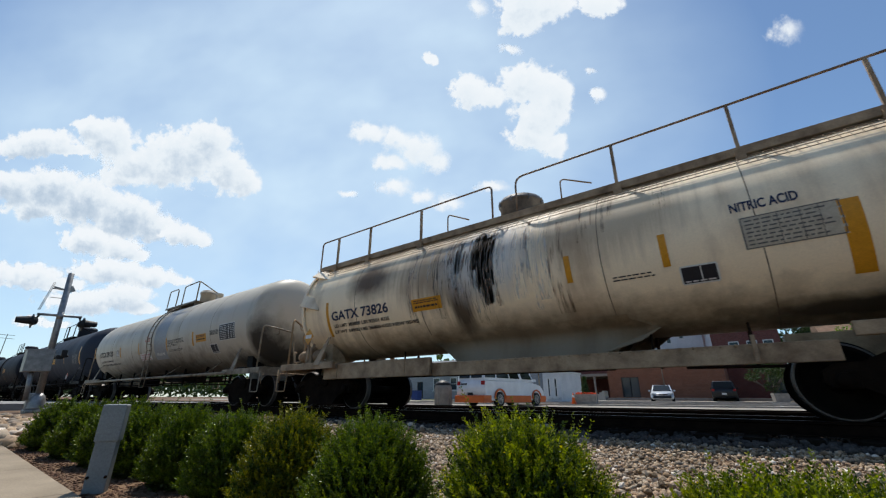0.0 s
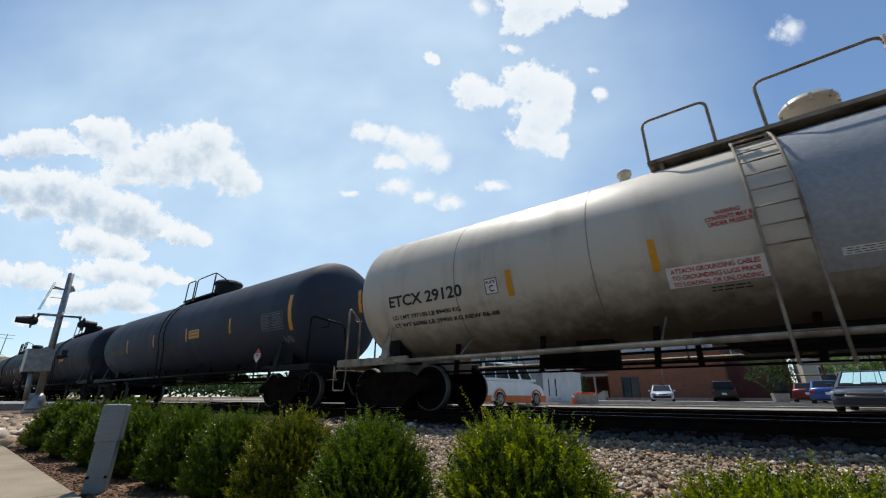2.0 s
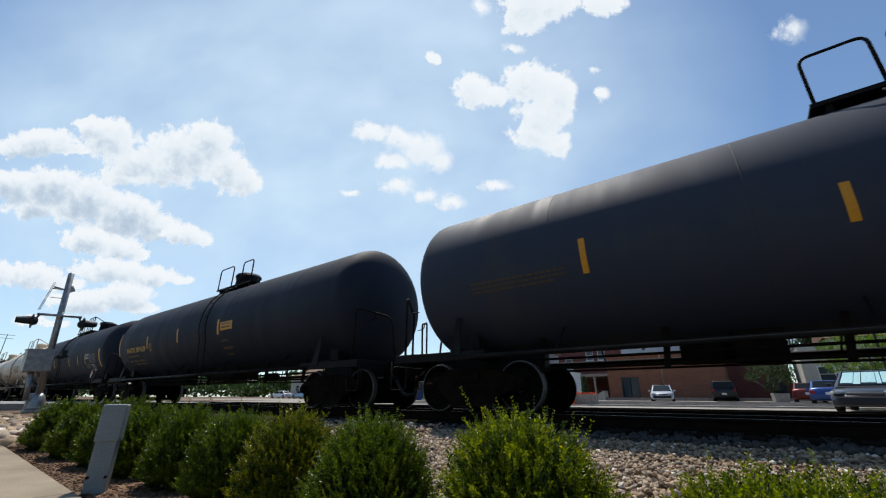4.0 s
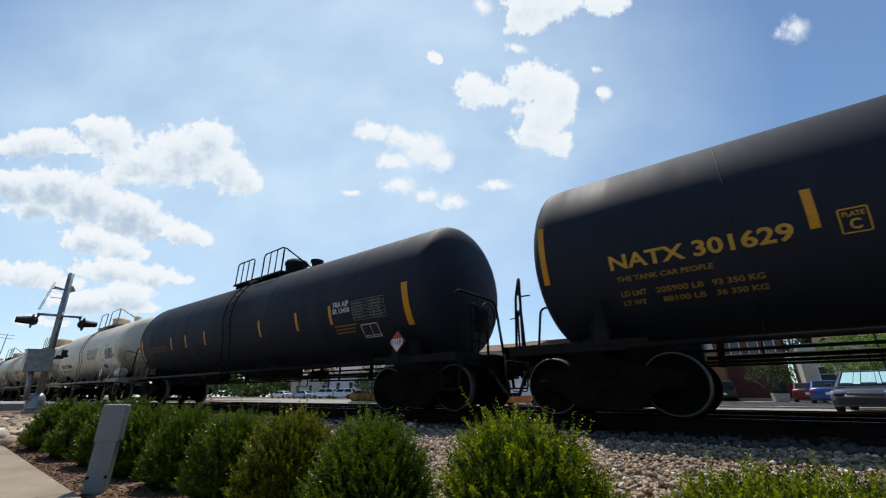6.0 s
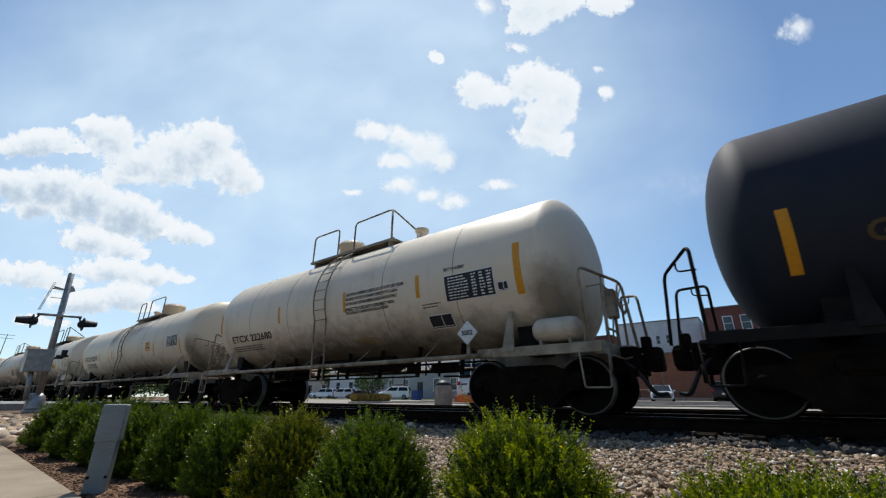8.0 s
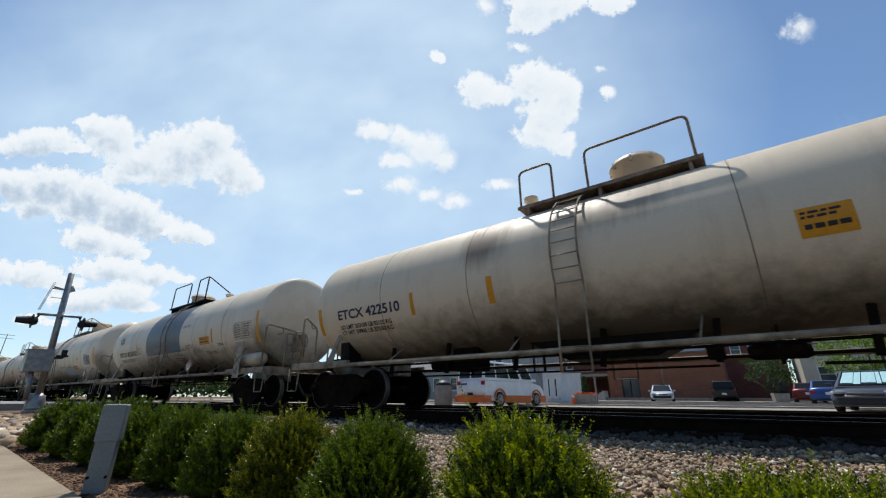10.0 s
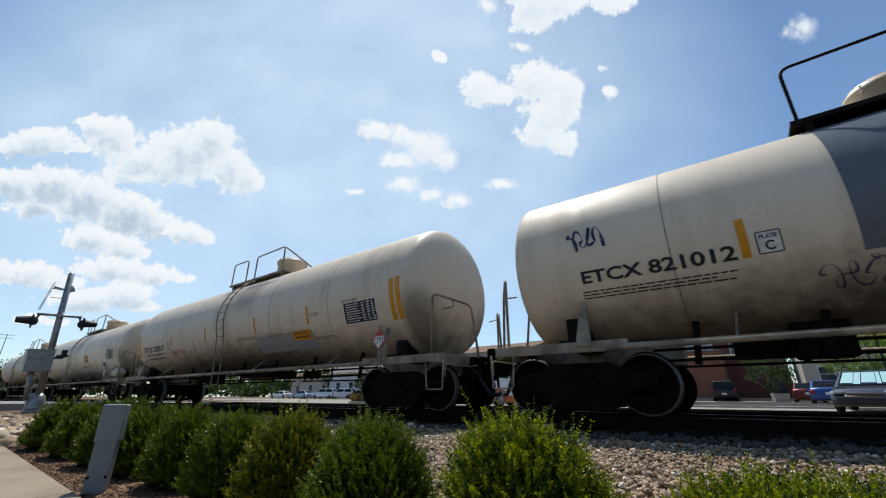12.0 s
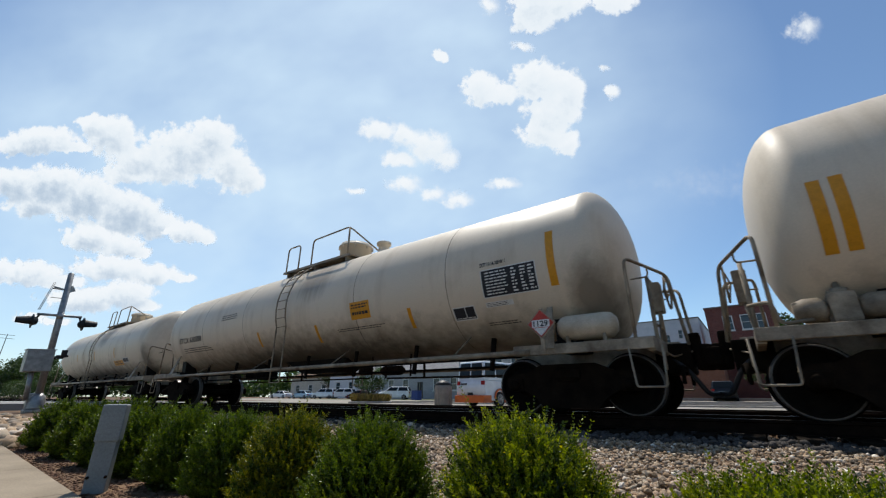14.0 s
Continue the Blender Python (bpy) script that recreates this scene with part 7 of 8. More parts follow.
def building(name, label, x0, x1, y, depth, z0, z1, wall, windows=(), doors=(), roof="flat", roof_mat=None, trim=None, turn=0.0, arch=False):
    """A house whose front stands along x at y. windows, doors: (x0, x1, z0, z1) in world lengths."""
    cx = (x0 + x1) / 2
    b = thing(name, label, "building", "buildings beyond the railway", at=pose(cx, y, z0, 0, 0, turn))
    w, h = x1 - x0, z1 - z0
    hs = [(a - cx, c - cx, d - z0, e - z0) for a, c, d, e in (*windows, *doors)]
    bm = bmesh.new()
    wall_with_holes(bm, -w / 2, w / 2, -0.4, h, 0, 0.3, hs)
    part("front_wall", bm, wall, b)
    for s in (-1, 1):
        bm = bmesh.new()
        box(bm, (s * (w / 2 - 0.15), depth / 2 + 0.15, h / 2 - 0.2), (0.3, depth - 0.3, h + 0.4))
        part("side_wall", bm, wall, b)
    bm = bmesh.new()
    box(bm, (0, depth - 0.15, h / 2 - 0.2), (w - 0.62, 0.3, h + 0.4))
    part("back_wall", bm, wall, b)
    bm = bmesh.new()
    if roof == "flat":
        box(bm, (0, depth / 2, h - 0.35), (w - 0.62, depth - 0.62, 0.2))
        part("roof", bm, roof_mat or ROOF_GREY, b)
        bm = bmesh.new()
        box(bm, (0, 0.12, h + 0.06), (w + 0.16, 0.5, 0.14), bevel=0.02)
        for s in (-1, 1):
            box(bm, (s * (w / 2 - 0.12), depth / 2 + 0.2, h + 0.055), (0.42, depth - 0.3, 0.12))
        part("coping", bm, trim or TRIM_WHITE, b)
    else:
        rise = roof
        v = [bm.verts.new(q) for q in ((-w / 2 - 0.3, -0.4, h), (w / 2 + 0.3, -0.4, h), (w / 2 + 0.3, depth + 0.4, h), (-w / 2 - 0.3, depth + 0.4, h), (-w / 2 - 0.3, depth / 2, h + rise), (w / 2 + 0.3, depth / 2, h + rise))]
        for f in ((0, 1, 5, 4), (2, 3, 4, 5), (0, 4, 3), (1, 2, 5), (3, 2, 1, 0)):
            bm.faces.new([v[i] for i in f])
        part("roof", bm, roof_mat or ROOF_GREY, b)
    for kind, group in (("window", windows), ("door", doors)):
        for a, c, d, e in group:
            ww, hh = c - a, e - d
            mx, mz = (a + c) / 2 - cx, (d + e) / 2 - z0
            bm = bmesh.new()
            t = 0.09
            for dx, dz, sx, sz in ((0, hh / 2 - t / 2, ww, t), (0, -hh / 2 + t / 2, ww, t), (-ww / 2 + t / 2, 0, t, hh - 2 * t), (ww / 2 - t / 2, 0, t, hh - 2 * t), (0, 0, ww - 2 * t, 0.05)):
                if kind == "door" and sx == ww - 2 * t:
                    dx, dz, sx, sz = 0, 0, 0.06, hh - 2 * t
                box(bm, (mx + dx, 0.06, mz + dz), (sx, 0.12, sz))
            wd = part(kind, bm, TRIM_WHITE if kind == "window" else DARK_PAINT, b)
            bm = bmesh.new()
            box(bm, (mx, 0.15, mz), (ww - 0.02, 0.02, hh - 0.02))
            part("pane", bm, PANE, wd)
            if kind == "window":
                bm = bmesh.new()
                box(bm, (mx, -0.03, mz - hh / 2 - 0.06), (ww + 0.16, 0.16, 0.11))
                part("sill", bm, TRIM_WHITE, wd)
                if arch:
                    bm = bmesh.new()
                    for k in range(9):
                        g = math.pi * (0.12 + 0.76 * k / 8)
                        box(bm, (mx + 0.62 * ww * math.cos(g), -0.03, mz + hh / 2 - 0.12 + 0.36 * ww * math.sin(g)), (0.17, 0.12, 0.16), Euler((0, math.pi / 2 - g, 0)).to_matrix())
                    part("arch", bm, TRIM_WHITE, wd)
    return b


K = 1.1


def wide(*rows):
    return tuple(tuple(v * K for v in r) for r in rows)


building("brick_shop", "low orange-brown brick building with a glass door", -12.6 * K, -2.2 * K, 46.0 * K, 12, 0.1, 4.4 * K, TAN_BRICK, doors=wide((-11.3, -9.6, 0.3, 2.25)), trim=ROOF_GREY)
building("brick_house", "two-storey dark red brick building with white windows", -3.0 * K, 2.75 * K, 52.0 * K, 13, 0.1, 9.45 * K, RED_BRICK,
         windows=wide((-1.55, -0.65, 6.95, 8.5), (0.0, 0.9, 6.95, 8.5), (1.35, 2.2, 6.95, 8.5), (-1.55, -0.65, 4.1, 5.8), (0.0, 0.9, 4.1, 5.8), (1.35, 2.2, 4.1, 5.8)), doors=wide((1.2, 2.2, 0.2, 2.4)), trim=ROOF_GREY)
building("white_block", "white painted block with small dark windows", -14.2 * K, -4.3 * K, 60.0 * K, 16, 0.1, 9.9 * K, WHITE_WALL,
         windows=wide((-9.6, -9.0, 6.9, 8.1), (-8.4, -7.8, 6.9, 8.1), (-6.9, -6.3, 7.4, 8.6), (-11.6, -11.0, 6.2, 7.4)), trim=ROOF_GREY)
building("garage", "white garage with dark upright windows", -14.55, -13.0, 33.5, 5, -0.1, 2.3, WHITE_WALL, windows=((-14.2, -13.9, 0.3, 1.85), (-13.62, -13.3, 0.3, 1.85)), trim=TRIM_WHITE)
building("arched_block", "dark red brick block with arched white windows", -31.0, -16.6, 66.0, 14, 0.1, 9.4, RED_BRICK,
         windows=((-21.0, -19.9, 5.8, 7.4), (-19.2, -18.1, 5.8, 7.4), (-24.4, -23.3, 4.6, 6.2), (-28, -26.9, 4.6, 6.2)), arch=True, trim=ROOF_GREY)
building("grey_house", "grey sided house with a low shingle roof", -48.0, -31.0, 47.5, 9, 0.1, 3.9, GREY_SIDING,
         windows=((-46.5, -45.3, 1.2, 2.9), (-43.5, -42.3, 1.2, 2.9), (-37.5, -36.3, 1.2, 2.9), (-34.5, -33.3, 1.2, 2.9)), doors=((-40.5, -39.4, 0.15, 2.4),), roof=1.8)
building("row_house", "grey sided row building with many windows", -30.5, -20.5, 44.0, 9, 0.1, 5.6, GREY_SIDING,
         windows=tuple((-29.6 + 2.2 * k, -28.5 + 2.2 * k, z, z + 1.6) for k in range(4) for z in (0.9, 3.4)), roof=1.4, roof_mat=ROOF_BROWN)
building("white_house", "white gabled house behind the side street", -72.0, -58.0, 56.0, 10, 0.1, 5.0, WHITE_WALL, windows=((-70, -68.6, 1.5, 3.2), (-66, -64.6, 1.5, 3.2), (-61.5, -60, 1.5, 3.2)), roof=2.6)
building("cream_house", "cream rendered house with a brown roof", -92.0, -76.0, 60.0, 10, 0.1, 4.6, CREAM_WALL, windows=((-90, -88.4, 1.4, 3.0), (-85, -83.4, 1.4, 3.0), (-80, -78.4, 1.4, 3.0)), roof=2.4, roof_mat=ROOF_BROWN)
building("cream_shop", "cream rendered low shop beyond the lot", 3.6, 16.0, 50.0, 10, 0.0, 4.9, CREAM_WALL, windows=((4.6, 5.8, 1.6, 3.0), (7.2, 8.6, 1.6, 3.0)), trim=ROOF_GREY)
building("brown_roof_house", "pale house with a brown hipped roof", 7.2, 24.0, 62.0, 10, 0.0, 6.6, CREAM_WALL, windows=((9, 10.3, 3.6, 5.2), (13, 14.3, 3.6, 5.2)), roof=3.0, roof_mat=ROOF_BROWN)


def dark_porch():
    """Shaded carport between the garage and the brick shop."""
    p = thing("carport", "dark open carport with grey posts and a flat roof", "carport", at=pose(-14.1, 51.4, 0.1))
    bm = bmesh.new()
    box(bm, (-2.6, 4.0, 2.75), (7.0, 8.0, 0.3), bevel=0.02)
    part("roof", bm, CONCRETE, p)
    for x in (-5.8, -3.4, -1.6):
        bm = bmesh.new()
        box(bm, (x, 0.2, 1.3), (0.22, 0.22, 2.6), bevel=0.01)
        part("post", bm, CONCRETE, p)
    bm = bmesh.new()
    box(bm, (-2.6, 7.9, 1.3), (7.0, 0.2, 2.6))
    part("back_wall", bm, RED_BRICK, p)
    steps = thing("stairway", "beige concrete stairway beside the brick wall", "stairway", at=pose(-15.6, 49.4, 0.0))
    for k in range(6):
        bm = bmesh.new()
        box(bm, (0.28 * k + 0.14, 0, 0.085 + 0.17 * k / 2), (0.28, 1.4, 0.17 * (k + 1)), bevel=0.008)
        part("step", bm, CREAM_WALL, steps)


dark_porch()


def poles():
    # acorn street lamp
    x, y = 6.1, 34.0
    lamp = thing("street_lamp", "dark post street lamp with a pale acorn globe", "street lamp", at=pose(x, y, ground_z(x, y)))
    bm = bmesh.new()
    lathe(bm, [(0.0, 0.2), (0.3, 0.17), (0.5, 0.09), (4.6, 0.055), (4.65, 0.12), (4.75, 0.12)], "z", 14)
    part("post", bm, DARK_PAINT, lamp)
    bm = bmesh.new()
    lathe(bm, [(4.75, 0.12), (4.95, 0.22), (5.2, 0.2), (5.4, 0.1), (5.5, 0.05), (5.62, 0.0)], "z", 16)
    part("globe", bm, LAMP_GLASS, lamp)
    # tall utility pole down the line
    x, y = -128.0, 12.6
    pole = thing("utility_pole", "thin steel utility pole with crossbars", "utility pole", at=pose(x, y, ground_z(x, y), 0, 2, 0))
    bm = bmesh.new()
    lathe(bm, [(0.0, 0.1), (13.2, 0.06), (13.3, 0.0)], "z", 10)
    part("shaft", bm, RUSTY, pole)
    for z in (13.0, 12.3):
        bm = bmesh.new()
        box(bm, (0, 0, z), (0.07, 2.4, 0.07))
        part("crossbar", bm, RUSTY, pole)
    # thin sign post and pale flag pole near the garage
    for x, y, h in ((-14.0, 31.5, 4.6), (-7.9, 49.6, 5.0)):
        sp = thing("steel_pole", "thin pale steel pole", "pole", at=pose(x, y, ground_z(x, y)))
        bm = bmesh.new()
        lathe(bm, [(0.0, 0.05), (h, 0.045), (h + 0.02, 0.0)], "z", 10)
        part("shaft", bm, PALE_STEEL, sp)
    # blue bin
    x, y = -32.5, 38.0
    bb = thing("recycling_bin", "blue wheeled recycling bin", "bin", at=pose(x, y, ground_z(x, y)))
    bm = bmesh.new()
    box(bm, (0, 0, 0.55), (0.95, 0.8, 1.0), bevel=0.06)
    part("tub", bm, plain("bin_blue", (0.02, 0.05, 0.2), 0.5), bb)
    bm = bmesh.new()
    box(bm, (0, 0, 1.08), (1.0, 0.86, 0.08), bevel=0.03)
    part("lid", bm, plain("bin_lid", (0.02, 0.04, 0.15), 0.5), bb)


poles()


def lot_markings():
    lot = thing("lot_markings", "worn white stripes and kerbs in the lot", "road marking", kind="structure")
    for k in range(9):
        x = -24 + 3.1 * k
        bm = bmesh.new()
        box(bm, (0, 0, 0), (0.12, 4.2, 0.006))
        s = part("stripe", bm, WHITE, lot)
        s.location = (x, 27.5, ground_z(x, 27.5) + 0.02)
    for y in (24.6, 29.0, 33.0, 38.0):
        bm = bmesh.new()
        box(bm, (-6, y, ground_z(0, y) + 0.04), (44, 0.2, 0.10), bevel=0.02)
        part("kerb", bm, CONCRETE, lot)
    bm = bmesh.new()
    box(bm, (-4.0, 49.7, 0.1), (30, 1.7, 0.36), bevel=0.02)
    part("footway", bm, CONCRETE, lot)
    lawn = bmesh.new()
    grid_sheet(lawn, [-60, -45, -30, -20], [40, 43, 46], lambda x, y: ground_z(x, y) + 0.03)
    tagged(part("lawn", lawn, surface("mown_lawn", (0.06, 0.09, 0.02), (0.16, 0.15, 0.05), 2.0, 0.95, 0, 0.4)), "dry mown grass verge before the houses", "lawn", kind="structure")


lot_markings()



# ---- clouds ----
def cloud_material(name, lobes, soft=0.27, thin=0.0, ragged=1.35, grey=1.0):
    """Cumulus: billows (x, y, half width, half height) merged and frayed by fractal noise; greyer where more cloud lies above."""
    m, n, l, p = material(name)
    n.remove(p)
    tc, oi = n.new("ShaderNodeTexCoord"), n.new("ShaderNodeObjectInfo")

    def vmath(op, a, b=None):
        v = n.new("ShaderNodeVectorMath")
        v.operation = op
        for k, s in ((0, a), (1, b)):
            if isinstance(s, bpy.types.NodeSocket):
                l.new(s, v.inputs[k])
            elif s is not None:
                v.inputs[k].default_value = s
        return v

    def fmath(op, a, b=0.0, c=None):
        v = n.new("ShaderNodeMath")
        v.operation = op
        for k, s in ((0, a), (1, b), (2, c)):
            if isinstance(s, bpy.types.NodeSocket):
                l.new(s, v.inputs[k])
            elif s is not None:
                v.inputs[k].default_value = s
        return v.outputs[0]

    shift = fmath("MULTIPLY", oi.outputs["Random"], 977.0)

    def puff(where, scale, detail, rough):
        t = n.new("ShaderNodeTexNoise")
        t.noise_dimensions = "4D"
        t.inputs["Scale"].default_value, t.inputs["Detail"].default_value, t.inputs["Roughness"].default_value = scale, detail, rough
        l.new(where, t.inputs["Vector"])
        l.new(shift, t.inputs["W"])
        return t.outputs

    def density(offset):
        at = vmath("ADD", tc.outputs["Object"], offset).outputs[0]
        curl = vmath("SUBTRACT", puff(at, 0.011, 5.0, 0.62)[1], (0.5, 0.5, 0.5)).outputs[0]
        where = vmath("ADD", at, vmath("MULTIPLY", curl, (95.0, 75.0, 0.0)).outputs[0]).outputs[0]
        body = None
        for x, y, a, b in lobes:
            q = vmath("MULTIPLY", vmath("SUBTRACT", where, (x, y, 0)).outputs[0], (1 / a, 1 / b, 0)).outputs[0]
            d = fmath("SUBTRACT", 1.0, vmath("LENGTH", q).outputs["Value"])
            body = d if body is None else fmath("SMOOTH_MAX", body, d, 0.25)
        fine = puff(at, 0.022, 9.0, 0.6)[0]
        return fmath("ADD", fmath("MINIMUM", body, 0.75), fmath("MULTIPLY", fmath("SUBTRACT", fine, 0.53 + thin), ragged))
    here, above = density((0, 0, 0)), density((6, 52, 0))
    alpha = n.new("ShaderNodeMapRange")
    alpha.interpolation_type = "SMOOTHSTEP"
    alpha.inputs["From Min"].default_value, alpha.inputs["From Max"].default_value = -0.06, soft
    l.new(here, alpha.inputs["Value"])
    tone = fmath("MULTIPLY", fmath("ADD", fmath("MULTIPLY", above, 0.8), fmath("MULTIPLY", here, 0.15)), grey)
    col = ramp(n, l, tone, [(0.0, (0.88, 0.925, 0.965)), (0.32, (0.80, 0.87, 0.93)), (0.66, (0.58, 0.68, 0.79)), (0.95, (0.46, 0.57, 0.70))])
    em, tr, mx = n.new("ShaderNodeEmission"), n.new("ShaderNodeBsdfTransparent"), n.new("ShaderNodeMixShader")
    l.new(col, em.inputs[0])
    em.inputs[1].default_value = 1.0
    l.new(alpha.outputs[0], mx.inputs[0])
    l.new(tr.outputs[0], mx.inputs[1])
    l.new(em.outputs[0], mx.inputs[2])
    l.new(mx.outputs[0], n["Material Output"].inputs["Surface"])
    return m


def veil_material():
    m, n, l, p = material("thin_haze")
    n.remove(p)
    tc = n.new("ShaderNodeTexCoord")
    sub, ln = n.new("ShaderNodeVectorMath"), n.new("ShaderNodeVectorMath")
    sub.operation, ln.operation = "SUBTRACT", "LENGTH"
    sub.inputs[1].default_value = (0.5, 0.5, 0.5)
    l.new(tc.outputs["Generated"], sub.inputs[0])
    l.new(sub.outputs[0], ln.inputs[0])
    f = ramp(n, l, ln.outputs["Value"], [(0.0, (1, 1, 1)), (0.26, (0.85, 0.85, 0.85)), (0.5, (0, 0, 0))])
    w = noise_of(n, l, 0.0011, 3, 0.5, (1, 1.6, 1))
    g = ramp(n, l, w, [(0.3, (0.52, 0.52, 0.52)), (0.72, (0.86, 0.86, 0.86))])
    k = n.new("ShaderNodeMath")
    k.operation = "MULTIPLY"
    l.new(f, k.inputs[0])
    l.new(g, k.inputs[1])
    em, tr, mx = n.new("ShaderNodeEmission"), n.new("ShaderNodeBsdfTransparent"), n.new("ShaderNodeMixShader")
    em.inputs[0].default_value = (0.68, 0.86, 1.0, 1)
    l.new(k.outputs[0], mx.inputs[0])
    l.new(tr.outputs[0], mx.inputs[1])
    l.new(em.outputs[0], mx.inputs[2])
    l.new(mx.outputs[0], n["Material Output"].inputs["Surface"])
    return m


VEIL = veil_material()
CLOUDS = []   # (cloud, first place, last place)


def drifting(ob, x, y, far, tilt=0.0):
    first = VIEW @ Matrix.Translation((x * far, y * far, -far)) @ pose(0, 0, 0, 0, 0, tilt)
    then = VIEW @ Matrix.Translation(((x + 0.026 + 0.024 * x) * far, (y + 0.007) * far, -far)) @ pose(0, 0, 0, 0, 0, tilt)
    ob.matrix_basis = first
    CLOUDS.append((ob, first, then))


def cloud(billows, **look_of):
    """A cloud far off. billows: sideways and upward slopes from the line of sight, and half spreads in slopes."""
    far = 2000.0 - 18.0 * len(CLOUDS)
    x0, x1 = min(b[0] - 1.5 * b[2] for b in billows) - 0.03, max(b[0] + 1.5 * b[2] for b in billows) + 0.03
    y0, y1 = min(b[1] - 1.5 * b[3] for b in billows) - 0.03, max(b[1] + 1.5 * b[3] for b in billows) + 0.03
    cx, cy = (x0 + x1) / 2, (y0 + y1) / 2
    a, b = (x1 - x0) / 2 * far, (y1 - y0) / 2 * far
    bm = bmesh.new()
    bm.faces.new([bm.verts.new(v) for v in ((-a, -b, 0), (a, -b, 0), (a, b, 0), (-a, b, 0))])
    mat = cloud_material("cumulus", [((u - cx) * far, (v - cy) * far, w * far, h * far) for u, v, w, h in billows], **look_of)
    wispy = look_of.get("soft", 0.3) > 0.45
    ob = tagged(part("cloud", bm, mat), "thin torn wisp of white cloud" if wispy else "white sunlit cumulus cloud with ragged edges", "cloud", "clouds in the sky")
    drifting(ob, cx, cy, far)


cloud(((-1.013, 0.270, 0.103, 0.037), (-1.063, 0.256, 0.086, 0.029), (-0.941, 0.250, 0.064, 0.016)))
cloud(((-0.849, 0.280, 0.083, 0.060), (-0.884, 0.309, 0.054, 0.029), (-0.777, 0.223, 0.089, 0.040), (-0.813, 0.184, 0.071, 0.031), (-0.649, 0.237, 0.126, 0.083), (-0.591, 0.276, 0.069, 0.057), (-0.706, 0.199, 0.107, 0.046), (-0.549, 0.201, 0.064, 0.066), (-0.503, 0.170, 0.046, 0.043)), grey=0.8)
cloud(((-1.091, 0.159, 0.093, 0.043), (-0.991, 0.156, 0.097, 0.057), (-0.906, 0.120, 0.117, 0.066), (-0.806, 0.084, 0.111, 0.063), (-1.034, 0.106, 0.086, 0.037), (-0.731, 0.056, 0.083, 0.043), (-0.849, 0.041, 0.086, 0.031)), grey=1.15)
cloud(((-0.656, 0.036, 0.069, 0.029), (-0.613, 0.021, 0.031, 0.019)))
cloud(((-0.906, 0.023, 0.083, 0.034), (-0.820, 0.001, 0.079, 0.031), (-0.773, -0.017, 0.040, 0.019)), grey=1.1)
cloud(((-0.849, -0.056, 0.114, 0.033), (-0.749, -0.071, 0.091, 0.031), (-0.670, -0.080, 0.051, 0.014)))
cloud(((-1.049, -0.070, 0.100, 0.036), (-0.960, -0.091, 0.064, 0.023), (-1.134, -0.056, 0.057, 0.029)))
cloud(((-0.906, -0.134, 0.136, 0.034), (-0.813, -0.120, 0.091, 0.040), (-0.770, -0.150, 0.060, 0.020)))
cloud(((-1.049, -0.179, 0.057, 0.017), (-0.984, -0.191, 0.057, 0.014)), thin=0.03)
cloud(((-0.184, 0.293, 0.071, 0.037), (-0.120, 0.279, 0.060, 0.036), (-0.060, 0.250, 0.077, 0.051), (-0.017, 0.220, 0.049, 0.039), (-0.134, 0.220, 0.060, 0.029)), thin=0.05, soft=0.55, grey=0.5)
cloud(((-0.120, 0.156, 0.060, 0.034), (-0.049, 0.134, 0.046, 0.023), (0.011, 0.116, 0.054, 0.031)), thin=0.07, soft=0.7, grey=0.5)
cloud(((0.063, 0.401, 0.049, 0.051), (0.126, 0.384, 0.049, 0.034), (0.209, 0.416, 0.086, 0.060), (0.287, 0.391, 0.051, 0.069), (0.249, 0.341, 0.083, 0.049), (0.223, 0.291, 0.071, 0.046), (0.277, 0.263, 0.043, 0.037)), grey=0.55)
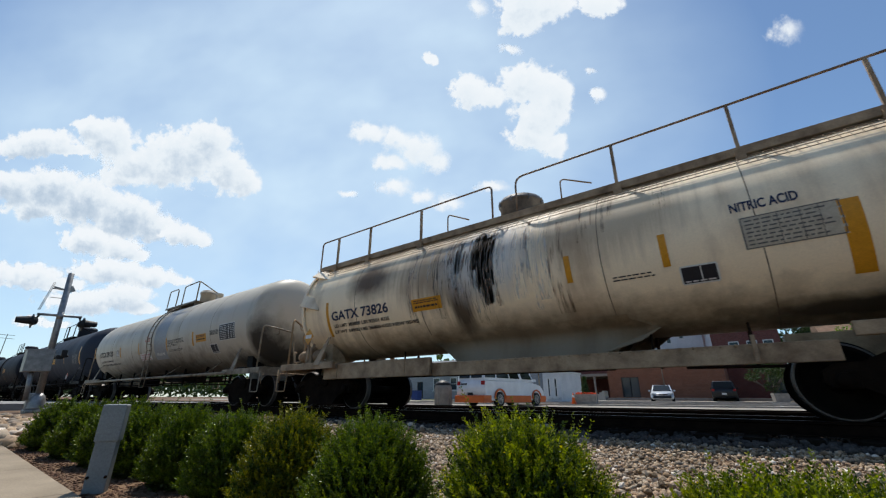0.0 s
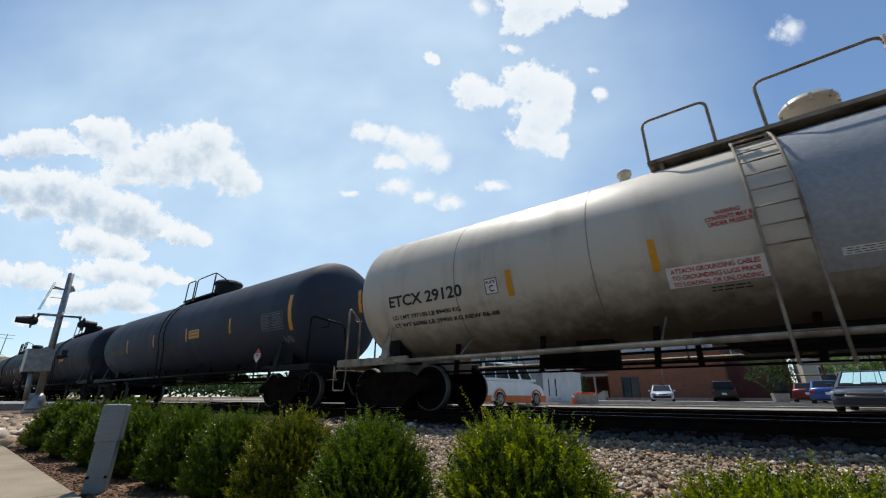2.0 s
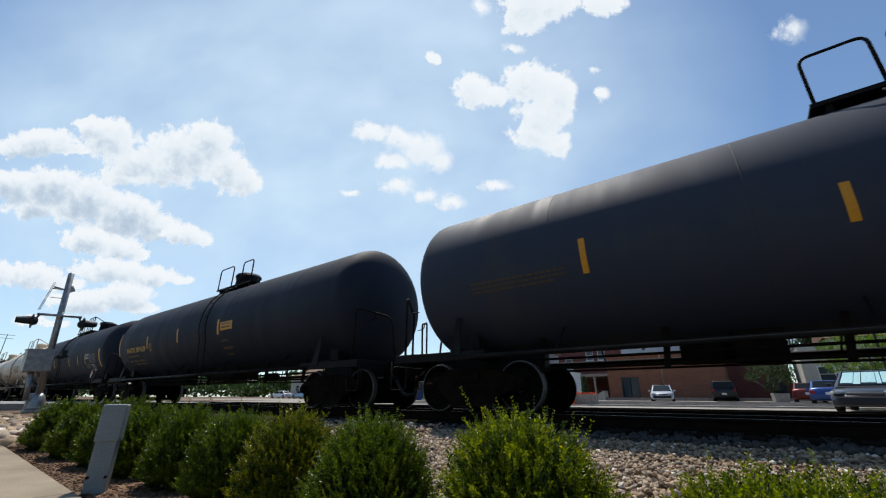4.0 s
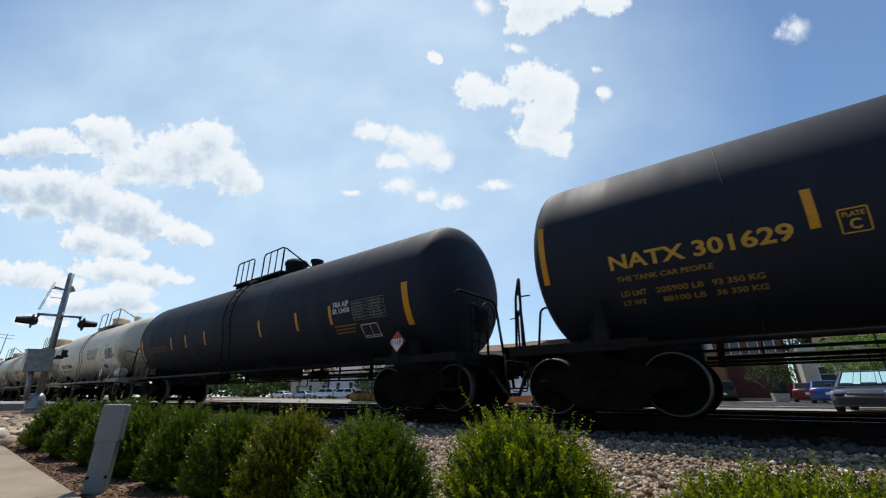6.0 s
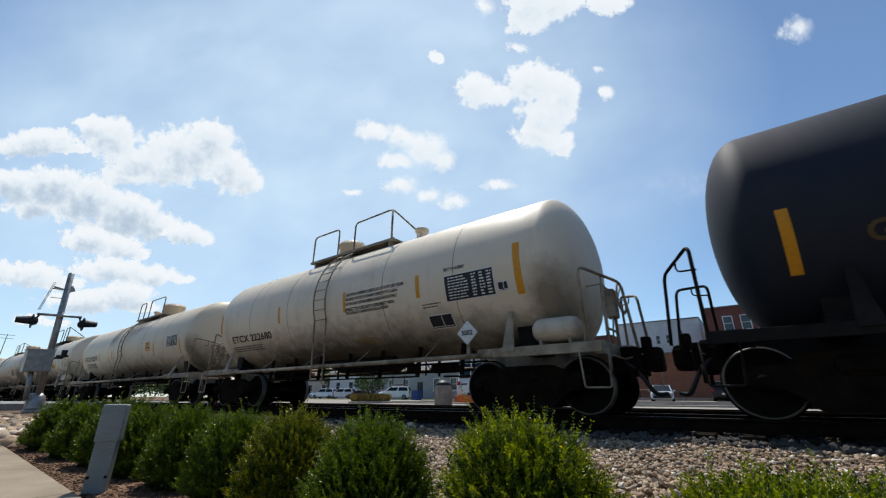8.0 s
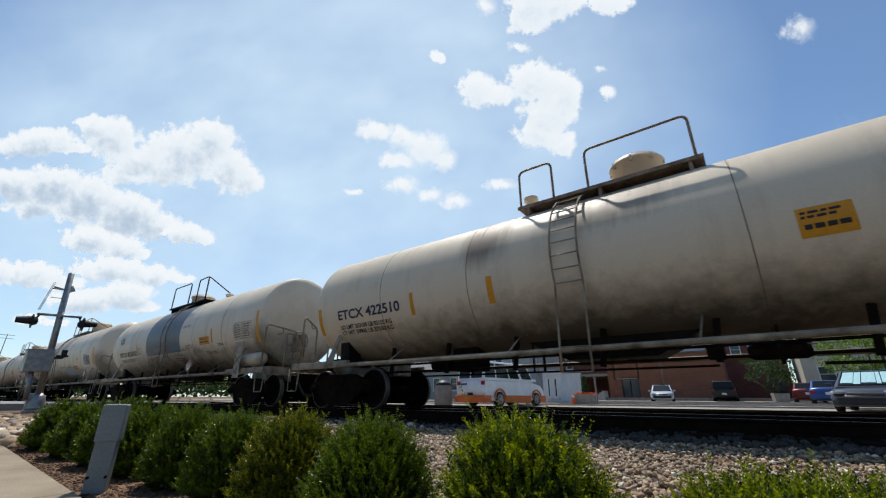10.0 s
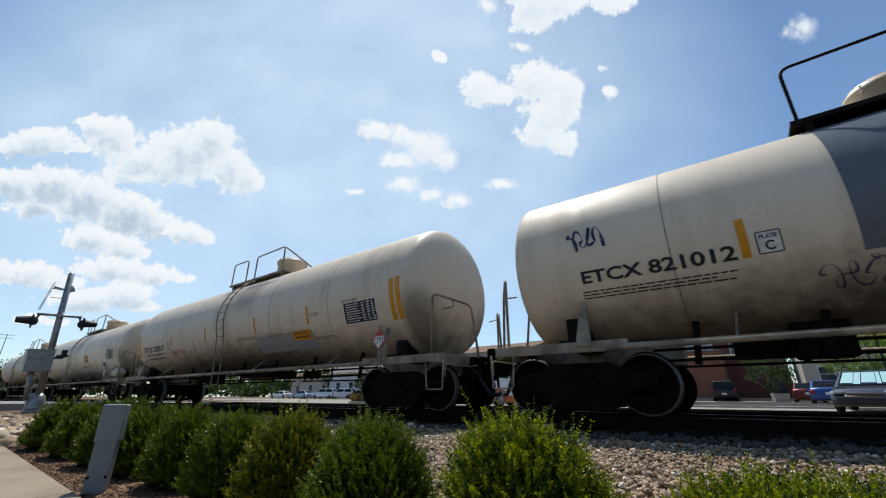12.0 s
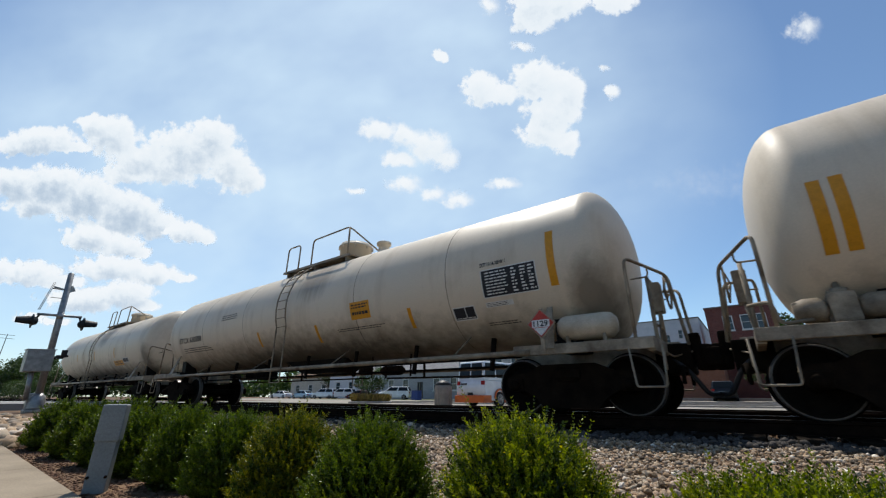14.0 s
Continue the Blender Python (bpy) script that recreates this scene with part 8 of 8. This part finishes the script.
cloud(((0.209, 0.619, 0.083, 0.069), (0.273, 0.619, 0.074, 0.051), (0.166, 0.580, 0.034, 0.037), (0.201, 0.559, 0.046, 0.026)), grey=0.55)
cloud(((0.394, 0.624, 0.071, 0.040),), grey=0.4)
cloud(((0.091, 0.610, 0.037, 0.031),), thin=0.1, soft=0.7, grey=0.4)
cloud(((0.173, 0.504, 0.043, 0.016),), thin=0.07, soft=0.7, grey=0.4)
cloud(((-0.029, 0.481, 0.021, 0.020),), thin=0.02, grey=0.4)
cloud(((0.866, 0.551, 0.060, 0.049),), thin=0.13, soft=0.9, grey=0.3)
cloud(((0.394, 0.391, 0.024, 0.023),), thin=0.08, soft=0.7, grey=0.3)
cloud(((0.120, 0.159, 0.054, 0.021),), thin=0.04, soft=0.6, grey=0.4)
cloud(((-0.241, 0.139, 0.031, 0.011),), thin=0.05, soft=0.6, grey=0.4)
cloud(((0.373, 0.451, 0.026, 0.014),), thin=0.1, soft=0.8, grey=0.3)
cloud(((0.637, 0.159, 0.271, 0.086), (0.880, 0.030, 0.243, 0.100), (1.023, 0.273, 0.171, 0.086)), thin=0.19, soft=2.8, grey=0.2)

# thin haze across the lower sky
bm = bmesh.new()
bm.faces.new([bm.verts.new(v) for v in ((-4700, -2700, 0), (4700, -2700, 0), (4700, 2700, 0), (-4700, 2700, 0))])
haze = tagged(part("haze", bm, VEIL), "thin white haze across the lower sky", "haze", kind="structure")
drifting(haze, -0.44, 0.2, 3600.0, 12.0)


# ---- what moves ----
def motions():
    """The train rolls past; its wheels turn with it; the clouds drift."""
    times = [k * 0.5 for k in range(29)]
    for spec in CARS:
        walk(MADE[spec["name"]], [(t, pose(spec["mid"] + train_place(t), TRACK, 0)) for t in times])
    steps = [k * 2 / 30 for k in range(211)]
    start = train_place(0)
    turns = [(t, math.degrees((train_place(t) - start) / 0.457)) for t in steps]
    for k, (w, dx) in enumerate(WHEELS):
        walk(w, [(t, pose(dx, 0, 0.452, 0, a + 47 * k, 0)) for t, a in turns])
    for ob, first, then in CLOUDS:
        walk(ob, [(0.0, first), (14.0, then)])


motions()
